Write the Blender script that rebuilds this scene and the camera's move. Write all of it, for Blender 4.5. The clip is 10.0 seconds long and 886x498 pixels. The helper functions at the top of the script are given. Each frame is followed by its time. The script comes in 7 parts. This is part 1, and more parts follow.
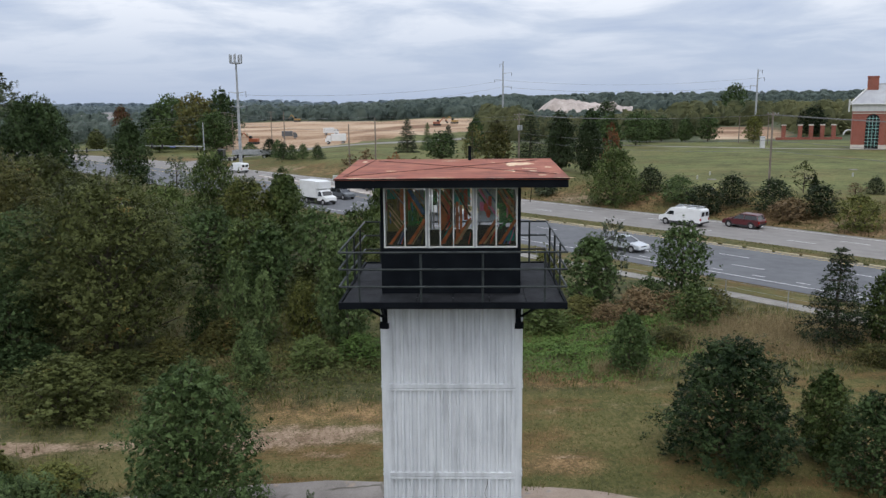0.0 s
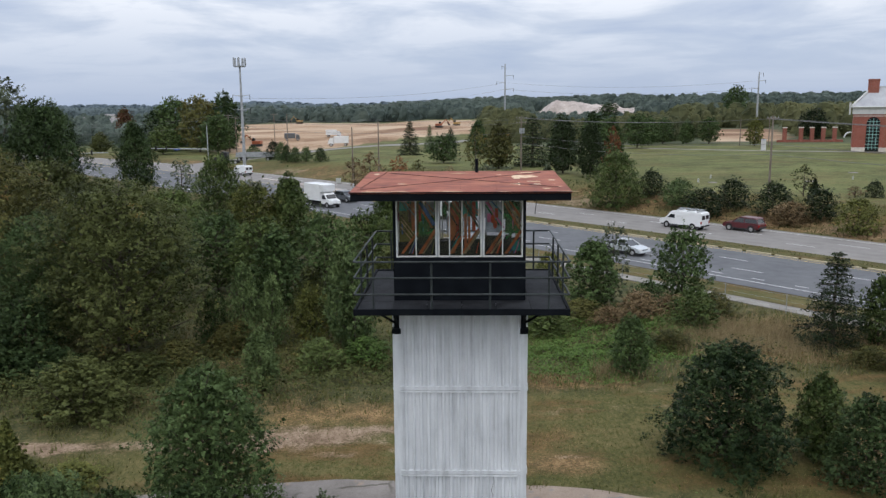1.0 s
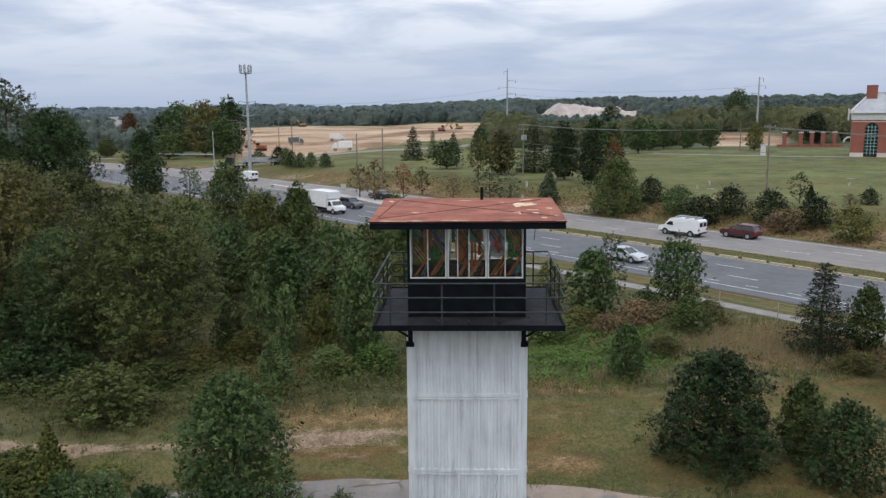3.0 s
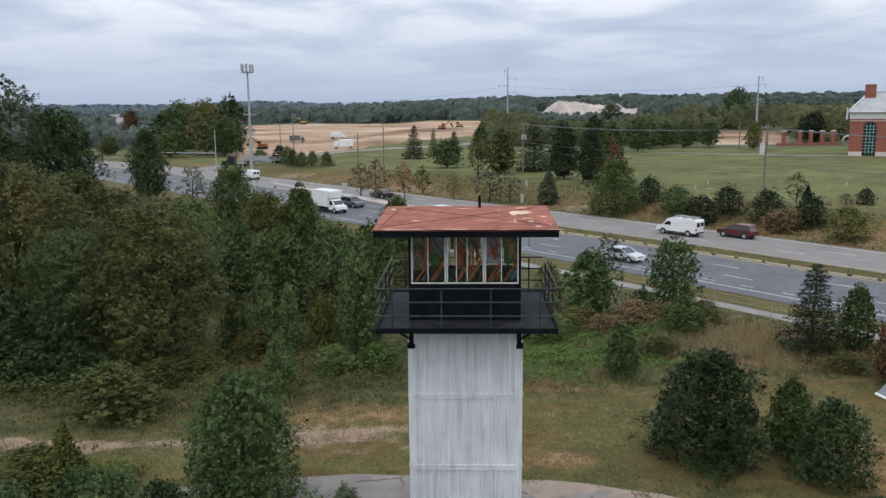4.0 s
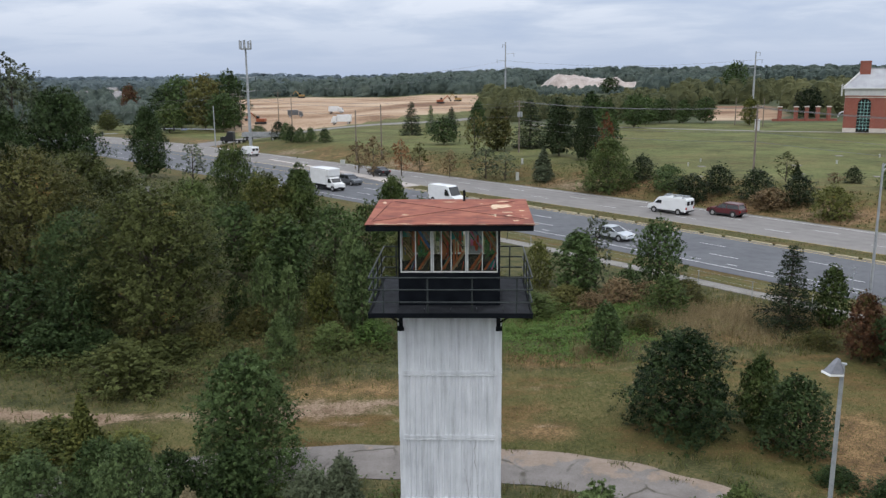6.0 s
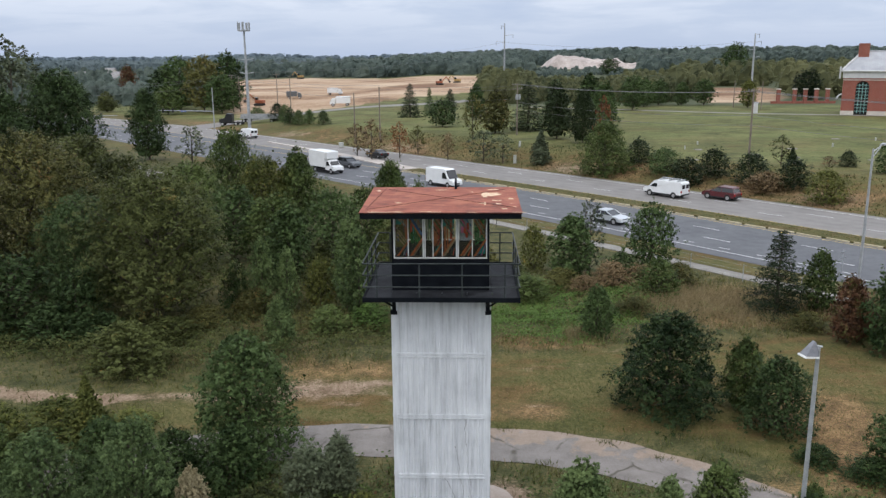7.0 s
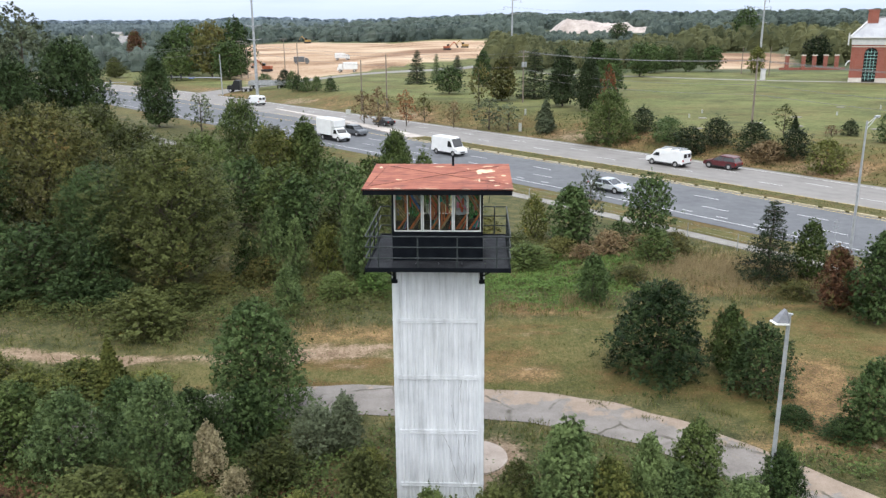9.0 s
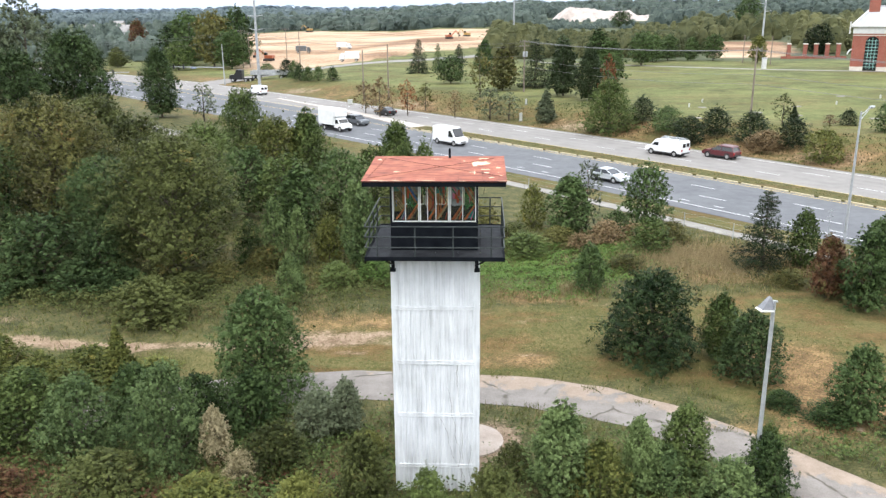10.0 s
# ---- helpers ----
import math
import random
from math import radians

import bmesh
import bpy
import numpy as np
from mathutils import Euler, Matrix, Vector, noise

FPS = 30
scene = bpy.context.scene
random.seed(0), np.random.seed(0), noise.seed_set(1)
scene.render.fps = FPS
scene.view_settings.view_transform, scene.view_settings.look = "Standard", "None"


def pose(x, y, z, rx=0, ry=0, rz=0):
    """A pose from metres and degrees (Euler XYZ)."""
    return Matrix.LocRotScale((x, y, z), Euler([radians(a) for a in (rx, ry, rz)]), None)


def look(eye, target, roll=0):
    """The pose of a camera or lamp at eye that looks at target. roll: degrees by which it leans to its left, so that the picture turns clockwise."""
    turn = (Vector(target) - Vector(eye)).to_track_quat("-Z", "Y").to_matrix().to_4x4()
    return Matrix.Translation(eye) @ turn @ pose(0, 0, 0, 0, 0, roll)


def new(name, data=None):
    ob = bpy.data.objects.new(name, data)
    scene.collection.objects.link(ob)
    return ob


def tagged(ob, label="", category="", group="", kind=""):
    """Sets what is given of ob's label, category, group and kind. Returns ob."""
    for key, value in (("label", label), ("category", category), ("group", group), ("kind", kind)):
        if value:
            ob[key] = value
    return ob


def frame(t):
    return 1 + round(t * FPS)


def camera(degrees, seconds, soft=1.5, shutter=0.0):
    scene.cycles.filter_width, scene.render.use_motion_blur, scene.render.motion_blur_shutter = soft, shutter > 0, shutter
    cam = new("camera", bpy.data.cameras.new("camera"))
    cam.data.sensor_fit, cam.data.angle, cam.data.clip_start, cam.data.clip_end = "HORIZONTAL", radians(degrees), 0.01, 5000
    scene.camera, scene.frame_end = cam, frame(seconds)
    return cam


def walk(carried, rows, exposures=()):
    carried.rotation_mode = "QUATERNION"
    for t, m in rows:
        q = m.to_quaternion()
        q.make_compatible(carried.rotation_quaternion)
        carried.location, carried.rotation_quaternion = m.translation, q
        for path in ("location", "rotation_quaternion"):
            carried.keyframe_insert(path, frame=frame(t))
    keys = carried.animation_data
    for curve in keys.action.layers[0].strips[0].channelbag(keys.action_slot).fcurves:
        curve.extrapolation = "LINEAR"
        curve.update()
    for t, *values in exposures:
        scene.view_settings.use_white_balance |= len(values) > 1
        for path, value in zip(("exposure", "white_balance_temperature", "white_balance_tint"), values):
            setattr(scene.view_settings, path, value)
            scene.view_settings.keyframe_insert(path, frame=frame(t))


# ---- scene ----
cam = camera(56.5, 10.0, soft=1.4)
PATH = [
    (0, (1.003, 0.401, 14.892), (0.944, 2.369, 14.542), -0.5),
    (0.5, (0.941, -0.09, 15.037), (0.881, 1.879, 14.689), -0.5),
    (1, (0.849, -0.612, 15.275), (0.786, 1.357, 14.928), -0.5),
    (1.5, (0.783, -1.113, 15.498), (0.719, 0.856, 15.152), -0.5),
    (2, (0.754, -1.747, 15.785), (0.688, 0.222, 15.441), -0.4),
    (2.5, (0.729, -2.353, 16.035), (0.662, -0.384, 15.693), -0.5),
    (4, (0.82, -4.125, 16.754), (0.75, -2.157, 16.405), -0.5),
    (4.5, (0.888, -4.676, 17.044), (0.819, -2.711, 16.68), -0.5),
    (5, (1.014, -5.229, 17.33), (0.945, -3.267, 16.953), -0.5),
    (5.5, (1.15, -5.837, 17.561), (1.082, -3.877, 17.168), -0.5),
    (7, (1.617, -7.377, 18.173), (1.551, -5.431, 17.716), -0.4),
    (7.5, (1.707, -7.837, 18.359), (1.643, -5.896, 17.881), -0.4),
    (8, (1.843, -8.312, 18.538), (1.779, -6.376, 18.04), -0.4),
    (8.5, (1.976, -8.89, 18.76), (1.906, -6.96, 18.24), -0.4),
    (9, (2.089, -9.388, 18.956), (2.004, -7.464, 18.418), -0.4),
    (9.5, (2.231, -9.963, 19.138), (2.138, -8.044, 18.582), -0.4),
    (10, (2.36, -10.439, 19.283), (2.269, -8.522, 18.719), -0.5),
]
walk(cam, [(t, look(eye, target, roll)) for t, eye, target, roll in PATH],
     exposures=[(0, -0.13, 6500, 11), (5.0, -0.13, 6500, 11), (7.0, 0.04, 6550, 11), (8.5, 0.35, 6600, 10), (10.0, 1.03, 6720, 9)])

# ---- world and light ----
SUN_ELEV, SUN_ROT = radians(66), radians(205)
world = bpy.data.worlds.new("overcast_sky")
scene.world = world
world.use_nodes = True
wn, wl = world.node_tree.nodes, world.node_tree.links
wn.clear()


def wnode(kind, **kw):
    n = wn.new(kind)
    for k, v in kw.items():
        n.inputs[k].default_value = v
    return n


def wmath(op, a, b=None):
    n = wn.new("ShaderNodeMath")
    n.operation = op
    for i, v in enumerate((a, b)):
        if v is None:
            continue
        if isinstance(v, (int, float)):
            n.inputs[i].default_value = v
        else:
            wl.new(v, n.inputs[i])
    return n.outputs[0]


def wramp(fac, stops):
    n = wn.new("ShaderNodeValToRGB")
    el = n.color_ramp.elements
    while len(el) < len(stops):
        el.new(0.5)
    for e, (p, c) in zip(el, stops):
        e.position, e.color = p, (*c, 1)
    wl.new(fac, n.inputs[0])
    return n.outputs[0]


def wmix(fac, a, b, mode="MIX"):
    n = wn.new("ShaderNodeMix")
    n.data_type, n.blend_type = "RGBA", mode
    for i, v in ((0, fac), (6, a), (7, b)):
        if isinstance(v, (int, float)):
            n.inputs[i].default_value = v
        elif isinstance(v, tuple):
            n.inputs[i].default_value = (*v, 1)
        else:
            wl.new(v, n.inputs[i])
    return n.outputs[2]


coord = wn.new("ShaderNodeTexCoord").outputs["Generated"]
sep = wn.new("ShaderNodeSeparateXYZ")
wl.new(coord, sep.inputs[0])
up = wmath("MAXIMUM", sep.outputs[2], 0.0)
lift = wmath("ADD", up, 0.12)
flat = wn.new("ShaderNodeCombineXYZ")
wl.new(wmath("MULTIPLY", wmath("DIVIDE", sep.outputs[0], lift), -1.0), flat.inputs[0])
wl.new(wmath("DIVIDE", sep.outputs[1], lift), flat.inputs[1])
clouds = wnode("ShaderNodeTexNoise", Scale=0.95, Detail=7.0, Roughness=0.56, Distortion=0.35)
wl.new(flat.outputs[0], clouds.inputs["Vector"])
banks = wnode("ShaderNodeTexNoise", Scale=0.16, Detail=3.0, Roughness=0.5)
wl.new(flat.outputs[0], banks.inputs["Vector"])
cover = wmath("ADD", wmath("MULTIPLY", clouds.outputs[0], 0.62), wmath("MULTIPLY", banks.outputs[0], 0.38))
cloud_col = wramp(cover, [(0.36, (0.52, 0.62, 0.84)), (0.46, (0.78, 0.86, 1.0)), (0.54, (1.16, 1.20, 1.27))])
low_col = wramp(up, [(0.0, (0.50, 0.61, 0.82)), (0.5, (0.50, 0.61, 0.82))])
veil = wramp(up, [(0.0, (1, 1, 1)), (0.05, (0.72, 0.72, 0.72)), (0.14, (0.0, 0.0, 0.0))])
grey = wmix(veil, cloud_col, low_col)
# an overcast sky is about three times as bright overhead as at the horizon
bright = wn.new("ShaderNodeMapRange")
bright.inputs["From Min"].default_value, bright.inputs["From Max"].default_value = 0.10, 0.75
bright.inputs["To Min"].default_value, bright.inputs["To Max"].default_value = 1.0, 1.95
wl.new(up, bright.inputs["Value"])
sky = wn.new("ShaderNodeTexSky")
sky.sky_type, sky.sun_disc = "NISHITA", False
sky.sun_elevation, sky.sun_rotation = SUN_ELEV, SUN_ROT
bg_sky = wn.new("ShaderNodeBackground")
wl.new(sky.outputs[0], bg_sky.inputs[0])
bg_sky.inputs[1].default_value = 0.012
bg_cloud = wn.new("ShaderNodeBackground")
wl.new(grey, bg_cloud.inputs[0])
wl.new(wmath("MULTIPLY", bright.outputs[0], 0.87), bg_cloud.inputs[1])
both = wn.new("ShaderNodeAddShader")
wl.new(bg_sky.outputs[0], both.inputs[0])
wl.new(bg_cloud.outputs[0], both.inputs[1])
wout = wn.new("ShaderNodeOutputWorld")
wl.new(both.outputs[0], wout.inputs[0])

sun_data = bpy.data.lights.new("sun", "SUN")
sun_data.energy, sun_data.angle, sun_data.color = 0.65, radians(34), (1.0, 0.96, 0.9)
sun = new("sun", sun_data)
sun.matrix_world = look((0, 0, 60), (math.sin(SUN_ROT) * -30, math.cos(SUN_ROT) * -30, 60 - 30 * math.tan(SUN_ELEV)))


# ---- materials ----
def material(name, rough=0.8, metal=0.0, spec=0.3):
    m = bpy.data.materials.new(name)
    m.use_nodes = True
    b = m.node_tree.nodes["Principled BSDF"]
    b.inputs["Roughness"].default_value, b.inputs["Metallic"].default_value = rough, metal
    b.inputs["Specular IOR Level"].default_value = spec
    return m, m.node_tree.nodes, m.node_tree.links, b


def noise_tex(nodes, links, scale, detail=4.0, rough=0.55, vec=None, stretch=None, kind="Object"):
    n = nodes.new("ShaderNodeTexNoise")
    n.inputs["Scale"].default_value, n.inputs["Detail"].default_value, n.inputs["Roughness"].default_value = scale, detail, rough
    if vec is None:
        vec = nodes.new("ShaderNodeTexCoord").outputs[kind]
    if stretch:
        mp = nodes.new("ShaderNodeMapping")
        mp.inputs["Scale"].default_value = stretch
        links.new(vec, mp.inputs[0])
        vec = mp.outputs[0]
    links.new(vec, n.inputs["Vector"])
    return n.outputs[0]


def ramp(nodes, links, fac, stops):
    n = nodes.new("ShaderNodeValToRGB")
    el = n.color_ramp.elements
    while len(el) < len(stops):
        el.new(0.5)
    for e, (p, c) in zip(el, stops):
        e.position = p
        e.color = (*c, 1) if isinstance(c, tuple) else (c, c, c, 1)
    links.new(fac, n.inputs[0])
    return n.outputs[0]


def mixc(nodes, links, fac, a, b, mode="MIX"):
    n = nodes.new("ShaderNodeMix")
    n.data_type, n.blend_type = "RGBA", mode
    for i, v in ((0, fac), (6, a), (7, b)):
        if isinstance(v, (int, float)):
            n.inputs[i].default_value = v
        elif isinstance(v, tuple):
            n.inputs[i].default_value = (*v, 1)
        else:
            links.new(v, n.inputs[i])
    return n.outputs[2]


def fmath(nodes, links, op, a, b=0.0, clamp=False):
    n = nodes.new("ShaderNodeMath")
    n.operation, n.use_clamp = op, clamp
    for i, v in ((0, a), (1, b)):
        if isinstance(v, (int, float)):
            n.inputs[i].default_value = v
        else:
            links.new(v, n.inputs[i])
    return n.outputs[0]


def bump(nodes, links, b, height, strength=0.4, dist=0.02):
    n = nodes.new("ShaderNodeBump")
    n.inputs["Strength"].default_value, n.inputs["Distance"].default_value = strength, dist
    links.new(height, n.inputs["Height"])
    links.new(n.outputs[0], b.inputs["Normal"])


def surface(name, dark, light, scale=3.0, rough=0.8, metal=0.0, fine=40.0, stretch=None, relief=0.3, spec=0.3):
    """A material of two colours that vary at two scales, with fine relief."""
    m, n, l, b = material(name, rough, metal, spec)
    big = noise_tex(n, l, scale, 5, 0.6, stretch=stretch)
    small = noise_tex(n, l, fine, 3, 0.6)
    f = fmath(n, l, "ADD", fmath(n, l, "MULTIPLY", big, 0.7), fmath(n, l, "MULTIPLY", small, 0.3))
    l.new(ramp(n, l, f, [(0.36, dark), (0.64, light)]), b.inputs["Base Color"])
    bump(n, l, b, small, relief, 0.01)
    return m


def leaves(name, dark, light, autumn=None, amount=0.0):
    """Foliage: each leaf, each bough and each tree a little different in colour."""
    m, n, l, b = material(name, 0.5, 0.0, 0.06)
    dark, light = tuple(c * 0.70 for c in dark), tuple(c * 0.84 for c in light)
    geo = n.new("ShaderNodeNewGeometry").outputs["Random Per Island"]
    obj = n.new("ShaderNodeObjectInfo").outputs["Random"]
    bough = noise_tex(n, l, 5.0, 3, 0.6)
    f = fmath(n, l, "ADD", fmath(n, l, "MULTIPLY", geo, 0.20), fmath(n, l, "MULTIPLY", bough, 0.80))
    f = fmath(n, l, "ADD", f, fmath(n, l, "MULTIPLY", fmath(n, l, "SUBTRACT", obj, 0.5), 0.20))
    col = ramp(n, l, f, [(0.33, dark), (0.62, light)])
    if autumn:
        spot = noise_tex(n, l, 4.0, 2, 0.5)
        g = fmath(n, l, "ADD", spot, fmath(n, l, "MULTIPLY", geo, 0.25))
        col = mixc(n, l, ramp(n, l, g, [(0.80 - amount, 0.0), (0.92 - amount, 1.0)]), col, autumn)
    l.new(col, b.inputs["Base Color"])
    tr = n.new("ShaderNodeBsdfTranslucent")
    l.new(col, tr.inputs[0])
    mx = n.new("ShaderNodeMixShader")
    mx.inputs[0].default_value = 0.16
    l.new(b.outputs[0], mx.inputs[1])
    l.new(tr.outputs[0], mx.inputs[2])
    l.new(mx.outputs[0], n["Material Output"].inputs[0])
    return m


LEAF = {
    "deep": leaves("deep_green_leaves", (0.012, 0.025, 0.009), (0.074, 0.112, 0.042)),
    "dark": leaves("dark_green_leaves", (0.018, 0.036, 0.012), (0.098, 0.146, 0.052)),
    "green": leaves("green_leaves", (0.036, 0.061, 0.018), (0.128, 0.168, 0.054)),
    "olive": leaves("olive_leaves", (0.033, 0.041, 0.014), (0.116, 0.132, 0.044), (0.19, 0.105, 0.028), -0.06),
    "turning": leaves("turning_leaves", (0.056, 0.061, 0.021), (0.175, 0.168, 0.056), (0.17, 0.085, 0.030), 0.0),
    "fresh": leaves("fresh_green_leaves", (0.058, 0.092, 0.034), (0.175, 0.235, 0.090)),
    "yellow": leaves("yellowing_leaves", (0.062, 0.080, 0.022), (0.17, 0.178, 0.05), (0.26, 0.19, 0.045), -0.02),
    "red": leaves("red_brown_leaves", (0.07, 0.036, 0.022), (0.18, 0.090, 0.050), (0.09, 0.09, 0.03), 0.12),
    "orange": leaves("orange_leaves", (0.14, 0.062, 0.030), (0.29, 0.130, 0.060)),
    "grey": leaves("grey_green_leaves", (0.056, 0.074, 0.042), (0.150, 0.176, 0.104)),
    "pale": leaves("pale_seeding_leaves", (0.19, 0.165, 0.085), (0.42, 0.36, 0.22)),
    "pear": leaves("soft_mid_green_leaves", (0.034, 0.060, 0.022), (0.132, 0.184, 0.072)),
    "brown": leaves("dry_brown_twigs", (0.095, 0.064, 0.034), (0.25, 0.178, 0.096)),
    "conifer": leaves("conifer_needles", (0.013, 0.023, 0.010), (0.042, 0.060, 0.026)),
    "cedar": leaves("cedar_needles", (0.030, 0.034, 0.018), (0.075, 0.075, 0.035), (0.12, 0.07, 0.03), 0.1),
    "kudzu": leaves("vine_leaves", (0.045, 0.080, 0.022), (0.12, 0.19, 0.05)),
    "straw": leaves("dry_grass_blades", (0.16, 0.125, 0.065), (0.38, 0.30, 0.17)),
    "blade": leaves("green_grass_blades", (0.07, 0.085, 0.025), (0.17, 0.175, 0.06)),
}
BARK = surface("bark", (0.034, 0.028, 0.022), (0.11, 0.09, 0.07), 6, 0.9, fine=60, stretch=(4, 4, 0.6))
BLACK = surface("black_paint", (0.003, 0.004, 0.006), (0.008, 0.010, 0.013), 2.5, 0.7, fine=50, relief=0.15, spec=0.06)
DECKING = surface("dark_deck_plate", (0.007, 0.008, 0.010), (0.030, 0.032, 0.036), 2.2, 0.7, fine=34, relief=0.5, spec=0.15)
RAILMAT = surface("worn_black_rail_paint", (0.010, 0.014, 0.015), (0.040, 0.048, 0.048), 4.0, 0.5, fine=60, relief=0.1)
ALU = surface("white_aluminium", (0.42, 0.42, 0.41), (0.68, 0.68, 0.67), 6, 0.45, 0.0, relief=0.1)
STEEL = surface("galvanised_steel", (0.24, 0.255, 0.265), (0.40, 0.415, 0.425), 2, 0.5, 0.3, relief=0.1)
WOODPOLE = surface("weathered_pole_wood", (0.10, 0.08, 0.065), (0.24, 0.20, 0.165), 2, 0.9, stretch=(3, 3, 0.3))
CONCRETE = surface("concrete", (0.15, 0.140, 0.124), (0.25, 0.237, 0.214), 0.6, 0.9, fine=12)
KERBMAT = surface("stained_kerb_concrete", (0.30, 0.25, 0.15), (0.50, 0.44, 0.32), 0.7, 0.9, fine=9)
PAINTLINE = surface("worn_road_paint", (0.30, 0.30, 0.30), (0.62, 0.62, 0.61), 1.2, 0.7, fine=8)
YELLOWLINE = surface("worn_yellow_road_paint", (0.42, 0.30, 0.08), (0.62, 0.46, 0.14), 1.2, 0.7, fine=8)
WIREMAT = surface("wire", (0.10, 0.10, 0.10), (0.2, 0.2, 0.2), 1, 0.6)
# near-black: the darkness of unlit rooms is put into this colour
ROOMSHADE = surface("dark_interior_shade", (0.010, 0.010, 0.011), (0.03, 0.03, 0.03), 2, 0.9)
WHITEPAINT = surface("white_vehicle_paint", (0.60, 0.61, 0.61), (0.68, 0.69, 0.69), 1, 0.25, spec=0.5, relief=0.0)
RUBBER = surface("tyre_rubber", (0.012, 0.012, 0.012), (0.03, 0.03, 0.03), 8, 0.8)
CHROME = surface("wheel_metal", (0.4, 0.4, 0.4), (0.6, 0.6, 0.6), 8, 0.3, 0.8, relief=0.0)
CARGLASS = surface("dark_car_glass", (0.012, 0.014, 0.016), (0.02, 0.022, 0.025), 1, 0.06, spec=0.6, relief=0.0)
LAMPRED = surface("red_lens", (0.25, 0.01, 0.01), (0.35, 0.02, 0.02), 3, 0.2, relief=0.0)
LAMPCLEAR = surface("clear_lens", (0.6, 0.6, 0.58), (0.8, 0.8, 0.78), 3, 0.15, relief=0.0)
PLASTIC = surface("dark_trim", (0.015, 0.015, 0.016), (0.035, 0.035, 0.036), 4, 0.6)


def paint(name, c, rough=0.28, metal=0.0):
    return surface(name, tuple(v * 0.88 for v in c), c, 0.8, rough, metal, spec=0.5, relief=0.0)


def white_steel():
    """White-painted corrugated steel with long grey rain streaks and chalky wear."""
    m, n, l, b = material("white_painted_steel", 0.6, 0.0, 0.3)
    streak = noise_tex(n, l, 1.0, 5, 0.58, stretch=(5.2, 5.2, 0.45))
    cloud = noise_tex(n, l, 0.9, 4, 0.6)
    fine = noise_tex(n, l, 30, 3, 0.6)
    f = fmath(n, l, "ADD", fmath(n, l, "MULTIPLY", streak, 0.62), fmath(n, l, "MULTIPLY", cloud, 0.38))
    col = ramp(n, l, f, [(0.34, (0.41, 0.425, 0.445)), (0.46, (0.57, 0.59, 0.615)), (0.62, (0.69, 0.71, 0.735))])
    col = mixc(n, l, 0.12, col, fine, "MULTIPLY")
    l.new(col, b.inputs["Base Color"])
    bump(n, l, b, fine, 0.15, 0.005)
    return m


def rusty_roof():
    """Red-oxide roof sheet, faded in patches, with brown stains and pale worn spots."""
    m, n, l, b = material("red_oxide_roof", 0.7, 0.0, 0.25)
    big = noise_tex(n, l, 1.3, 6, 0.65)
    run = noise_tex(n, l, 2.0, 5, 0.6, stretch=(0.7, 4.0, 1.0))
    fine = noise_tex(n, l, 25, 4, 0.6)
    f = fmath(n, l, "ADD", fmath(n, l, "MULTIPLY", big, 0.5), fmath(n, l, "MULTIPLY", run, 0.5))
    col = ramp(n, l, f, [(0.37, (0.105, 0.034, 0.022)), (0.48, (0.22, 0.061, 0.035)), (0.60, (0.31, 0.112, 0.065))])
    worn = fmath(n, l, "ADD", noise_tex(n, l, 2.6, 5, 0.7), fmath(n, l, "MULTIPLY", fine, 0.15))
    col = mixc(n, l, ramp(n, l, worn, [(0.76, 0.0), (0.80, 1.0)]), col, (0.55, 0.38, 0.25))
    l.new(col, b.inputs["Base Color"])
    bump(n, l, b, fine, 0.3, 0.006)
    return m


WHITESTEEL, ROOFRED = white_steel(), rusty_roof()


# ---- building helpers ----
def thing(name, label, category, group="", at=(0, 0, 0), kind=""):
    e = new(name)
    e.empty_display_size = 0.2
    e.location = at
    return tagged(e, label, category, group, kind)


def link_mesh(name, bm, mat, parent=None, label=""):
    me = bpy.data.meshes.new(name)
    bm.to_mesh(me)
    bm.free()
    me.materials.append(mat)
    ob = new(name, me)
    if parent:
        ob.parent = parent
    return tagged(ob, label)


def part(name, bm, mat, parent, label=""):
    return link_mesh(name, bm, mat, parent, label)


def box(bm, x0, y0, z0, x1, y1, z1, bevel=0.0):
    v = [bm.verts.new((x, y, z)) for z in (z0, z1) for x, y in ((x0, y0), (x1, y0), (x1, y1), (x0, y1))]
    fs = [bm.faces.new([v[i] for i in f]) for f in ((3, 2, 1, 0), (4, 5, 6, 7), (0, 1, 5, 4), (1, 2, 6, 5), (2, 3, 7, 6), (3, 0, 4, 7))]
    if bevel:
        bmesh.ops.bevel(bm, geom=list({e for f in fs for e in f.edges}), offset=bevel, segments=1, affect="EDGES")
    return bm


def boxm(*a, bevel=0.0):
    return box(bmesh.new(), *a, bevel=bevel)


def tube(bm, p0, p1, r0, r1=None, seg=8):
    p0, p1 = Vector(p0), Vector(p1)
    r1 = r0 if r1 is None else r1
    q = (p1 - p0).to_track_quat("Z", "Y")
    rings = []
    for p, r in ((p0, r0), (p1, r1)):
        rings.append([bm.verts.new(p + q @ Vector((r * math.cos(a), r * math.sin(a), 0))) for a in (math.tau * i / seg for i in range(seg))])
    for i in range(seg):
        j = (i + 1) % seg
        bm.faces.new((rings[0][i], rings[0][j], rings[1][j], rings[1][i]))
    bm.faces.new(rings[0][::-1])
    bm.faces.new(rings[1])
    return bm


def tubem(p0, p1, r0, r1=None, seg=8):
    return tube(bmesh.new(), p0, p1, r0, r1, seg)


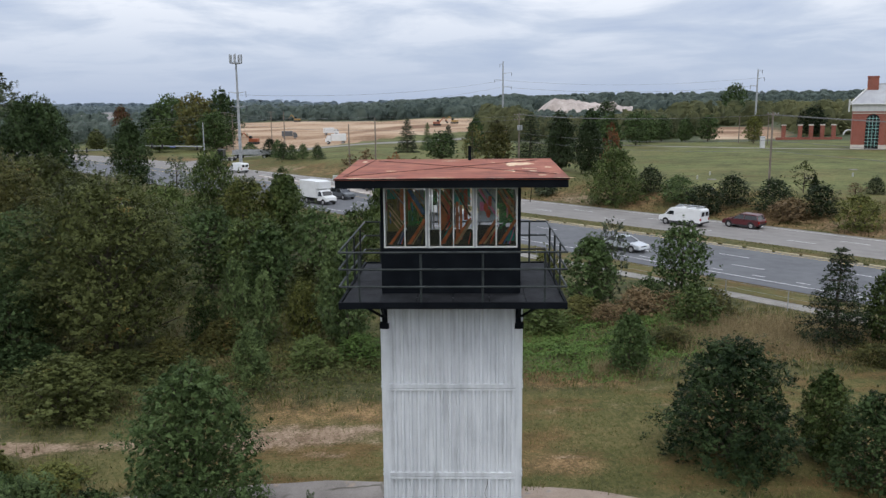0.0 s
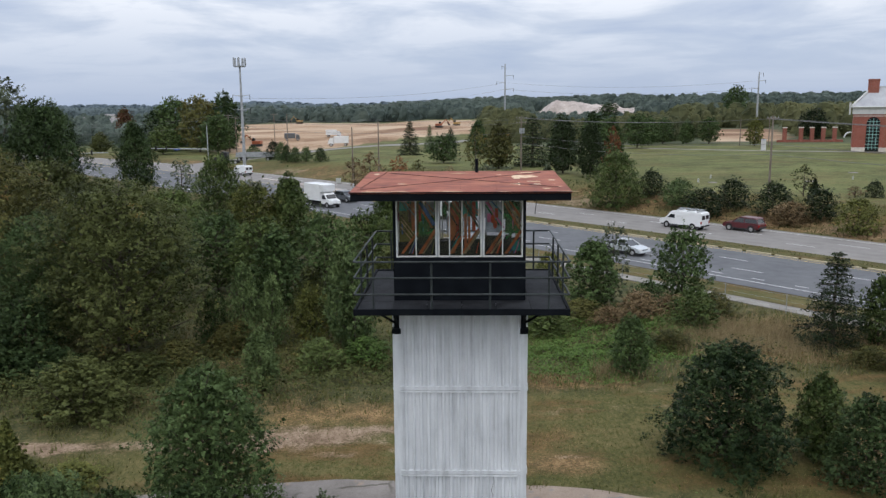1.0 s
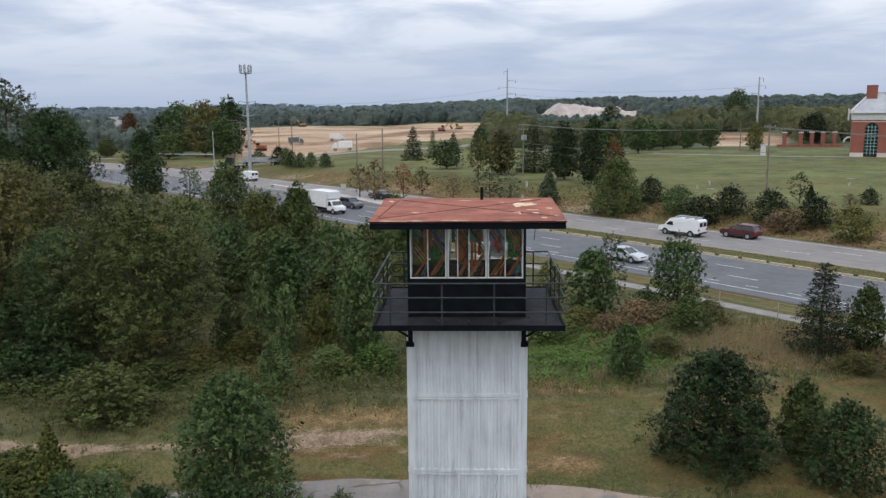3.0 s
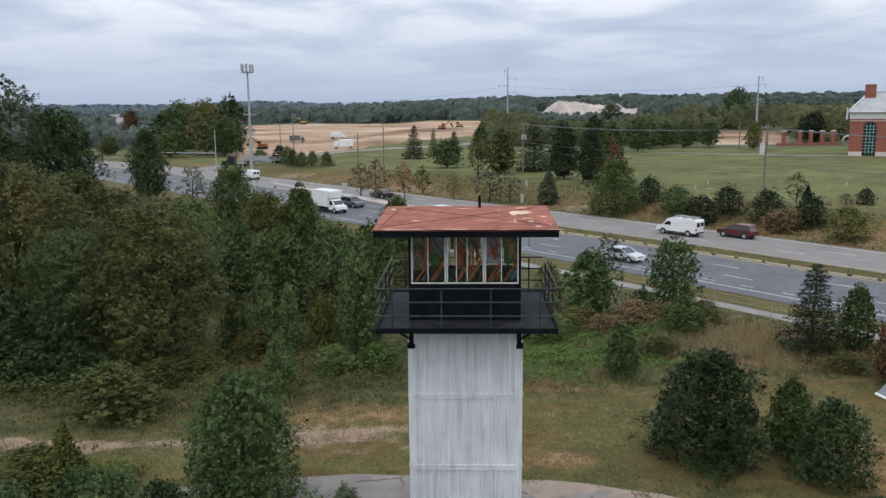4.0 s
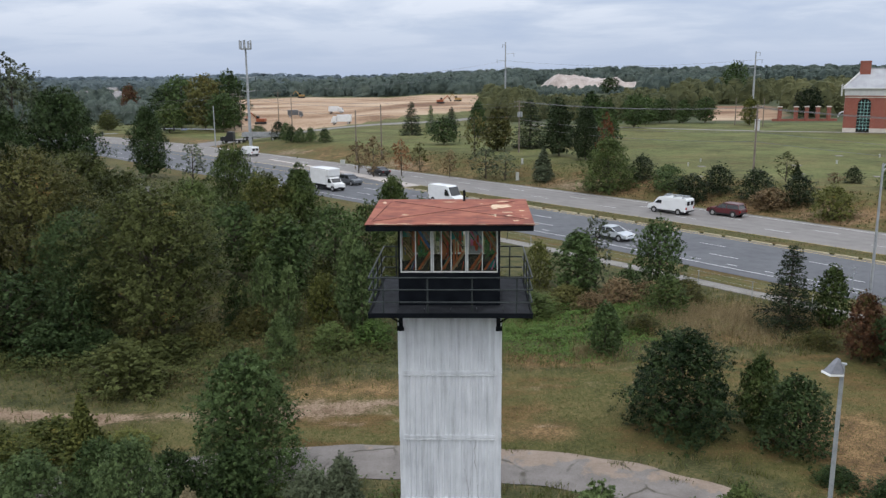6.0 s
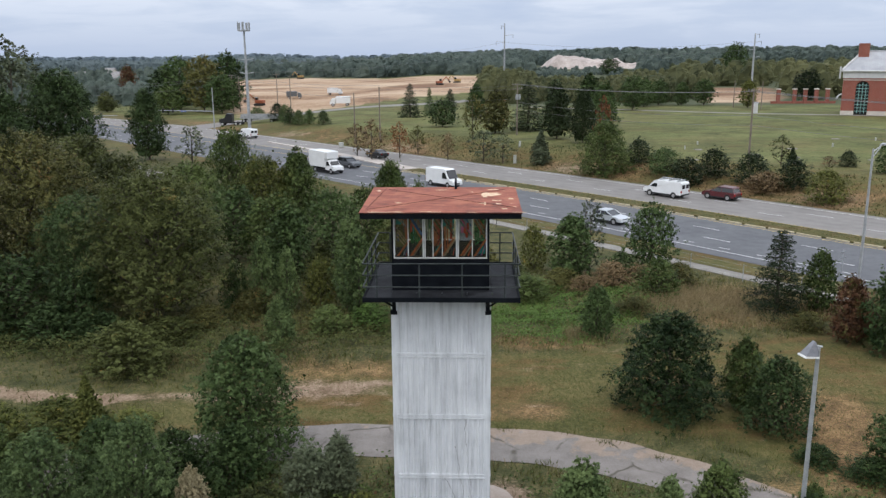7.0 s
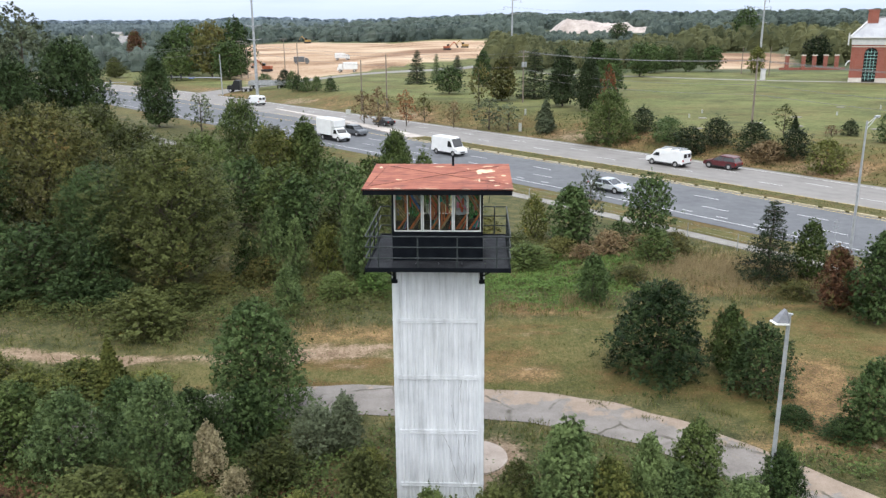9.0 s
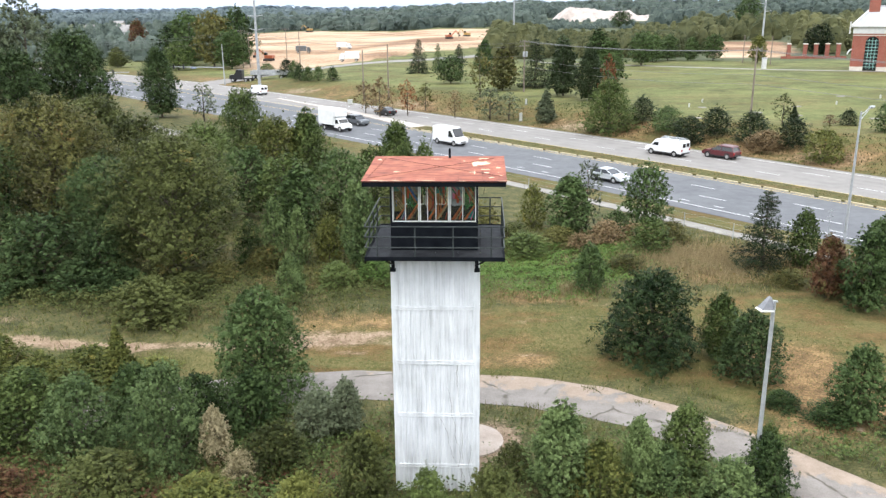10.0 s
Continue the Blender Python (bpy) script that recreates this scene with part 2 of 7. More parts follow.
def prism(bm, pts, axis, a, b):
    """A polygon given in the two other axes, drawn out along one axis from a to b."""
    def place(p, c):
        return {"x": (c, p[0], p[1]), "y": (p[0], c, p[1]), "z": (p[0], p[1], c)}[axis]
    lo = [bm.verts.new(place(p, a)) for p in pts]
    hi = [bm.verts.new(place(p, b)) for p in pts]
    k = len(pts)
    bm.faces.new(lo)
    bm.faces.new(hi[::-1])
    for i in range(k):
        bm.faces.new((lo[i], hi[i], hi[(i + 1) % k], lo[(i + 1) % k]))
    bmesh.ops.recalc_face_normals(bm, faces=bm.faces)
    return bm


def raw_mesh(name, verts, faces, mat, parent=None, label="", smooth=False):
    me = bpy.data.meshes.new(name)
    verts = np.asarray(verts, dtype=np.float32)
    faces = np.asarray(faces, dtype=np.int32)
    k = faces.shape[1]
    me.vertices.add(len(verts))
    me.vertices.foreach_set("co", verts.ravel())
    me.loops.add(faces.size)
    me.loops.foreach_set("vertex_index", faces.ravel())
    me.polygons.add(len(faces))
    me.polygons.foreach_set("loop_start", np.arange(0, faces.size, k, dtype=np.int32))
    me.polygons.foreach_set("use_smooth", np.full(len(faces), smooth))
    me.update(calc_edges=True)
    me.materials.append(mat)
    if parent == "mesh only":
        return me
    ob = new(name, me)
    if parent:
        ob.parent = parent
    return tagged(ob, label)


def smooth01(a, b, v):
    t = np.clip((np.asarray(v, dtype=float) - a) / (b - a), 0, 1)
    return t * t * (3 - 2 * t)


# ---- plan of the land ----
# s runs along the highway, n across it; the far kerb line of the near carriageway lies at n = kerb_n(s)
RD, RN = np.array((0.6325, -0.7746)), np.array((0.7746, 0.6325))
KERB_S = [-900, -400, -300, -253, -216, -190, -146, -116, -80, -52, -31, 0, 90, 400]
KERB_N = [-300, 12, 44, 56, 62.5, 65.0, 68.4, 71.0, 73.8, 75.6, 76.0, 76.2, 76.6, 78]


def kerb_n(s):
    return np.interp(s, KERB_S, KERB_N)


def road_xy(s, o):
    n = kerb_n(s) + o
    return np.stack([s * RD[0] + n * RN[0], s * RD[1] + n * RN[1]], -1)


def wav(x, y, k, seed):
    """Cheap smooth noise of about -1 to 1."""
    r = np.random.RandomState(seed)
    out = 0
    for i in range(6):
        a, ph, f = r.uniform(0, math.tau), r.uniform(0, math.tau), k * r.uniform(0.5, 1.8)
        out = out + np.sin((x * math.cos(a) + y * math.sin(a)) * f + ph)
    return out / 3.2


def offset(x, y):
    s = x * RD[0] + y * RD[1]
    return x * RN[0] + y * RN[1] - kerb_n(s)


def land(x, y):
    x, y = np.asarray(x, dtype=float), np.asarray(y, dtype=float)
    o = offset(x, y)
    h = 2.4 * smooth01(16.5, 31, o) * smooth01(-75, -25, x)
    rough = smooth01(-21, -27, o) * np.maximum(smooth01(33, 38, y), np.maximum(smooth01(-19, -26, x), smooth01(26, 33, x)))
    h = h + rough * 0.22 * wav(x, y, 0.35, 3)
    lot = smooth01(255, 300, y) * (1 - smooth01(600, 690, y)) * smooth01(-0.30, -0.26, x / np.maximum(y, 50)) * (1 - smooth01(0.02, 0.05, x / np.maximum(y, 50)))
    h = h + lot * (0.9 * wav(x, y, 0.055, 64) + 0.7 * np.abs(wav(x, y * 1.6, 0.11, 65)))
    ridge = np.interp(x / np.maximum(y, 50), [-0.7, -0.36, -0.275, -0.23, -0.18, -0.125, -0.07, 0.0, 0.057, 0.09, 0.15, 0.19, 0.217, 0.28, 0.35, 0.7], [3, 2, 8, 8, 2, 2, 8, 10, 15, 10, 14, 16, 12, 13, 14, 13])
    h = h + smooth01(720, 1500, y) * (ridge + 1.5 * wav(x, y, 0.006, 5))
    return h


TRAIL = [(-90, 31), (-45, 33.2), (-27, 34.1), (-20, 34.2), (-13.8, 34.6), (-8.0, 34.8), (-5.5, 35.5), (-2.5, 36.6), (3, 38.4), (9, 39.8)]
SAND = [(-71, 247), (-120, 420), (-185, 600), (-150, 720), (20, 640), (22, 400), (-8, 330), (-29, 292), (-45, 265)]

TRACKS = [[(-2.5, 36.9), (4, 38.6), (10, 39.6), (16, 39.2)], [(-2.5, 38.6), (4, 40.6), (10, 42.0), (17, 42.5)], [(2.8, 33.0), (8, 34.2), (14, 37.5), (22, 40.5)], [(22, 23.5), (18, 27.5), (15.5, 30)],
          [(-27, 33.2), (-15, 33.8), (-6, 33.4), (-2, 34.2)], [(-9, 33.8), (-5, 34.5), (-2, 35.4), (2, 37.2)], [(-9, 36.3), (-4.5, 36.8), (-1, 38.0)], [(-6, 35.1), (-2.5, 35.9), (1.5, 37.6)]]
SAND_STRIP = [(78, 276), (86, 300), (112, 395), (142, 400), (120, 309), (100, 267)]


def line_dist(x, y, pts):
    d = np.full(np.shape(x), 1e9)
    for (ax, ay), (bx, by) in zip(pts, pts[1:]):
        ux, uy = bx - ax, by - ay
        t = np.clip(((x - ax) * ux + (y - ay) * uy) / (ux * ux + uy * uy), 0, 1)
        d = np.minimum(d, np.hypot(x - ax - t * ux, y - ay - t * uy))
    return d


def inside(x, y, poly):
    c = np.zeros(np.shape(x), bool)
    for (ax, ay), (bx, by) in zip(poly, poly[1:] + poly[:1]):
        c ^= ((ay > y) != (by > y)) & (x < (bx - ax) * (y - ay) / (by - ay + 1e-12) + ax)
    return c


def blob(x, y, cx, cy, rx, ry):
    return np.exp(-((x - cx) / rx) ** 2 - ((y - cy) / ry) ** 2)


def cover(x, y):
    """Dirt, dryness, sand and mown lawn, each 0 to 1."""
    o = offset(x, y)
    jig = wav(x, y, 1.1, 11) * 0.35 + wav(x, y, 3.0, 12) * 0.2
    td = line_dist(x, y, TRAIL) + jig * 0.9
    dirt = (1 - smooth01(0.35, 1.45, td)) * (1 - smooth01(-1, 5, x) * 0.62) * np.clip(0.72 + 0.45 * wav(x * 0.4, y * 2.4, 1.3, 13), 0.45, 1)
    dirt = np.maximum(dirt, 0.55 * blob(x, y, -29, 37.6, 5, 1.2))
    dirt = np.maximum(dirt, 1.2 * blob(x, y, 2.95, 23.2, 1.1, 1.9) ** 0.6)
    dirt = np.maximum(dirt, 0.42 * smooth01(15.5, 17, o) * (1 - smooth01(21, 27, o)) * (0.6 + 0.6 * wav(x, y, 0.25, 15)))
    dry = 1.5 * blob(x, y, 20.5, 31.5, 3.8, 5.5) + 0.9 * blob(x, y, 21, 52, 6.5, 5.0) + 0.7 * blob(x, y, 5.5, 43.5, 5, 2.2)
    dry = dry + 0.8 * blob(x, y, 5, 32.5, 4, 1.2) + 0.5 * blob(x, y, -10, 39, 10, 2.5) + 0.42 * smooth01(15, 17, o) * (1 - smooth01(22, 28, o))
    dry = dry + 0.28 * (wav(x, y, 0.22, 21) + wav(x, y, 0.8, 22)) * (1 - smooth01(30, 40, o))
    sand = inside(x + 6 * wav(x, y, 0.03, 31), y + 14 * wav(x, y, 0.02, 32), SAND).astype(float)
    sand = np.maximum(sand, inside(x, y, SAND_STRIP).astype(float))
    for k, pts in enumerate(TRACKS):
        dirt = np.maximum(dirt, (0.36 + 0.25 * wav(x, y, 0.9, 50 + k)) * (1 - smooth01(0.12, 0.5, line_dist(x, y, pts) + jig * 0.25)))
    mown = np.maximum(smooth01(24, 32, o), smooth01(29.5, 31, y + 4.5 * smooth01(13, 17, x)) * (1 - smooth01(39, 41.5, y - 0.22 * x)) * smooth01(-21, -11, x))
    mown = np.maximum(mown, smooth01(-20, -19, o))
    return np.clip(np.stack([dirt, dry, sand, mown], -1), 0, 1)


def spread(fine, step, reach, grow):
    out, w = list(np.arange(fine[0], fine[1] + 1e-6, step)), step
    while out[-1] < reach[1]:
        w *= grow
        out.append(out[-1] + w)
    w = step
    while out[0] > reach[0]:
        w *= grow
        out.insert(0, out[0] - w)
    return np.array(out)


def ground_material():
    m, n, l, b = material("ground_cover", 0.95, 0.0, 0.15)
    att = n.new("ShaderNodeAttribute")
    att.attribute_name = "cover"
    sp = n.new("ShaderNodeSeparateColor")
    l.new(att.outputs["Color"], sp.inputs[0])
    big = noise_tex(n, l, 0.12, 5, 0.6)
    mid = noise_tex(n, l, 0.9, 6, 0.65)
    fine = noise_tex(n, l, 7.0, 5, 0.7)
    tuft = fmath(n, l, "ADD", fmath(n, l, "MULTIPLY", mid, 0.5), fmath(n, l, "MULTIPLY", fine, 0.5))
    rough = ramp(n, l, tuft, [(0.38, (0.024, 0.029, 0.011)), (0.50, (0.062, 0.063, 0.025)), (0.62, (0.13, 0.108, 0.048))])
    grain = noise_tex(n, l, 3.2, 6, 0.75, stretch=(1.5, 0.8, 1.0))
    lawn_f = fmath(n, l, "ADD", fmath(n, l, "MULTIPLY", big, 0.25), fmath(n, l, "ADD", fmath(n, l, "MULTIPLY", tuft, 0.35), fmath(n, l, "MULTIPLY", grain, 0.40)))
    lawn = ramp(n, l, lawn_f, [(0.40, (0.034, 0.037, 0.012)), (0.49, (0.076, 0.074, 0.024)), (0.58, (0.136, 0.112, 0.048))])
    # brown thatch in the short grass, thinning where the lawn is kept fresh
    fresh = n.new("ShaderNodeAttribute")
    fresh.attribute_name = "fresh"
    patch = fmath(n, l, "ADD", fmath(n, l, "MULTIPLY", noise_tex(n, l, 0.33, 5, 0.65, stretch=(0.55, 1.2, 1.0)), 0.8), fmath(n, l, "MULTIPLY", fine, 0.2))
    lawn = mixc(n, l, fmath(n, l, "MULTIPLY", ramp(n, l, patch, [(0.48, 0.0), (0.58, 0.7)]), 1.0), lawn, ramp(n, l, tuft, [(0.38, (0.050, 0.031, 0.012)), (0.62, (0.165, 0.094, 0.040))]))
    lush = ramp(n, l, lawn_f, [(0.41, (0.048, 0.060, 0.020)), (0.49, (0.104, 0.119, 0.040)), (0.57, (0.165, 0.158, 0.064))])
    roll = noise_tex(n, l, 0.11, 7, 0.72, stretch=(0.75, 1.05, 1.0))
    lush = mixc(n, l, 1.0, lush, ramp(n, l, roll, [(0.38, 0.52), (0.50, 0.92), (0.60, 1.0)]), "MULTIPLY")
    lawn = mixc(n, l, fmath(n, l, "MULTIPLY", fresh.outputs["Fac"], ramp(n, l, noise_tex(n, l, 0.055, 5, 0.7, stretch=(0.6, 1.3, 1.0)), [(0.36, 0.35), (0.54, 1.0)])), lawn, lush)
    straw = ramp(n, l, tuft, [(0.40, (0.072, 0.048, 0.024)), (0.50, (0.155, 0.098, 0.046)), (0.60, (0.265, 0.172, 0.085))])
    dirt = ramp(n, l, tuft, [(0.38, (0.110, 0.073, 0.044)), (0.52, (0.215, 0.155, 0.106)), (0.64, (0.325, 0.248, 0.180))])
    streak = noise_tex(n, l, 0.022, 6, 0.62, stretch=(0.6, 0.9, 1.0))
    sand_f = fmath(n, l, "ADD", fmath(n, l, "MULTIPLY", streak, 0.75), fmath(n, l, "MULTIPLY", mid, 0.25))
    sand = ramp(n, l, sand_f, [(0.40, (0.16, 0.092, 0.055)), (0.47, (0.28, 0.185, 0.115)), (0.58, (0.41, 0.31, 0.215))])

    def cut(chan, lo, hi):
        f = fmath(n, l, "ADD", chan, fmath(n, l, "MULTIPLY", fmath(n, l, "SUBTRACT", tuft, 0.5), 1.1))
        mr = n.new("ShaderNodeMapRange")
        mr.interpolation_type = "SMOOTHSTEP"
        mr.inputs["From Min"].default_value, mr.inputs["From Max"].default_value = lo, hi
        l.new(f, mr.inputs["Value"])
        return mr.outputs[0]
    col = mixc(n, l, att.outputs["Alpha"], rough, lawn)
    col = mixc(n, l, cut(sp.outputs[1], 0.25, 0.85), col, straw)
    col = mixc(n, l, cut(sp.outputs[0], 0.30, 0.70), col, dirt)
    wooded = n.new("ShaderNodeAttribute")
    wooded.attribute_name = "litter"
    col = mixc(n, l, wooded.outputs["Fac"], col, ramp(n, l, tuft, [(0.38, (0.046, 0.058, 0.030)), (0.62, (0.080, 0.090, 0.048))]))
    col = mixc(n, l, sp.outputs[2], col, sand)
    l.new(col, b.inputs["Base Color"])
    bump(n, l, b, tuft, 0.7, 0.08)
    return m


gx = spread((-45, 45), 0.75, (-3200, 3200), 1.075)
gy = spread((8, 75), 0.75, (-400, 4600), 1.042)
GX, GY = np.meshgrid(gx, gy)
gz = land(GX, GY)
cols = len(gx)
idx = (np.arange(len(gy) - 1)[:, None] * cols + np.arange(cols - 1)[None]).ravel()
ground = raw_mesh("ground", np.stack([GX, GY, gz], -1).reshape(-1, 3), np.stack([idx, idx + 1, idx + cols + 1, idx + cols], -1), ground_material(), smooth=True)
tagged(ground, "rough grassy land with a dirt trail, lawn and bare sand", "ground", kind="structure")
layer = ground.data.attributes.new("cover", "FLOAT_COLOR", "POINT")
layer.data.foreach_set("color", cover(GX, GY).astype(np.float32).ravel())

# undergrowth and leaf litter of the far woods
bearing = GX / np.maximum(GY, 50)
litter = np.maximum(smooth01(690, 720, GY), smooth01(250, 262, GY) * smooth01(0.045, 0.06, bearing))
litter = np.maximum(litter, smooth01(300, 320, GY) * smooth01(-0.23, -0.26, bearing))
ground.data.attributes.new("fresh", "FLOAT", "POINT").data.foreach_set("value", smooth01(24, 33, offset(GX, GY)).astype(np.float32).ravel())
ground.data.attributes.new("litter", "FLOAT", "POINT").data.foreach_set("value", litter.astype(np.float32).ravel())


# ---- roads ----
def asphalt(name, dark, light, wear):
    m, n, l, b = material(name, 0.85, 0.0, 0.3)
    big = noise_tex(n, l, 0.25, 4, 0.6)
    long = noise_tex(n, l, 1.0, 4, 0.6, stretch=(1.0, 1.0, 1.0))
    fine = noise_tex(n, l, 22, 3, 0.7)
    f = fmath(n, l, "ADD", fmath(n, l, "MULTIPLY", big, 0.5), fmath(n, l, "ADD", fmath(n, l, "MULTIPLY", long, 0.25), fmath(n, l, "MULTIPLY", fine, 0.25)))
    col = ramp(n, l, f, [(0.38, dark), (0.62, light)])
    att = n.new("ShaderNodeAttribute")
    att.attribute_name = "across"
    # wheel tracks, worn lighter along each lane
    wave = fmath(n, l, "SINE", fmath(n, l, "MULTIPLY", att.outputs["Fac"], math.tau / 2.05))
    col = mixc(n, l, fmath(n, l, "MULTIPLY", fmath(n, l, "ADD", fmath(n, l, "MULTIPLY", wave, 0.5), 0.5), 0.35), col, wear)
    l.new(col, b.inputs["Base Color"])
    bump(n, l, b, fine, 0.3, 0.01)
    return m


def strip(name, s0, s1, o0, o1, lift, mat, label="", category="road", step=3.0, thick=0.0, parent=None):
    """A band along the highway between two offsets; with thick, a solid raised body."""
    s = np.linspace(s0, s1, max(2, int(abs(s1 - s0) / step) + 1))
    a, c = road_xy(s, o0), road_xy(s, o1)
    z = np.full(len(s), lift)
    v = np.concatenate([np.column_stack([a, z]), np.column_stack([c, z])])
    k = len(s)
    i = np.arange(k - 1)
    f = [np.stack([i, i + k, i + k + 1, i + 1], -1)]
    if thick:
        v = np.concatenate([v, v - np.array((0, 0, thick))])
        f += [np.stack([i, i + 1, i + 1 + 2 * k, i + 2 * k], -1), np.stack([i + k, i + 3 * k, i + 1 + 3 * k, i + 1 + k], -1),
              np.array([[0, 2 * k, 3 * k, k], [k - 1, 2 * k - 1, 4 * k - 1, 3 * k - 1]])]
    ob = raw_mesh(name, v, np.concatenate(f), mat, parent)
    at = ob.data.attributes.new("across", "FLOAT", "POINT")
    at.data.foreach_set("value", np.tile(np.concatenate([np.full(k, o0), np.full(k, o1)]), 2 if thick else 1).astype(np.float32))
    if not parent:
        tagged(ob, label, category, kind="structure")
    return ob


NEAR_ASPHALT = asphalt("dark_asphalt", (0.074, 0.077, 0.084), (0.118, 0.121, 0.128), (0.104, 0.107, 0.114))
FAR_ASPHALT = asphalt("pale_asphalt", (0.140, 0.131, 0.122), (0.200, 0.188, 0.176), (0.212, 0.199, 0.187))
road_near = strip("road_near", -330, 160, -14.6, 0.0, 0.03, NEAR_ASPHALT, "dark grey asphalt carriageway with white lane lines")
road_far = strip("road_far", -330, 160, 3.4, 15.6, 0.03, FAR_ASPHALT, "pale worn asphalt carriageway with white lane lines")
strip("road_middle", -330, -104, 0.0, 3.4, 0.032, NEAR_ASPHALT, "dark asphalt turning lane between the carriageways")
# the median's paved nose, which swings across to make room for the turning lanes
ISLANDMAT = surface("pale_pinkish_concrete", (0.30, 0.265, 0.235), (0.46, 0.42, 0.38), 0.5, 0.9, fine=8)
si = np.linspace(-160, -103.2, 30)
near_side = road_xy(si, np.interp(si, [-160, -134, -115, -103], [8.1, 5.8, 2.5, 0.4]))
far_side = road_xy(si, np.interp(si, [-160, -148, -120, -103], [8.9, 8.1, 5.9, 3.3]))
top = np.concatenate([np.column_stack([e, np.full(30, 0.17)]) for e in (near_side, far_side)])
i = np.arange(29)
island = raw_mesh("traffic_island", np.concatenate([top, top - np.array((0, 0, 0.2))]), np.concatenate([np.stack([i, i + 1, i + 31, i + 30], -1), np.stack([i, i + 60, i + 61, i + 1], -1), np.stack([i + 30, i + 31, i + 91, i + 90], -1), np.array([[0, 30, 90, 60], [29, 89, 119, 59]])]), ISLANDMAT)
tagged(island, "long pale concrete traffic island at the end of the median", "island", kind="structure")
strip("median", -103, 160, 0.22, 3.3, 0.16, ground.data.materials[0], "raised grassy median strip between the carriageways", "median", thick=0.2, step=1.5)
strip("pavement", -84, 120, -20.0, -18.4, 0.05, CONCRETE, "pale concrete pavement beside the highway", "pavement", thick=0.1)
strip("verge", -100, 120, -18.2, -14.8, 0.035, ground.data.materials[0], "mown grass verge between road and pavement", "verge", step=1.5)
for ob_name, r in (("median", (0.10, 0.18, 0, 0.6)), ("verge", (0.0, 0.15, 0, 0.9))):
    me = bpy.data.objects[ob_name].data
    la = me.attributes.new("cover", "FLOAT_COLOR", "POINT")
    la.data.foreach_set("color", np.tile(np.array(r, np.float32), len(me.vertices)))


def solid_line(o, s0, s1, w, mat, parent, name="edge_line"):
    return strip(name, s0, s1, o - w / 2, o + w / 2, 0.036, mat, parent=parent)


for o, w, mat, par in ((-12.6, 0.16, PAINTLINE, road_near), (-0.55, 0.13, YELLOWLINE, road_near), (14.5, 0.16, PAINTLINE, road_far), (3.9, 0.13, YELLOWLINE, road_far)):
    solid_line(o, -300, 150, w, mat, par)


def dash_mesh(length, w):
    return raw_mesh("lane_dash", [(-length / 2, -w / 2, 0), (length / 2, -w / 2, 0), (length / 2, w / 2, 0), (-length / 2, w / 2, 0)], [(0, 1, 2, 3)], PAINTLINE, "mesh only")


DASH = dash_mesh(3.2, 0.15)
SHORT = dash_mesh(1.2, 0.15)


def dashes(o, s0, s1, gap, par, me):
    s = s0
    while s < s1:
        p, q = road_xy(np.array(s), o), road_xy(np.array(s + 0.5), o)
        d = new("lane_dash", me)
        d.parent = par
        d.location, d.rotation_euler = (p[0], p[1], 0.038), (0, 0, math.atan2(q[1] - p[1], q[0] - p[0]))
        s += gap


dashes(-4.55, -240, 100, 12.2, road_near, DASH)
dashes(-8.55, -236, 100, 12.2, road_near, DASH)
dashes(-11.4, -66, 10, 4.0, road_near, SHORT)
dashes(7.7, -240, 100, 12.2, road_far, DASH)
dashes(11.2, -236, 100, 12.2, road_far, DASH)

# kerb stones along the median
kerb = thing("kerb", "stained pale concrete kerb along the grassy median", "kerb", kind="structure")
stone = boxm(-1.48, -0.11, -0.05, 1.48, 0.11, 0.17, bevel=0.02)
first = part("kerb_stone", stone, KERBMAT, kerb)
for i, s in enumerate(np.arange(-102, 110, 3.0)):
    ob = first if i == 0 else new("kerb_stone", first.data)
    ob.parent = kerb
    p, q = road_xy(np.array(s), 0.1), road_xy(np.array(s + 0.5), 0.1)
    ob.location, ob.rotation_euler = (p[0], p[1], 0.0), (0, 0, math.atan2(q[1] - p[1], q[0] - p[0]))
    ob.scale = (0.72 + 0.26 * ((i * 0.618) % 1), 1, 0.8 + 0.3 * ((i * 0.414) % 1))


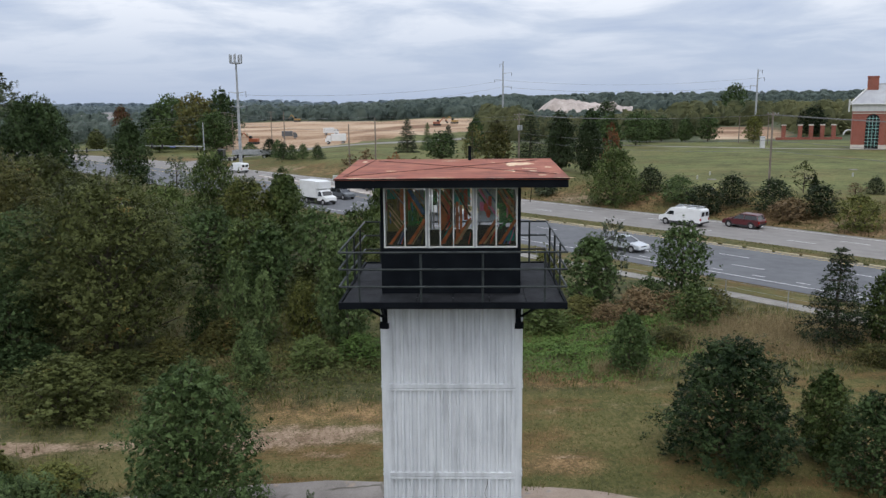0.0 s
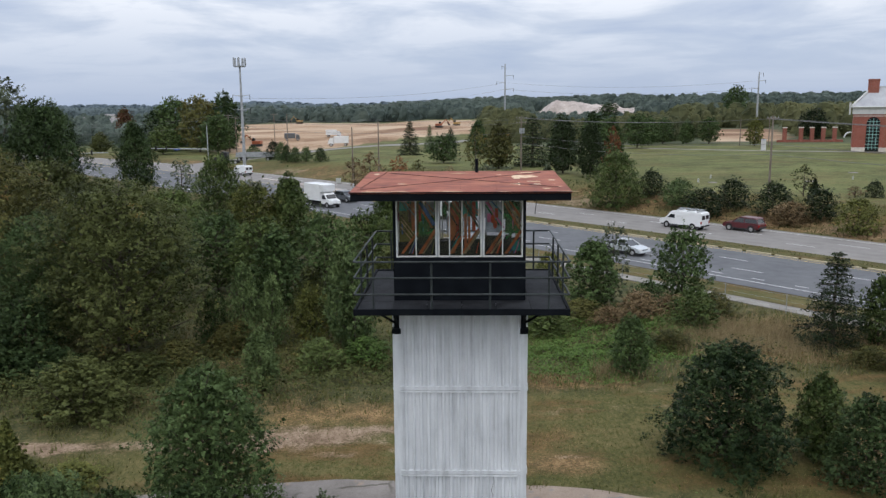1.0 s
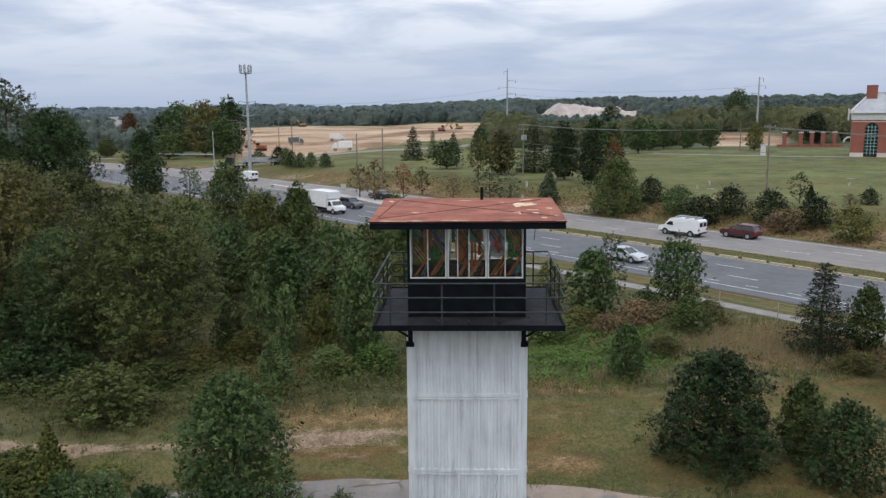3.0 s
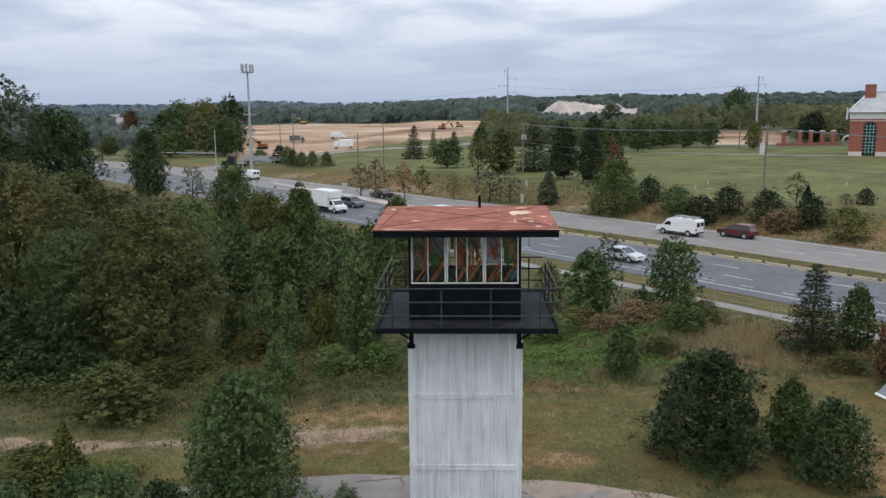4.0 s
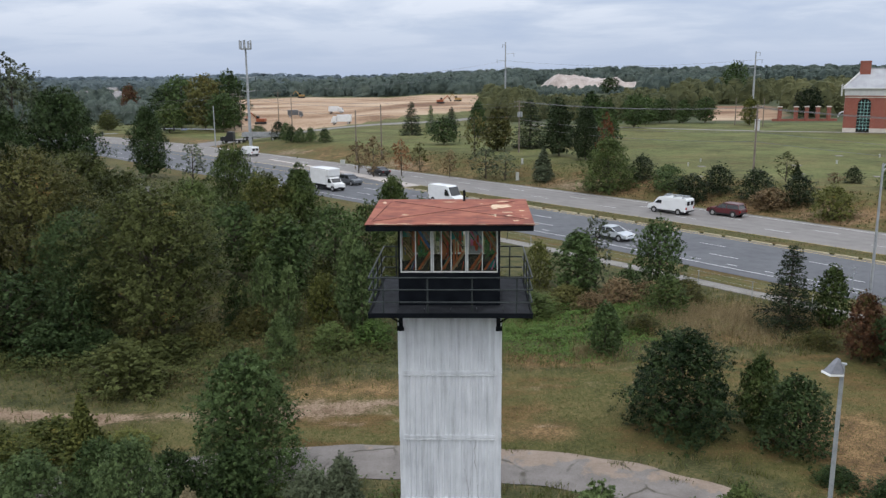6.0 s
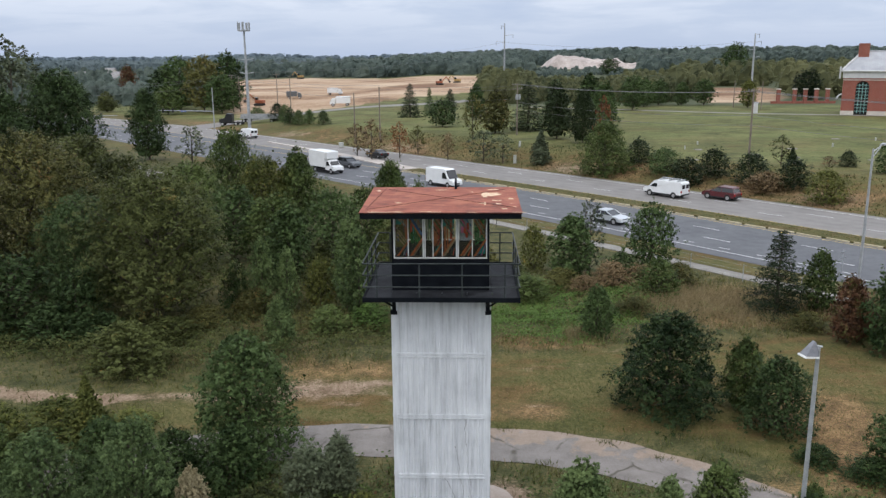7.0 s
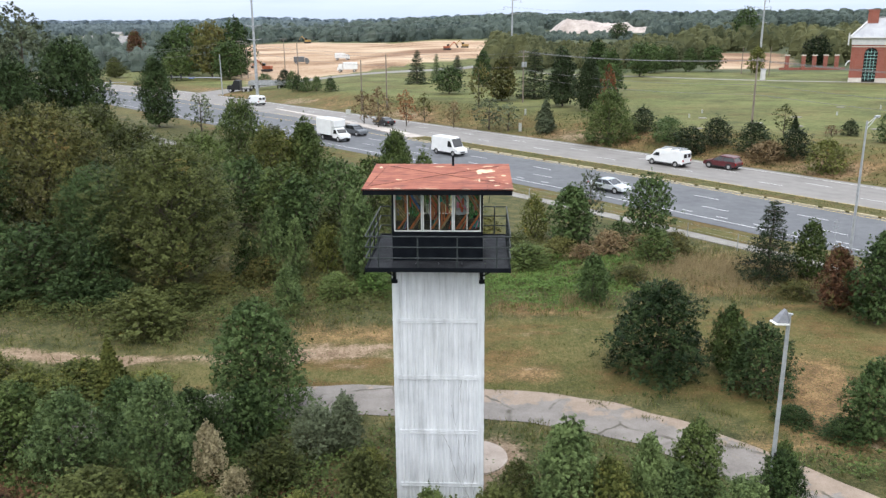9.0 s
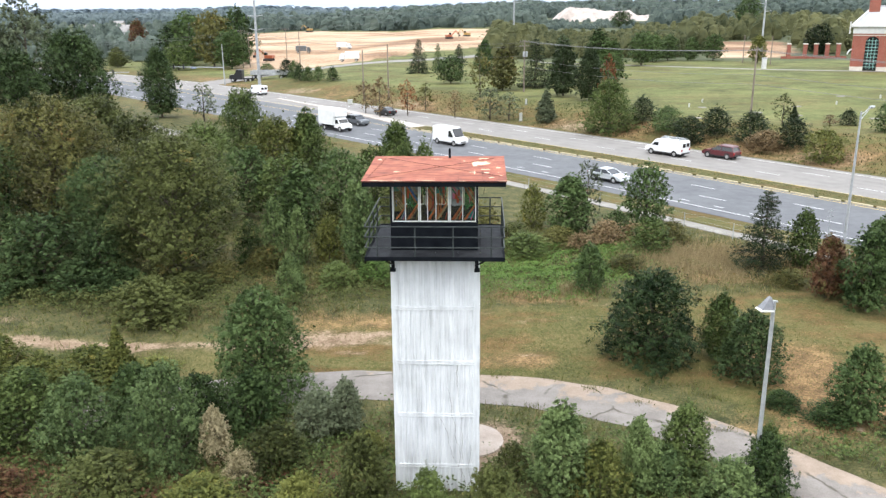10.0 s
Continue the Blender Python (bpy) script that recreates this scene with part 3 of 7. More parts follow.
# the lane that curves behind the tower
def lane_material():
    m, n, l, b = material("cracked_lane_asphalt", 0.9, 0.0, 0.25)
    att = n.new("ShaderNodeAttribute")
    att.attribute_name = "across"
    mid = noise_tex(n, l, 0.8, 5, 0.65)
    fine = noise_tex(n, l, 18, 4, 0.7)
    f = fmath(n, l, "ADD", fmath(n, l, "MULTIPLY", mid, 0.6), fmath(n, l, "MULTIPLY", fine, 0.4))
    tar = ramp(n, l, f, [(0.38, (0.135, 0.120, 0.108)), (0.62, (0.215, 0.195, 0.178))])
    worn = ramp(n, l, f, [(0.38, (0.20, 0.150, 0.112)), (0.62, (0.29, 0.230, 0.180))])
    edge = fmath(n, l, "ADD", att.outputs["Fac"], fmath(n, l, "MULTIPLY", fmath(n, l, "SUBTRACT", noise_tex(n, l, 0.45, 6, 0.7), 0.5), 2.2))
    col = mixc(n, l, ramp(n, l, edge, [(0.62, 0.0), (0.72, 0.9)]), tar, worn)
    vor = n.new("ShaderNodeTexVoronoi")
    vor.feature = "DISTANCE_TO_EDGE"
    vor.inputs["Scale"].default_value = 0.42
    wob = n.new("ShaderNodeTexNoise")
    wob.inputs["Scale"].default_value = 1.2
    tc = n.new("ShaderNodeTexCoord").outputs["Object"]
    l.new(tc, wob.inputs["Vector"])
    l.new(mixc(n, l, 0.35, tc, wob.outputs["Color"]), vor.inputs["Vector"])
    crack = fmath(n, l, "MULTIPLY", ramp(n, l, vor.outputs["Distance"], [(0.006, 1.0), (0.026, 0.0)]), ramp(n, l, noise_tex(n, l, 0.35, 3, 0.6), [(0.46, 0.0), (0.54, 0.85)]))
    col = mixc(n, l, crack, col, (0.06, 0.055, 0.038))
    l.new(col, b.inputs["Base Color"])
    bump(n, l, b, fine, 0.3, 0.01)
    return m


def smooth_line(pts, n):
    pts = np.array(pts, float)
    t = np.r_[0, np.cumsum(np.hypot(*np.diff(pts, axis=0).T))]
    u = np.linspace(0, t[-1], n)
    out = np.stack([np.interp(u, t, pts[:, 0]), np.interp(u, t, pts[:, 1])], -1)
    for _ in range(int(n * 0.12)):
        out[1:-1] = (out[:-2] + 2 * out[1:-1] + out[2:]) / 4
    return out


mid_line = smooth_line([(-30, 19), (-20, 24.5), (-13.5, 27.6), (-7, 29.1), (-2.3, 29.5), (2.4, 29.1), (5.6, 28.7), (8.8, 27.6), (11.5, 25.8), (13.4, 24.0), (15.5, 21.6), (17.8, 19.2), (22.6, 14.4), (38, 2)], 160)
tang = np.gradient(mid_line, axis=0)
tang /= np.linalg.norm(tang, axis=1)[:, None]
side = np.stack([-tang[:, 1], tang[:, 0]], -1)
rows_v, across = [], []
for j, c in enumerate((0.0, 0.25, 0.5, 0.75, 1.0)):
    wob = 0.10 * wav(mid_line[:, 0], mid_line[:, 1], 1.5, 40 + j) if c in (0.0, 1.0) else 0
    p = mid_line + side * ((c - 0.5) * 3.5 + wob)[:, None] if c in (0.0, 1.0) else mid_line + side * ((c - 0.5) * 3.5)
    rows_v.append(np.column_stack([p, land(p[:, 0], p[:, 1]) + 0.035]))
    shift = np.interp(mid_line[:, 0], [-30, 0.5, 2.5, 6, 10, 14, 40], [-0.5, -0.5, 0.02, 0.0, -0.14, -0.12, -0.05])
    across.append(c + shift)
k = len(mid_line)
f = np.concatenate([np.stack([np.arange(k - 1) + j * k, np.arange(k - 1) + j * k + 1, np.arange(k - 1) + (j + 1) * k + 1, np.arange(k - 1) + (j + 1) * k], -1) for j in range(4)])
lane = raw_mesh("road_lane", np.concatenate(rows_v), f, lane_material(), smooth=True)
tagged(lane, "narrow cracked grey asphalt lane with sandy worn edge", "road", kind="structure")
lane.data.attributes.new("across", "FLOAT", "POINT").data.foreach_set("value", np.concatenate(across).astype(np.float32))

# side street by the junction, drive across the lawn
def ribbon(name, pts, width, lift, mat, label, category="road"):
    c = smooth_line(pts, 60)
    t = np.gradient(c, axis=0)
    t /= np.linalg.norm(t, axis=1)[:, None]
    w = np.stack([-t[:, 1], t[:, 0]], -1) * width / 2
    v = np.concatenate([np.column_stack([c - w, land(*(c - w).T) + lift]), np.column_stack([c + w, land(*(c + w).T) + lift])])
    i = np.arange(59)
    ob = raw_mesh(name, v, np.stack([i, i + 1, i + 61, i + 60], -1), mat)
    return tagged(ob, label, category, kind="structure")


ribbon("side_street", [(-110, 150), (-72, 141), (-58, 132), (-49, 122), (-40, 112)], 4.0, 0.05, FAR_ASPHALT, "pale grey side street beside the trees")
ribbon("drive", [(20, 252), (43, 239), (59, 229), (77, 219), (98, 212), (125, 200)], 3.0, 0.06, CONCRETE, "pale concrete drive along the edge of the lawn")
ribbon("cross_street", [(-73, 203), (-66, 225), (-45, 250), (-10, 275), (15, 300)], 9.0, 0.04, FAR_ASPHALT, "pale grey street leading off the highway past the sand lot")


# ---- the guard tower ----
TX0, TX1, TY0, TY1 = -1.05, 2.28, 19.58, 22.62
GIRTS = (1.16, 3.47, 5.77, 8.06)
DECK_Z = 10.43
DX0, DX1, DY0, DY1 = -1.93, 3.26, 18.55, 23.45
tower = thing("guard_tower", "white corrugated steel guard tower with black lookout cabin and red roof", "tower", at=((TX0 + TX1) / 2, (TY0 + TY1) / 2, 0))
TOFF = Vector(tower.location)


def tpart(name, bm, mat, parent=None, label=""):
    bmesh.ops.translate(bm, vec=-TOFF, verts=bm.verts)
    return part(name, bm, mat, parent or tower, label)


def corrugated(bm, origin, along, out, width, z0, z1, pitch=0.198, depth=0.052):
    """A ribbed sheet with real thickness, along a direction, its ribs standing out from the wall."""
    along, out = Vector(along), Vector(out)
    n = max(2, round(width / pitch))
    p = width / n
    prof = []
    for i in range(n):
        for f, d in ((0.0, 0), (0.46, 0), (0.60, 1), (0.86, 1)):
            prof.append((p * (i + f), depth * d))
    prof.append((width, 0))
    rows = []
    for back in (0.0, 0.012):
        for z in (z0, z1):
            rows.append([bm.verts.new(Vector(origin) + along * u + out * (d - back) + Vector((0, 0, z))) for u, d in prof])
    for i in range(len(prof) - 1):
        bm.faces.new((rows[0][i], rows[0][i + 1], rows[1][i + 1], rows[1][i]))
        bm.faces.new((rows[3][i], rows[3][i + 1], rows[2][i + 1], rows[2][i]))
        bm.faces.new((rows[1][i], rows[1][i + 1], rows[3][i + 1], rows[3][i]))
        bm.faces.new((rows[2][i], rows[2][i + 1], rows[0][i + 1], rows[0][i]))
    return bm


FACES = (((TX0, TY0), (1, 0, 0), (0, -1, 0), TX1 - TX0), ((TX1, TY0), (0, 1, 0), (1, 0, 0), TY1 - TY0),
         ((TX1, TY1), (-1, 0, 0), (0, 1, 0), TX1 - TX0), ((TX0, TY1), (0, -1, 0), (-1, 0, 0), TY1 - TY0))
levels = [-0.1, *GIRTS, 10.24]
for (ox, oy), al, out, w in FACES:
    a, o3 = Vector(al), Vector(out)
    start = Vector((ox, oy, 0)) + a * 0.13 + o3 * 0.012
    for z0, z1 in zip(levels, levels[1:]):
        tpart("wall_panel", corrugated(bmesh.new(), start, a, o3, w - 0.26, z0 + 0.04, z1 - 0.04), WHITESTEEL)
    for z in GIRTS:
        bm = bmesh.new()
        p, q = start + a * -0.01, start + a * (w - 0.25)
        for dz, h, d in ((-0.065, 0.05, 0.062), (0.0, 0.075, 0.046), (0.07, 0.03, 0.058)):
            c0, c1 = p + Vector((0, 0, z + dz)), q + o3 * d + Vector((0, 0, z + dz + h))
            box(bm, min(c0.x, c1.x), min(c0.y, c1.y), c0.z, max(c0.x, c1.x), max(c0.y, c1.y), c1.z)
        for i in range(19):
            c = p.lerp(q, (i + 0.5) / 19) + o3 * 0.05 + Vector((0, 0, z + 0.038))
            tube(bm, c, c + o3 * 0.012, 0.014, seg=6)
        tpart("girt", bm, WHITESTEEL, label="bolted white steel girt")
for cx, sx in ((TX0, 1), (TX1, -1)):
    for cy, sy in ((TY0, 1), (TY1, -1)):
        bm = bmesh.new()
        for x0, y0, x1, y1 in ((cx - 0.012 * sx, cy - 0.03 * sy, cx + 0.15 * sx, cy + 0.0 * sy), (cx - 0.03 * sx, cy - 0.03 * sy, cx - 0.012 * sx, cy + 0.14 * sy)):
            box(bm, min(x0, x1), min(y0, y1), -0.1, max(x0, x1), max(y0, y1), 9.53)
        tpart("corner_post", bm, WHITESTEEL)
        # black bracket from the post's head to the deck, with its strut
        bm = boxm(min(cx, cx + 0.13 * sx), min(cy - 0.02 * sy, cy + 0.12 * sy), 9.53, max(cx, cx + 0.13 * sx), max(cy - 0.02 * sy, cy + 0.12 * sy), 10.24)
        box(bm, min(cx - 0.06 * sx, cx + 0.17 * sx), min(cy - 0.06 * sy, cy + 0.12 * sy), 9.55, max(cx - 0.06 * sx, cx + 0.17 * sx), max(cy - 0.06 * sy, cy + 0.12 * sy), 9.68)
        tube(bm, (cx, cy + 0.06 * sy, 9.82), (cx - 0.62 * sx, cy + 0.06 * sy, 10.20), 0.032, seg=6)
        tube(bm, (cx + 0.07 * sx, cy, 9.82), (cx + 0.07 * sx, cy - 0.72 * sy, 10.20), 0.032, seg=6)
        tpart("bracket", bm, BLACK, label="black steel deck bracket with strut")
tpart("shaft_core", boxm(TX0 + 0.03, TY0 + 0.03, -0.1, TX1 - 0.03, TY1 - 0.03, 10.22), WHITESTEEL)

# bare vine stems climbing the front
bm = bmesh.new()
rv = random.Random(5)
for x, z, top, lean in ((1.62, 0.2, 4.6, -0.05), (1.80, 0.2, 3.3, -0.11), (1.70, 1.4, 5.6, 0.0), (1.95, 0.2, 2.0, 0.02)):
    p = Vector((x, TY0 - 0.06, z))
    while p.z < top:
        q = p + Vector((rv.uniform(-0.07, 0.07) + lean * 0.6, 0, rv.uniform(0.15, 0.3)))
        tube(bm, p, q, 0.006, 0.005, 5)
        p = q
tpart("vine_stem", bm, BARK, label="thin bare vine stems on the steel")

# deck: edge channel, joists and floor plates
bm = boxm(DX0, DY0, 10.28, DX1, DY0 + 0.06, DECK_Z)
box(bm, DX0, DY1 - 0.06, 10.25, DX1, DY1, DECK_Z)
box(bm, DX0, DY0 + 0.06, 10.25, DX0 + 0.06, DY1 - 0.06, DECK_Z)
box(bm, DX1 - 0.06, DY0 + 0.06, 10.25, DX1, DY1 - 0.06, DECK_Z)
for y in np.arange(DY0 + 0.6, DY1 - 0.3, 0.7):
    box(bm, DX0 + 0.06, y, 10.26, DX1 - 0.06, y + 0.06, 10.37)
tpart("deck_frame", bm, BLACK)
for i, x in enumerate(np.linspace(DX0 + 0.065, DX1 - 0.065, 7)[:-1]):
    w = (DX1 - DX0 - 0.13) / 6
    for y0, y1 in ((DY0 + 0.065, 19.5), (19.51, 21.0), (21.01, 22.5), (22.51, DY1 - 0.065)):
        tpart("deck_plate", boxm(x + 0.005, y0, 10.372, x + w - 0.005, y1, 10.395 + 0.004 * (i % 2)), DECKING)

# railing: posts and three pipes on each side
for x in (-1.45, -0.05, 1.35, 2.75):
    for y in (DY0 + 0.07, DY1 - 0.07):
        tpart("rail_post", tubem((x, y, 10.36), (x, y, 11.58), 0.026), RAILMAT)
for y in (19.75, 21.0, 22.25):
    for x in (DX0 + 0.05, DX1 - 0.05):
        tpart("rail_post", tubem((x, y, 10.36), (x, y, 11.58), 0.026), RAILMAT)
for z in (10.79, 11.19, 11.58):
    for y in (DY0 + 0.03, DY1 - 0.03):
        tpart("rail", tubem((DX0 + 0.03, y, z), (DX1 - 0.03, y, z), 0.025), RAILMAT)
    for x in (DX0 + 0.03, DX1 - 0.03):
        tpart("rail", tubem((x, DY0 + 0.03, z), (x, DY1 - 0.03, z), 0.025), RAILMAT)

# cabin: dwarf walls, corner posts, header, floor, ceiling
CX0, CX1, CY0, CY1 = -1.04, 2.26, 19.60, 22.50
SILL, HEAD = 11.505, 12.94
for x0, y0, x1, y1 in ((CX0, CY0, CX1, CY0 + 0.12), (CX0, CY1 - 0.12, CX1, CY1), (CX0, CY0 + 0.12, CX0 + 0.12, CY1 - 0.12), (CX1 - 0.12, CY0 + 0.12, CX1, CY1 - 0.12)):
    tpart("cabin_wall", boxm(x0, y0, 10.40, x1, y1, SILL), BLACK)
    tpart("header", boxm(x0, y0, HEAD, x1, y1, 12.99), BLACK)
for x in (CX0, CX1 - 0.075):
    for y in (CY0, CY1 - 0.075):
        tpart("cabin_post", boxm(x, y, SILL, x + 0.075, y + 0.075, HEAD), BLACK)
# floor and ceiling carry the cabin's inner shade in their colour
tpart("cabin_floor", boxm(CX0 + 0.12, CY0 + 0.12, 10.41, CX1 - 0.12, CY1 - 0.12, 10.46), ROOMSHADE)
tpart("cabin_ceiling", boxm(CX0 + 0.12, CY0 + 0.12, 12.94, CX1 - 0.12, CY1 - 0.12, 12.98), ROOMSHADE)


def pane_glass():
    m, n, l, b = material("window_glass", 0.04, 0.0, 0.5)
    b.inputs["Base Color"].default_value = (0.9, 0.93, 0.92, 1)
    tr = n.new("ShaderNodeBsdfTransparent")
    fr = n.new("ShaderNodeFresnel")
    gl = n.new("ShaderNodeBsdfGlossy")
    gl.inputs["Roughness"].default_value = 0.03
    mx = n.new("ShaderNodeMixShader")
    l.new(fmath(n, l, "ADD", fmath(n, l, "MULTIPLY", fr.outputs[0], 0.8), 0.02), mx.inputs[0])
    l.new(tr.outputs[0], mx.inputs[1])
    l.new(gl.outputs[0], mx.inputs[2])
    l.new(mx.outputs[0], n["Material Output"].inputs[0])
    return m


GLASS = pane_glass()


def art_glass(name, c, clear=0.25):
    """Coloured, half-clear glass."""
    m, n, l, b = material(name, 0.2, 0.0, 0.5)
    v = noise_tex(n, l, 5.0, 4, 0.6)
    col = ramp(n, l, v, [(0.35, tuple(x * 0.55 for x in c)), (0.65, c)])
    l.new(col, b.inputs["Base Color"])
    tl = n.new("ShaderNodeBsdfTranslucent")
    l.new(col, tl.inputs[0])
    m1 = n.new("ShaderNodeMixShader")
    m1.inputs[0].default_value = 0.45
    l.new(b.outputs[0], m1.inputs[1])
    l.new(tl.outputs[0], m1.inputs[2])
    tp = n.new("ShaderNodeBsdfTransparent")
    l.new(mixc(n, l, 0.45, col, (1.0, 1.0, 1.0)), tp.inputs[0])
    m2 = n.new("ShaderNodeMixShader")
    m2.inputs[0].default_value = clear
    l.new(m1.outputs[0], m2.inputs[1])
    l.new(tp.outputs[0], m2.inputs[2])
    l.new(m2.outputs[0], n["Material Output"].inputs[0])
    return m


ART = {
    "orange": art_glass("orange_glass", (0.46, 0.135, 0.05), 0.10), "red": art_glass("red_glass", (0.48, 0.06, 0.035), 0.14),
    "green": art_glass("green_glass", (0.025, 0.19, 0.055), 0.30), "teal": art_glass("teal_glass", (0.02, 0.30, 0.26), 0.30),
    "blue": art_glass("blue_glass", (0.06, 0.14, 0.34), 0.2), "tan": art_glass("tan_glass", (0.42, 0.29, 0.17), 0.2),
    "brown": art_glass("brown_glass", (0.11, 0.05, 0.03), 0.25), "olive": art_glass("olive_glass", (0.14, 0.13, 0.035), 0.25),
    "pink": art_glass("pink_glass", (0.62, 0.16, 0.33), 0.2), "pale": art_glass("pale_glass", (0.50, 0.55, 0.62), 0.55),
    "dark": art_glass("dark_glass", (0.015, 0.018, 0.024), 0.15),
}


def window_unit(x0, x1, y, mullions, art, flip=1, axis="x"):
    """A white aluminium sash window across x at the plane y; flip -1 turns its outer face to +y. axis y lays it along y at the plane x = y."""
    def put(name, bm, mat, parent, label=""):
        if axis == "y":
            for v in bm.verts:
                v.co.x, v.co.y = v.co.y, v.co.x
            bmesh.ops.reverse_faces(bm, faces=bm.faces)
        return tpart(name, bm, mat, parent, label)

    def bar(bm, a, b, c, d, depth=0.07):
        box(bm, a, min(y - 0.015 * flip, y + depth * flip), b, c, max(y - 0.015 * flip, y + depth * flip), d)
    z0, z1, w = SILL, HEAD, 0.030
    bm = bmesh.new()
    bar(bm, x0, z0, x1, z0 + w)
    bar(bm, x0, z1 - w, x1, z1)
    bar(bm, x0, z0 + w, x0 + w, z1 - w)
    bar(bm, x1 - w, z0 + w, x1, z1 - w)
    win = put("window", bm, ALU, tower, "white aluminium window with coloured glass art")
    cuts = [x0 + w, *[x0 + (x1 - x0) * f for f in mullions], x1 - w]
    for c in cuts[1:-1]:
        bm = bmesh.new()
        bar(bm, c - 0.014, z0 + w, c + 0.014, z1 - w, 0.05)
        ob = put("mullion", bm, ALU, tower)
        ob.parent = win
    for a, b in zip(cuts, cuts[1:]):
        ob = put("pane", boxm(a, y + 0.02 * flip - 0.002, z0 + w, b, y + 0.02 * flip + 0.002, z1 - w), GLASS, tower)
        ob.parent = win
        ob.visible_shadow = False
    for depth, colour, pts in art:
        bm = bmesh.new()
        yy = y + (0.10 + 0.012 * depth) * flip
        poly = [(x0 + (x1 - x0) * u, z0 + (z1 - z0) * v) for u, v in pts]
        prism(bm, poly, "y", yy - 0.004, yy + 0.004)
        ob = put("art_glass", bm, ART[colour], tower)
        ob.parent = win


def band(u0, v0, u1, v1, w):
    """A slanting strip between two points, w wide across u."""
    return [(u0 - w / 2, v0), (u0 + w / 2, v0), (u1 + w / 2, v1), (u1 - w / 2, v1)]


def rect(u0, v0, u1, v1):
    return [(u0, v0), (u1, v0), (u1, v1), (u0, v1)]


ART1 = [(3, "olive", rect(0.07, 0.05, 0.50, 0.80)), (3, "green", rect(0.56, 0.35, 0.93, 0.75)), (3, "teal", rect(0.07, 0.80, 0.42, 0.96)), (3, "brown", rect(0.56, 0.05, 0.93, 0.35)),
        (1, "orange", band(0.14, 0.05, 0.52, 0.42, 0.075)), (1, "tan", band(0.12, 0.62, 0.42, 0.34, 0.035)), (1, "tan", band(0.12, 0.70, 0.46, 0.38, 0.035)), (1, "tan", band(0.10, 0.53, 0.36, 0.30, 0.035)),
        (2, "orange", rect(0.38, 0.45, 0.47, 0.97)), (1, "brown", rect(0.30, 0.60, 0.37, 0.95)), (0, "orange", band(0.58, 0.05, 0.97, 0.47, 0.085)), (0, "tan", band(0.66, 0.05, 0.97, 0.38, 0.03)),
        (0, "blue", band(0.95, 0.55, 0.60, 0.95, 0.10)), (1, "orange", band(0.90, 0.50, 0.54, 0.92, 0.05)), (2, "pale", rect(0.74, 0.72, 0.94, 0.96)), (2, "red", rect(0.56, 0.60, 0.62, 0.96)), (0, "green", band(0.80, 0.40, 0.60, 0.62, 0.05))]
ART2 = [(3, "orange", rect(0.27, 0.05, 0.40, 0.92)), (2, "red", rect(0.41, 0.20, 0.47, 0.95)), (3, "brown", rect(0.46, 0.05, 0.56, 0.97)), (2, "orange", rect(0.60, 0.12, 0.66, 0.75)), (2, "orange", rect(0.69, 0.12, 0.74, 0.70)),
        (3, "teal", rect(0.56, 0.70, 0.92, 0.96)), (1, "olive", band(0.28, 0.95, 0.56, 0.62, 0.06)), (1, "tan", band(0.36, 0.95, 0.62, 0.66, 0.04)), (0, "orange", band(0.28, 0.05, 0.56, 0.36, 0.08)), (0, "tan", band(0.60, 0.05, 0.95, 0.45, 0.07)),
        (0, "orange", band(0.54, 0.05, 0.90, 0.46, 0.06)), (3, "dark", rect(0.74, 0.05, 0.94, 0.30)), (2, "red", rect(0.78, 0.45, 0.86, 0.96)), (1, "green", rect(0.10, 0.70, 0.20, 0.96)), (0, "brown", band(0.60, 0.95, 0.92, 0.52, 0.05))]
ART3 = [(3, "pale", rect(0.06, 0.42, 0.50, 0.95)), (2, "pink", band(0.08, 0.95, 0.52, 0.50, 0.06)), (1, "pink", rect(0.10, 0.60, 0.20, 0.75)), (1, "red", rect(0.30, 0.68, 0.38, 0.84)), (0, "orange", band(0.10, 0.05, 0.50, 0.46, 0.08)),
        (0, "tan", band(0.20, 0.05, 0.52, 0.36, 0.05)), (2, "brown", rect(0.20, 0.05, 0.50, 0.30)), (3, "green", rect(0.56, 0.40, 0.94, 0.95)), (1, "tan", band(0.58, 0.97, 0.96, 0.52, 0.05)), (1, "orange", band(0.54, 0.93, 0.92, 0.48, 0.05)),
        (0, "orange", band(0.58, 0.05, 0.97, 0.46, 0.085)), (2, "teal", rect(0.72, 0.10, 0.93, 0.28)), (3, "dark", rect(0.56, 0.05, 0.72, 0.38)), (2, "green", band(0.60, 0.30, 0.90, 0.60, 0.08)), (2, "tan", rect(0.74, 0.70, 0.90, 0.80)), (1, "green", band(0.06, 0.90, 0.40, 0.55, 0.04))]
rg = random.Random(31)
MIXES = (("tan", "orange", "green", "blue", "pale", "red", "olive"), ("orange", "red", "tan", "teal", "dark", "pale", "orange"), ("pink", "orange", "green", "pale", "tan", "blue", "red"))
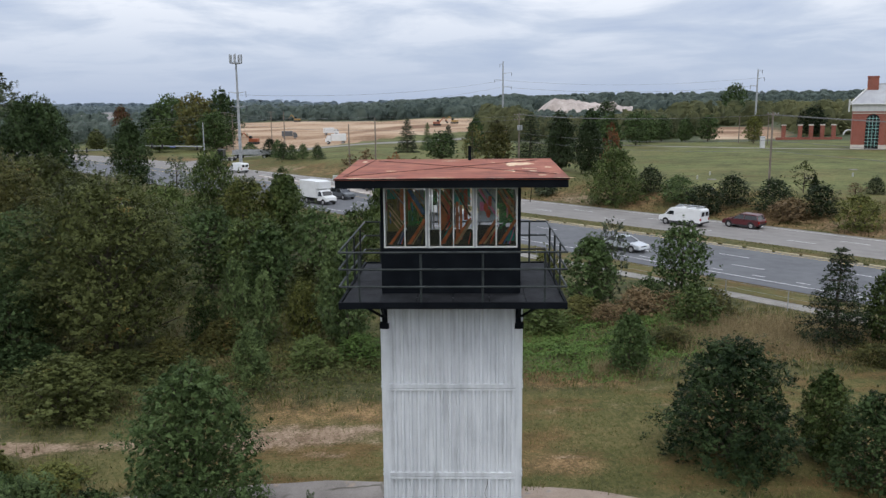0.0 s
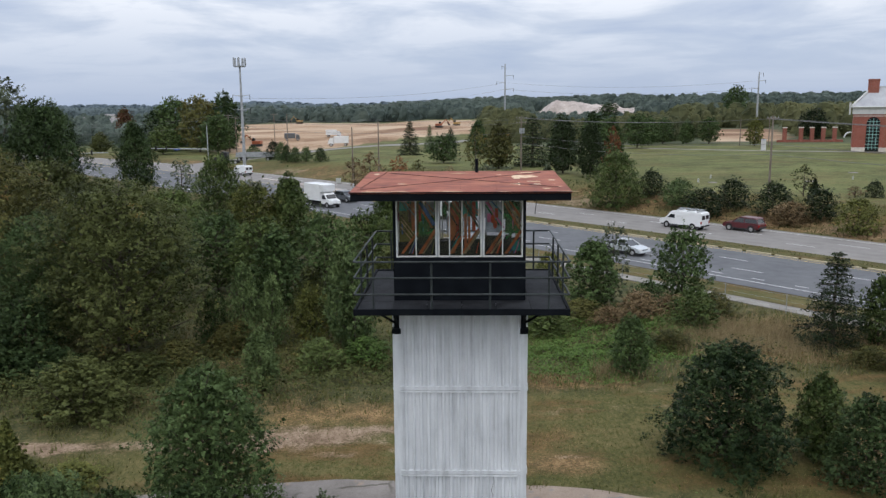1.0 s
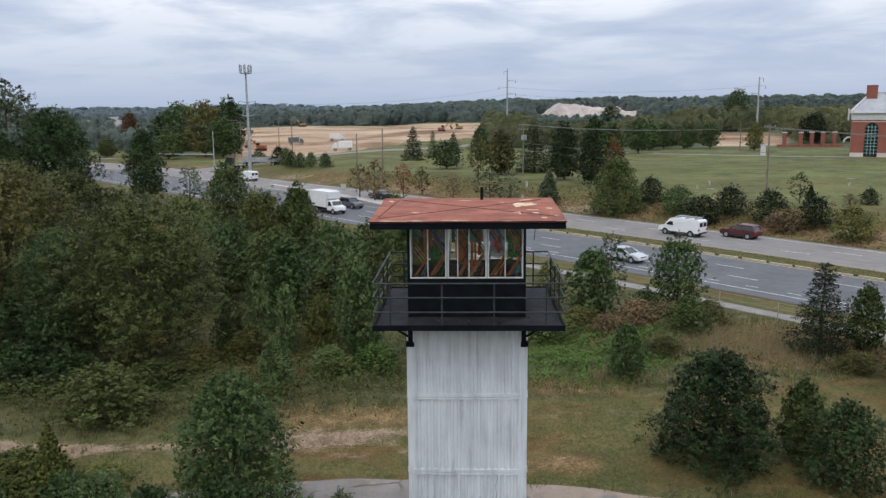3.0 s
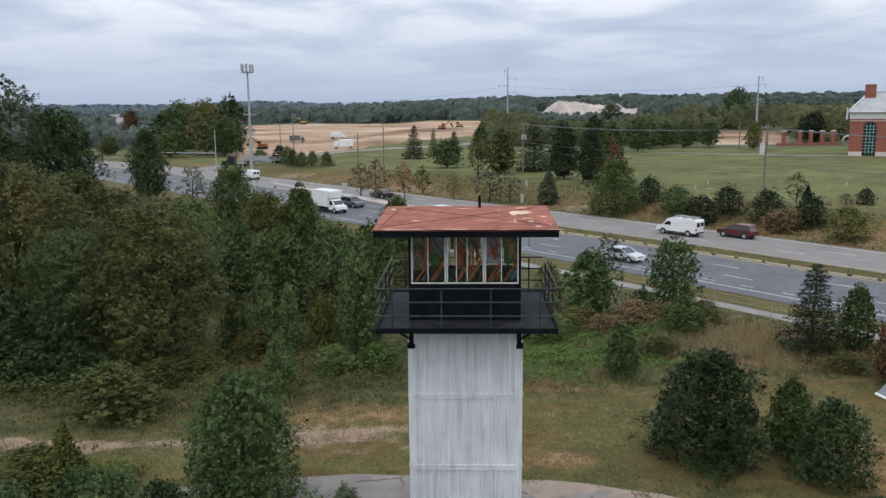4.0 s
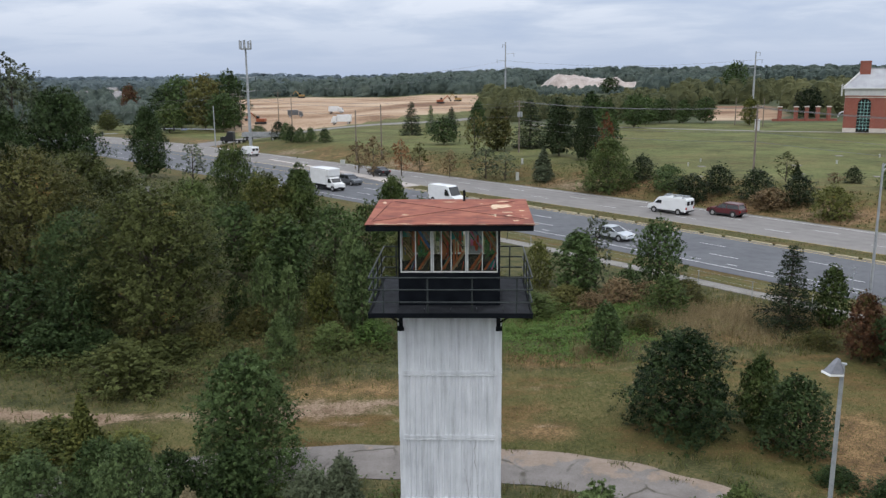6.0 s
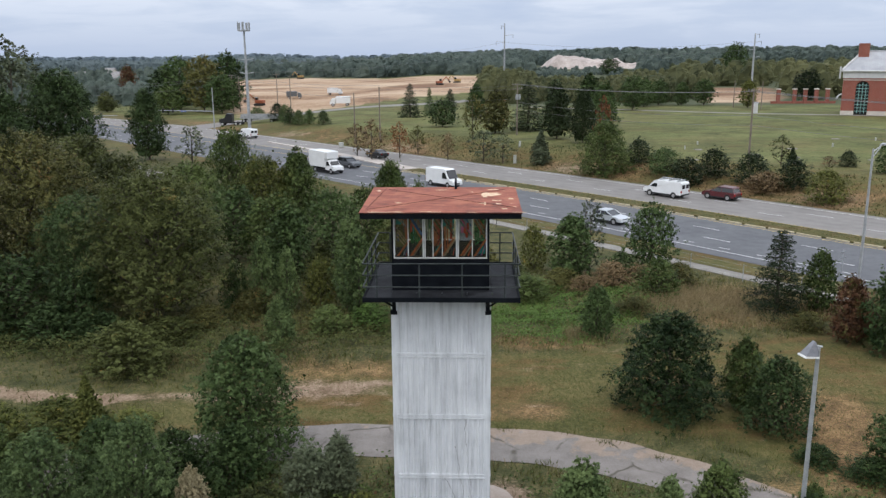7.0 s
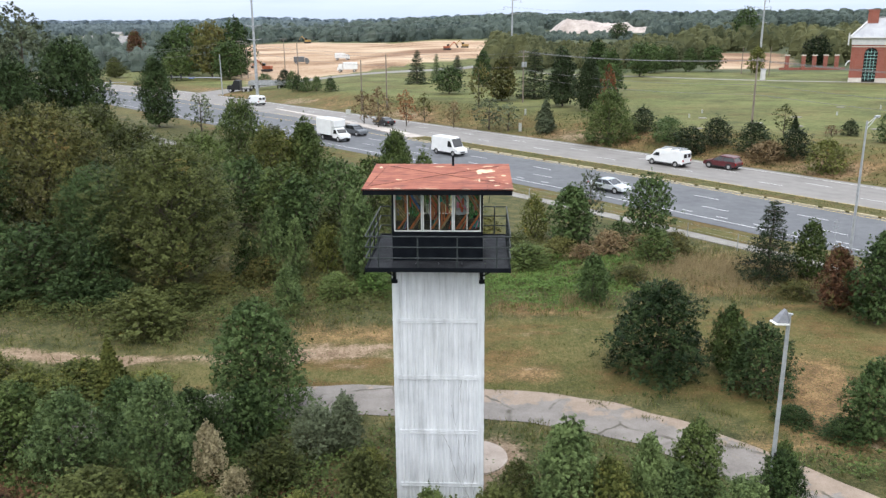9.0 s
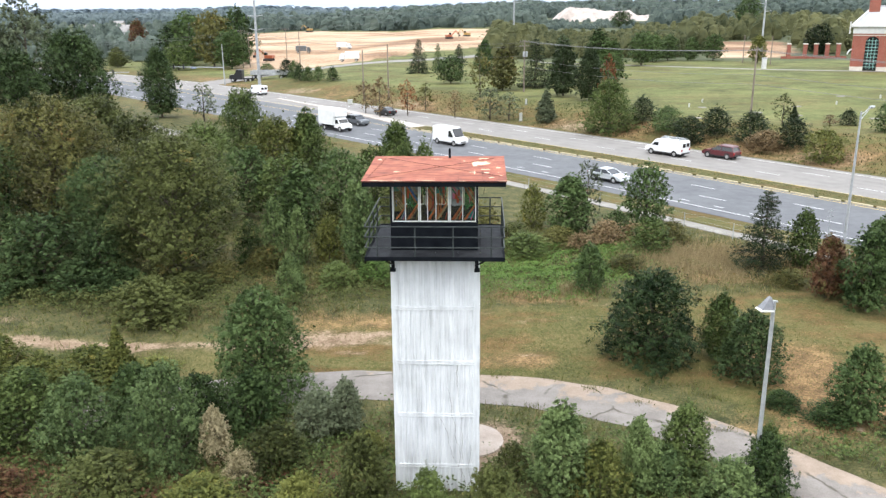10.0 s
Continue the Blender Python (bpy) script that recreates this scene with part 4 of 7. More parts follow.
for art, mix in zip((ART1, ART2, ART3), MIXES):
    # dark glass along the foot, then thin strips along the chevrons of each sash
    for u0, u1 in ((0.05, 0.50), (0.53, 0.95)):
        art.append((2.4, "dark", rect(u0, 0.04, u1, rg.uniform(0.26, 0.38))))
        for k in range(6):
            w, d = rg.uniform(0.014, 0.034), rg.uniform(0.0, 0.30)
            art.append((rg.uniform(0.3, 2.8), rg.choice(mix), band(u0 + 0.03 + d * 0.5, 0.97, min(u1 - 0.02, u0 + 0.38 + d * 0.3), 0.50 + d, w)))
            if k % 2:
                art.append((rg.uniform(0.3, 2.3), rg.choice(mix), band(min(u1 - 0.03, u0 + 0.06 + d), 0.05, u1 - 0.02, 0.50 - d * 0.9, w)))
            else:
                u = rg.uniform(u0 + 0.05, u1 - 0.05)
                v = rg.uniform(0.35, 0.65)
                art.append((rg.uniform(1.3, 2.8), rg.choice(mix), rect(u - w / 2, v, u + w / 2, min(0.97, v + rg.uniform(0.2, 0.5)))))
for c in ((0.24, 0.66), (0.30, 0.56)):
    ART3.append((0, "red", [(c[0] + 0.055 * math.cos(a), c[1] + 0.075 * math.sin(a)) for a in np.linspace(0, math.tau, 13)[:-1]]))
FRONT = ((-0.965, 0.045, (0.49,), ART1), (0.085, 1.165, (0.26, 0.55), ART2), (1.205, 2.185, (0.49,), ART3))
for x0, x1, mul, art in FRONT:
    window_unit(x0, x1, CY0 + 0.01, mul, art)
    window_unit(x0, x1, CY1 - 0.01, (0.5,), [a for a in art if a[0] in (1, 3)][:5], -1)
for x, flip in ((CX0 + 0.01, 1), (CX1 - 0.01, -1)):
    for y0, y1, art in ((CY0 + 0.08, 20.99, ART3), (21.01, CY1 - 0.08, ART1)):
        window_unit(y0, y1, x, (0.5,), [a for a in art if a[0] in (1, 2)][:6], flip, "y")
for x in (0.065, 1.185):
    tpart("window_post", boxm(x - 0.02, CY0, SILL, x + 0.02, CY0 + 0.06, HEAD), STEEL)

# roof: thick slab with black fascia, red sheets with standing seams, vent pipe, stay cables
RX0, RX1, RY0, RY1 = -1.99, 3.28, 18.95, 23.35


def roof_z(y):
    return 13.19 + (y - RY0) / (RY1 - RY0) * 0.14


bm = bmesh.new()
prism(bm, [(RY0, 12.99), (RY1, 13.02), (RY1, roof_z(RY1)), (RY0, roof_z(RY0))], "x", RX0, RX1)
tpart("roof_slab", bm, BLACK, label="thick black fascia and soffit")
sheets = np.linspace(RX0 - 0.03, RX1 + 0.03, 7)
for i, (a, b) in enumerate(zip(sheets, sheets[1:])):
    bm = bmesh.new()
    prism(bm, [(RY0 - 0.03, roof_z(RY0) - 0.02), (RY0 - 0.03, roof_z(RY0) + 0.012), (RY1 + 0.03, roof_z(RY1) + 0.012), (RY1 + 0.03, roof_z(RY1) - 0.02), (RY1, roof_z(RY1) + 0.001), (RY0, roof_z(RY0) + 0.001)], "x", a + 0.0015, b - 0.0015)
    sheet = tpart("roof_sheet", bm, ROOFRED)
PATCH = surface("pale_bare_patch", (0.42, 0.27, 0.16), (0.70, 0.56, 0.40), 5, 0.8, fine=20)
rp = random.Random(8)
for cx, cy, w, h in ((2.30, 22.0, 0.75, 0.7), (2.15, 21.6, 0.20, 0.35), (2.12, 20.4, 0.10, 0.5), (2.55, 20.9, 0.45, 0.12), (2.45, 22.9, 0.4, 0.12), (-0.85, 20.5, 0.24, 0.14), (0.55, 22.8, 0.45, 0.12), (-1.75, 22.7, 0.16, 0.3), *[(rp.uniform(-1.9, 3.2), RY0 + rp.uniform(0.0, 0.16), rp.uniform(0.15, 0.8), 0.05) for _ in range(9)], *[(rp.uniform(1.6, 3.1), rp.uniform(19.2, 22.6), rp.uniform(0.05, 0.25), rp.uniform(0.05, 0.25)) for _ in range(6)]):
    bm = bmesh.new()
    ring = [(cx + math.cos(a) * w / 2 * rp.uniform(0.55, 1.25), cy + math.sin(a) * h / 2 * rp.uniform(0.55, 1.25)) for a in np.linspace(0, math.tau, 15)[:-1]]
    lo = [bm.verts.new((x, y, roof_z(y) + 0.010)) for x, y in ring]
    hi = [bm.verts.new((x, y, roof_z(y) + 0.017)) for x, y in ring]
    bm.faces.new(hi)
    for i in range(len(ring)):
        bm.faces.new((lo[i], lo[(i + 1) % len(ring)], hi[(i + 1) % len(ring)], hi[i]))
    tpart("bare_patch", bm, PATCH, label="pale patch where the red coat peeled")
for (x0, y0), (x1, y1) in (((-1.8, 19.4), (2.9, 22.9)), ((-1.4, 22.9), (3.1, 19.7)), ((-1.85, 19.3), (-1.5, 23.2))):
    tpart("stay_cable", tubem((x0, y0, roof_z(y0) + 0.022), (x1, y1, roof_z(y1) + 0.022), 0.006, seg=5), BLACK)
tpart("vent_pipe", tubem((1.08, 23.05, 13.3), (1.08, 23.05, 13.72), 0.045, seg=12), BLACK, label="black vent pipe on the roof")
tpart("roof_edge_trim", boxm(RX0 - 0.02, RY0 - 0.045, roof_z(RY0) - 0.005, RX1 + 0.02, RY0 - 0.032, roof_z(RY0) + 0.02), BLACK)
tpart("loose_cable", tube(tubem((2.42, 19.55, 13.0), (2.50, 19.52, 12.9), 0.009, seg=5), (2.50, 19.52, 12.9), (2.47, 19.52, 12.6), 0.009, seg=5), BLACK)


# ---- trees and shrubs ----
def leaf_points(c, nrm, size, rs, slim=0.6):
    """Pointed three-cornered leaves at centres c, facing nrm."""
    k = len(c)
    r = rs.normal(size=(k, 3))
    u = r - (r * nrm).sum(1)[:, None] * nrm
    u /= np.linalg.norm(u, axis=1)[:, None] + 1e-9
    v = np.cross(nrm, u)
    s = size[:, None]
    return np.stack([c - u * s * 0.8 - v * s * slim, c - u * s * 0.8 + v * s * slim, c + u * s * 1.1], 1).reshape(-1, 3)


def leaf_faces(k):
    return np.arange(k * 3, dtype=np.int32).reshape(-1, 3)


def leaf_quads(c, nrm, size, rs, slim=0.55):
    """Pointed leaves as folded quads at centres c, facing nrm."""
    k = len(c)
    r = rs.normal(size=(k, 3))
    u = r - (r * nrm).sum(1)[:, None] * nrm
    u /= np.linalg.norm(u, axis=1)[:, None] + 1e-9
    v = np.cross(nrm, u)
    s = size[:, None]
    fold = nrm * s * rs.uniform(-0.25, 0.25, (k, 1))
    quad = np.stack([c - u * s, c + v * s * slim + fold, c + u * s - fold, c - v * s * slim + fold], 1)
    return quad.reshape(-1, 3)


def quad_faces(k):
    return np.arange(k * 4, dtype=np.int32).reshape(-1, 4)


def unit(v):
    return v / (np.linalg.norm(v, axis=1)[:, None] + 1e-9)


PROFILE = {
    "broad": ([0.10, 0.2, 0.4, 0.6, 0.8, 0.93, 1.0], [0.55, 0.85, 1.0, 0.97, 0.78, 0.45, 0.15]),
    "oval": ([0.06, 0.15, 0.3, 0.5, 0.7, 0.88, 1.0], [0.55, 0.88, 1.0, 0.96, 0.76, 0.44, 0.12]),
    "bush": ([0.0, 0.15, 0.4, 0.7, 0.9, 1.0], [0.85, 1.0, 0.95, 0.72, 0.42, 0.18]),
    "dome": ([0.02, 0.10, 0.28, 0.42, 0.6, 0.8, 0.93, 1.0], [0.95, 1.02, 1.0, 0.93, 0.80, 0.58, 0.34, 0.10]),
    "cedar": ([0.05, 0.15, 0.35, 0.6, 0.85, 1.0], [0.7, 1.0, 0.85, 0.55, 0.22, 0.03]),
    "sparse": ([0.15, 0.3, 0.5, 0.7, 0.9, 1.0], [0.5, 0.85, 1.0, 0.85, 0.5, 0.2]),
}


def make_plant(kind, seed, leaf, count, height=1.0, radius=0.35):
    """Meshes of a plant of unit height: bole with limbs, and a crown of single leaves in clumps. leaf: half a leaf's length, as part of the height."""
    rs = np.random.RandomState(seed)
    bole = bmesh.new()
    cs, ns, inner = [], [], []
    wob = [Vector((rs.uniform(-0.012, 0.012), rs.uniform(-0.012, 0.012), 0)) for _ in range(5)]
    tr = 0.020 if kind != "bush" else 0.012
    pts = [Vector((0, 0, -0.04)), Vector((0, 0, 0.2)) + wob[1], Vector((0, 0, 0.45)) + wob[2], Vector((0, 0, 0.7)) + wob[3], Vector((0, 0, 0.93)) + wob[4]]
    for i, (a, b) in enumerate(zip(pts, pts[1:])):
        tube(bole, a, b, tr * (1 - 0.23 * i), tr * (1 - 0.23 * (i + 1)), 7)
    if kind == "conifer":
        tiers = 19
        for t in range(tiers):
            z = 0.06 + 0.92 * t / tiers
            reach = radius * (1 - z) ** 0.85 * rs.uniform(0.75, 1.15) + 0.015
            arms = rs.randint(6, 10)
            for a in range(arms):
                ang = math.tau * (a + rs.uniform(-0.35, 0.35)) / arms + t
                rr = reach * rs.uniform(0.7, 1.15)
                d = np.array((math.cos(ang), math.sin(ang), 0))
                tip = np.array((0, 0, z)) + d * rr + np.array((0, 0, -0.22 * rr + 0.01))
                if t % 2 == 0:
                    tube(bole, (0, 0, z), tip * 0.9 + np.array((0, 0, z)) * 0.1, 0.004, 0.0015, 4)
                m = max(4, int(count * rr / (tiers * 8 * radius * 0.5)))
                f = rs.uniform(0.12, 1.0, m) ** 0.7
                side = np.array((-d[1], d[0], 0))
                p = np.array((0, 0, z)) + (tip - np.array((0, 0, z))) * f[:, None] + side * (rs.normal(size=(m, 1)) * rr * 0.16) + np.array((0, 0, 1)) * (rs.normal(size=(m, 1)) * 0.010 - 0.006)
                cs.append(p)
                ns.append(unit(np.array((0, 0, 0.8)) + d * 0.3 + rs.normal(size=(m, 3)) * 0.55))
    else:
        zz, rr = PROFILE[kind]
        lo = zz[0] if kind != "bush" else 0.03
        up = np.array((0, 0, 1.0))
        if count < 500:
            # a far tree: leaf clumps on a few round boughs
            for i in range(22):
                z = lo + (0.90 - lo) * ((i + rs.uniform(0.1, 0.9)) / 22)
                env = np.interp(z, zz, rr) * radius
                lr = 0.38 * env * rs.uniform(0.75, 1.25) + 0.025
                q = max(0.0, env * rs.uniform(0.88, 1.12) - lr)
                ang = i * 2.399 + rs.uniform(-0.5, 0.5)
                m = max(2, count // 22)
                g = unit(rs.normal(size=(m, 3)) + up * 0.45)
                cs.append(np.array((math.cos(ang) * q, math.sin(ang) * q, z)) + g * lr * rs.uniform(0.8, 1.08, (m, 1)))
                ns.append(unit(g * 0.6 + up * 0.7 + rs.normal(size=(m, 3)) * 0.16))
        else:
            # boughs: shelves of leaves, domed on top and hollow below, that step in and out of the outline
            k, wide, tilt, depth = {"broad": (120, 0.28, 0.60, 0.42), "oval": (84, 0.29, 0.95, 0.50), "dome": (96, 0.28, 0.65, 0.40), "bush": (60, 0.32, 0.65, 0.45),
                                    "cedar": (90, 0.24, 1.5, 0.70), "sparse": (44, 0.24, 0.6, 0.60)}[kind]
            if count < 7000:
                k, wide = int(k * 0.6), wide * 1.2
            shoots = {"oval": 0.09, "sparse": 0.2, "cedar": 0.16, "bush": 0.08}.get(kind, 0.05)
            ph = rs.uniform(0, math.tau, 6)
            boughs = []
            for i in range(k):
                z = lo + (0.98 - lo) * ((i + rs.uniform(0.0, 1.0)) / k) ** 0.92
                ang = i * 2.399 + rs.uniform(-0.6, 0.6)
                env = np.interp(z, zz, rr) * radius
                env *= 1 + 0.09 * math.sin(2 * ang + 6 * z + ph[0]) + 0.07 * math.sin(3 * ang - 9 * z + ph[1]) + 0.05 * math.sin(5 * ang + 15 * z + ph[2])
                a = wide * radius * rs.uniform(0.65, 1.3) * (0.45 + 0.55 * env / radius)
                q = max(0.0, env * (1.04 - 0.48 * rs.beta(1, 2.3)) - 0.62 * a)
                boughs.append((ang, q, z, a))
            share = np.array([b[3] ** 2 for b in boughs])
            share /= share.sum()
            for (ang, q, z, a), sh in zip(boughs, share):
                d = np.array((math.cos(ang), math.sin(ang), 0))
                t = np.array((-d[1], d[0], 0))
                nrm = up + d * tilt * rs.uniform(0.6, 1.4) * (0.35 + 0.65 * q / radius) + rs.normal(size=3) * 0.18
                nrm /= np.linalg.norm(nrm)
                e1 = np.cross(t, nrm)
                m = max(4, int(count * 0.88 * sh))
                # sprigs of a dozen leaves, strewn over the shelf
                g = max(2, m // 13)
                phi = rs.uniform(0, math.tau, g)
                edge = 1 + 0.18 * np.sin(3 * phi + rs.uniform(0, 6)) + 0.12 * np.sin(7 * phi + rs.uniform(0, 6))
                rho = np.sqrt(rs.uniform(0, 1, g)) * edge
                lift = depth * (1.0 - rho ** 2) + rs.normal(0, 0.14, g) - 0.3 * rs.uniform(0, 1, g) ** 3
                far = rs.uniform(0, 1, g) < shoots
                lift[far] += rs.uniform(0.25, 0.8, int(far.sum()))
                rel = e1 * (np.cos(phi) * rho * 1.2)[:, None] + t * (np.sin(phi) * rho)[:, None] + nrm * lift[:, None]
                face = unit(nrm * 0.7 + up * 0.4 + rel * 0.45 + rs.normal(size=(g, 3)) * 0.38)
                grow = unit(rel + d * 0.6 + up * 0.5 + rs.normal(size=(g, 3)) * 0.4)
                w = rs.randint(0, g, m)
                along = rs.uniform(-1, 1, (m, 1))
                cs.append(np.array((d[0] * q, d[1] * q, z)) + (rel[w] + grow[w] * along * 0.17 + rs.normal(size=(m, 3)) * 0.065 * (1.2 - 0.7 * np.maximum(along, 0))) * a)
                ns.append(unit(face[w] + rs.normal(size=(m, 3)) * 0.30))
            if kind != "bush":
                for ang, q, z, a in boughs[::3]:
                    tip = Vector((math.cos(ang) * q, math.sin(ang) * q, z))
                    base = Vector((0, 0, max(0.06, z - q * 0.8 - 0.05)))
                    mid = base.lerp(tip, 0.5) + Vector((0, 0, -0.015))
                    tube(bole, base, mid, tr * 0.42, tr * 0.26, 5)
                    tube(bole, mid, tip, tr * 0.26, tr * 0.08, 5)
            # leaves deep inside the crown
            m = int(count * (0.18 if kind != "sparse" else 0.02))
            z = rs.uniform(lo, 0.92, m)
            q = np.interp(z, zz, rr) * radius * 0.78 * np.sqrt(rs.uniform(0, 1, m))
            ang = rs.uniform(0, math.tau, m)
            inner.append((sum(len(c) for c in cs), m))
            cs.append(np.stack([np.cos(ang) * q, np.sin(ang) * q, z], -1))
            ns.append(unit(rs.normal(size=(m, 3))))
        if kind == "bush":
            for a in range(7):
                ang = a * math.tau / 7
                tube(bole, (0, 0, -0.03), (math.cos(ang) * radius * 0.6, math.sin(ang) * radius * 0.6, 0.6), 0.012, 0.004, 5)
    c, nn = np.concatenate(cs), np.concatenate(ns)
    c[:, 2] = np.maximum(c[:, 2], 0.01)
    size = leaf * rs.uniform(0.6, 1.35, len(c))
    for i, m in inner:
        size[i:i + m] *= 2.0
    crown = raw_mesh("crown", leaf_points(c, nn, size, rs, 0.62 if kind != "conifer" else 0.34), leaf_faces(len(c)), LEAF["green"], "mesh only")
    me = bpy.data.meshes.new("trunk")
    bole.to_mesh(me)
    bole.free()
    me.materials.append(BARK)
    return me, crown, radius


PLANTS = {}


def plant_mesh(kind, lod, variant):
    key = (kind, lod, variant)
    if key not in PLANTS:
        leaf, count = {"near": (0.0118, 14500), "big": (0.0096, 23000), "giant": (0.0092, 30000), "wide": (0.0066, 38000), "mid": (0.0138, 8600), "far": (0.0165, 6200)}[lod]
        if kind == "bush":
            leaf, count = leaf * 1.2, int(count * 0.72)
        if kind == "sparse":
            count = int(count * (0.60 if lod != "giant" else 0.75))
        radius = {"dome": 0.50, "broad": 0.46, "oval": 0.36, "bush": 0.55, "cedar": 0.26, "conifer": 0.30, "sparse": 0.36}[kind]
        PLANTS[key] = make_plant(kind, 100 + 7 * variant + 31 * len(PLANTS), leaf, count, radius=radius)
    return PLANTS[key]


WORDS = {"broad": ("tree", "spreading tree"), "oval": ("tree", "upright young tree"), "bush": ("shrub", "dense rounded shrub"), "dome": ("tree", "dense low-branched tree"), "cedar": ("cedar_tree", "narrow cedar tree"),
         "conifer": ("conifer_tree", "pointed conifer with drooping boughs"), "sparse": ("thin_tree", "thinly leaved tree")}
TINTS = {"pear": "soft mid-green", "fresh": "fresh green", "deep": "deep green", "dark": "dark green", "green": "green", "olive": "olive green", "turning": "brown-green turning", "yellow": "yellowing", "red": "red-brown", "orange": "orange autumn", "grey": "grey-green",
         "pale": "pale seeding", "brown": "dry brown", "conifer": "dark", "cedar": "brownish", "kudzu": "bright green"}
tree_count = 0


def tree(kind, x, y, h, r, tint, lod, where, group=""):
    global tree_count
    tree_count += 1
    trunk, crown, radius = plant_mesh(kind, lod, tree_count % (4 if lod == "near" else 3))
    name, word = WORDS[kind]
    e = thing(name, f"{TINTS[tint]} {word} {where}", "shrub" if kind == "bush" else "tree", group, (x, y, float(land(x, y)) - 0.03))
    e.rotation_euler = (0, 0, tree_count * 2.399)
    e.scale = (r / radius, r / radius, h)
    for nm, me, mat in (("trunk", trunk, BARK), ("crown", crown, LEAF[tint])):
        o = new(nm, me)
        o.parent = e
        o.material_slots[0].link = "OBJECT"
        o.material_slots[0].material = mat
    return e


NEAR = [
    ("dome", -8.6, 27.2, 6.3, 3.05, "dark", "beside the lane"), ("dome", 12.0, 33.5, 5.3, 3.2, "deep", "on the grass by the lane"), ("dome", 16.8, 30.9, 3.9, 2.05, "deep", "on the grass by the lane"),
    ("oval", 15.9, 33.4, 4.0, 1.3, "green", "behind a dark tree"), ("oval", 5.6, 19.2, 4.4, 1.5, "fresh", "below the lane"), ("bush", 7.2, 18.8, 2.9, 1.4, "yellow", "below the lane"),
    ("oval", 8.8, 19.6, 3.6, 0.9, "fresh", "below the lane"), ("oval", 11.0, 20.9, 3.5, 1.25, "green", "below the lane"), ("bush", 12.3, 18.8, 2.2, 1.5, "fresh", "below the lane"), ("bush", 10.0, 20.0, 2.0, 1.5, "fresh", "below the lane"), ("bush", 13.9, 19.5, 2.9, 1.3, "dark", "round the lamp post"), ("oval", 14.3, 20.6, 2.8, 0.9, "green", "round the lamp post"),
    ("bush", 2.9, 16.5, 3.2, 1.5, "olive", "at the tower's foot"), ("bush", 0.4, 16.8, 2.7, 1.2, "green", "at the tower's foot"), ("oval", -2.1, 17.2, 4.0, 1.2, "olive", "near the tower's foot"), ("bush", -4.4, 16.5, 2.6, 1.4, "yellow", "near the tower's foot"),
    ("dome", -11.4, 21.4, 4.9, 2.0, "pear", "below the lane"), ("dome", -15.5, 22.0, 4.0, 1.9, "pear", "below the lane"), ("dome", -10.9, 24.3, 3.0, 1.6, "dark", "beside the lane"), ("dome", -14.2, 24.8, 3.3, 1.7, "dark", "below the trail"), ("dome", -18.6, 23.2, 3.7, 2.2, "green", "below the trail"), ("bush", -22.5, 24.0, 3.4, 2.4, "olive", "below the trail"), ("cedar", -15.6, 26.6, 4.5, 1.2, "yellow", "below the trail"), ("bush", -19.6, 26.4, 2.9, 2.1, "yellow", "below the trail"), ("bush", -19.0, 30.0, 1.8, 2.2, "yellow", "below the trail"), ("bush", -23.5, 29.0, 2.8, 2.2, "yellow", "below the trail"), ("bush", -15.5, 30.6, 0.9, 1.5, "yellow", "below the trail"),
    ("oval", -9.2, 21.3, 2.9, 0.8, "pale", "below the lane"), ("bush", -7.7, 19.9, 1.6, 0.9, "pale", "below the lane"), ("bush", -8.3, 24.2, 3.2, 1.7, "dark", "under a taller tree"), ("bush", -5.2, 23.9, 2.4, 1.5, "grey", "beside the lane"), ("oval", -3.9, 24.2, 2.9, 0.95, "grey", "beside the lane"),
    ("bush", -6.5, 21.0, 2.2, 1.7, "olive", "below the lane"), ("bush", -13.0, 18.5, 2.2, 2.2, "olive", "below the lane"), ("bush", -17.5, 18.0, 1.7, 1.8, "red", "below the lane"), ("bush", -8.5, 17.0, 2.0, 2.0, "yellow", "below the lane"),
    ("bush", -20.5, 21.5, 3.4, 1.9, "green", "below the trail"), ("oval", 20.5, 26.2, 4.0, 1.5, "dark", "on dry grass"), ("bush", 17.4, 27.5, 0.9, 1.1, "dark", "beside the lane"), ("bush", 19.2, 26.0, 1.0, 1.3, "dark", "beside the lane"), ("bush", 22.3, 24.6, 1.2, 1.5, "dark", "beside the lane"), ("oval", -10.4, 41.9, 3.7, 1.1, "fresh", "in rough grass"), ("bush", -19.0, 38.8, 3.0, 3.0, "olive", "covered in vines above the trail"),
    ("bush", 3.8, 20.8, 1.6, 1.0, "olive", "beside the tower"), ("bush", -2.6, 22.4, 1.2, 0.9, "yellow", "beside the tower"),
]
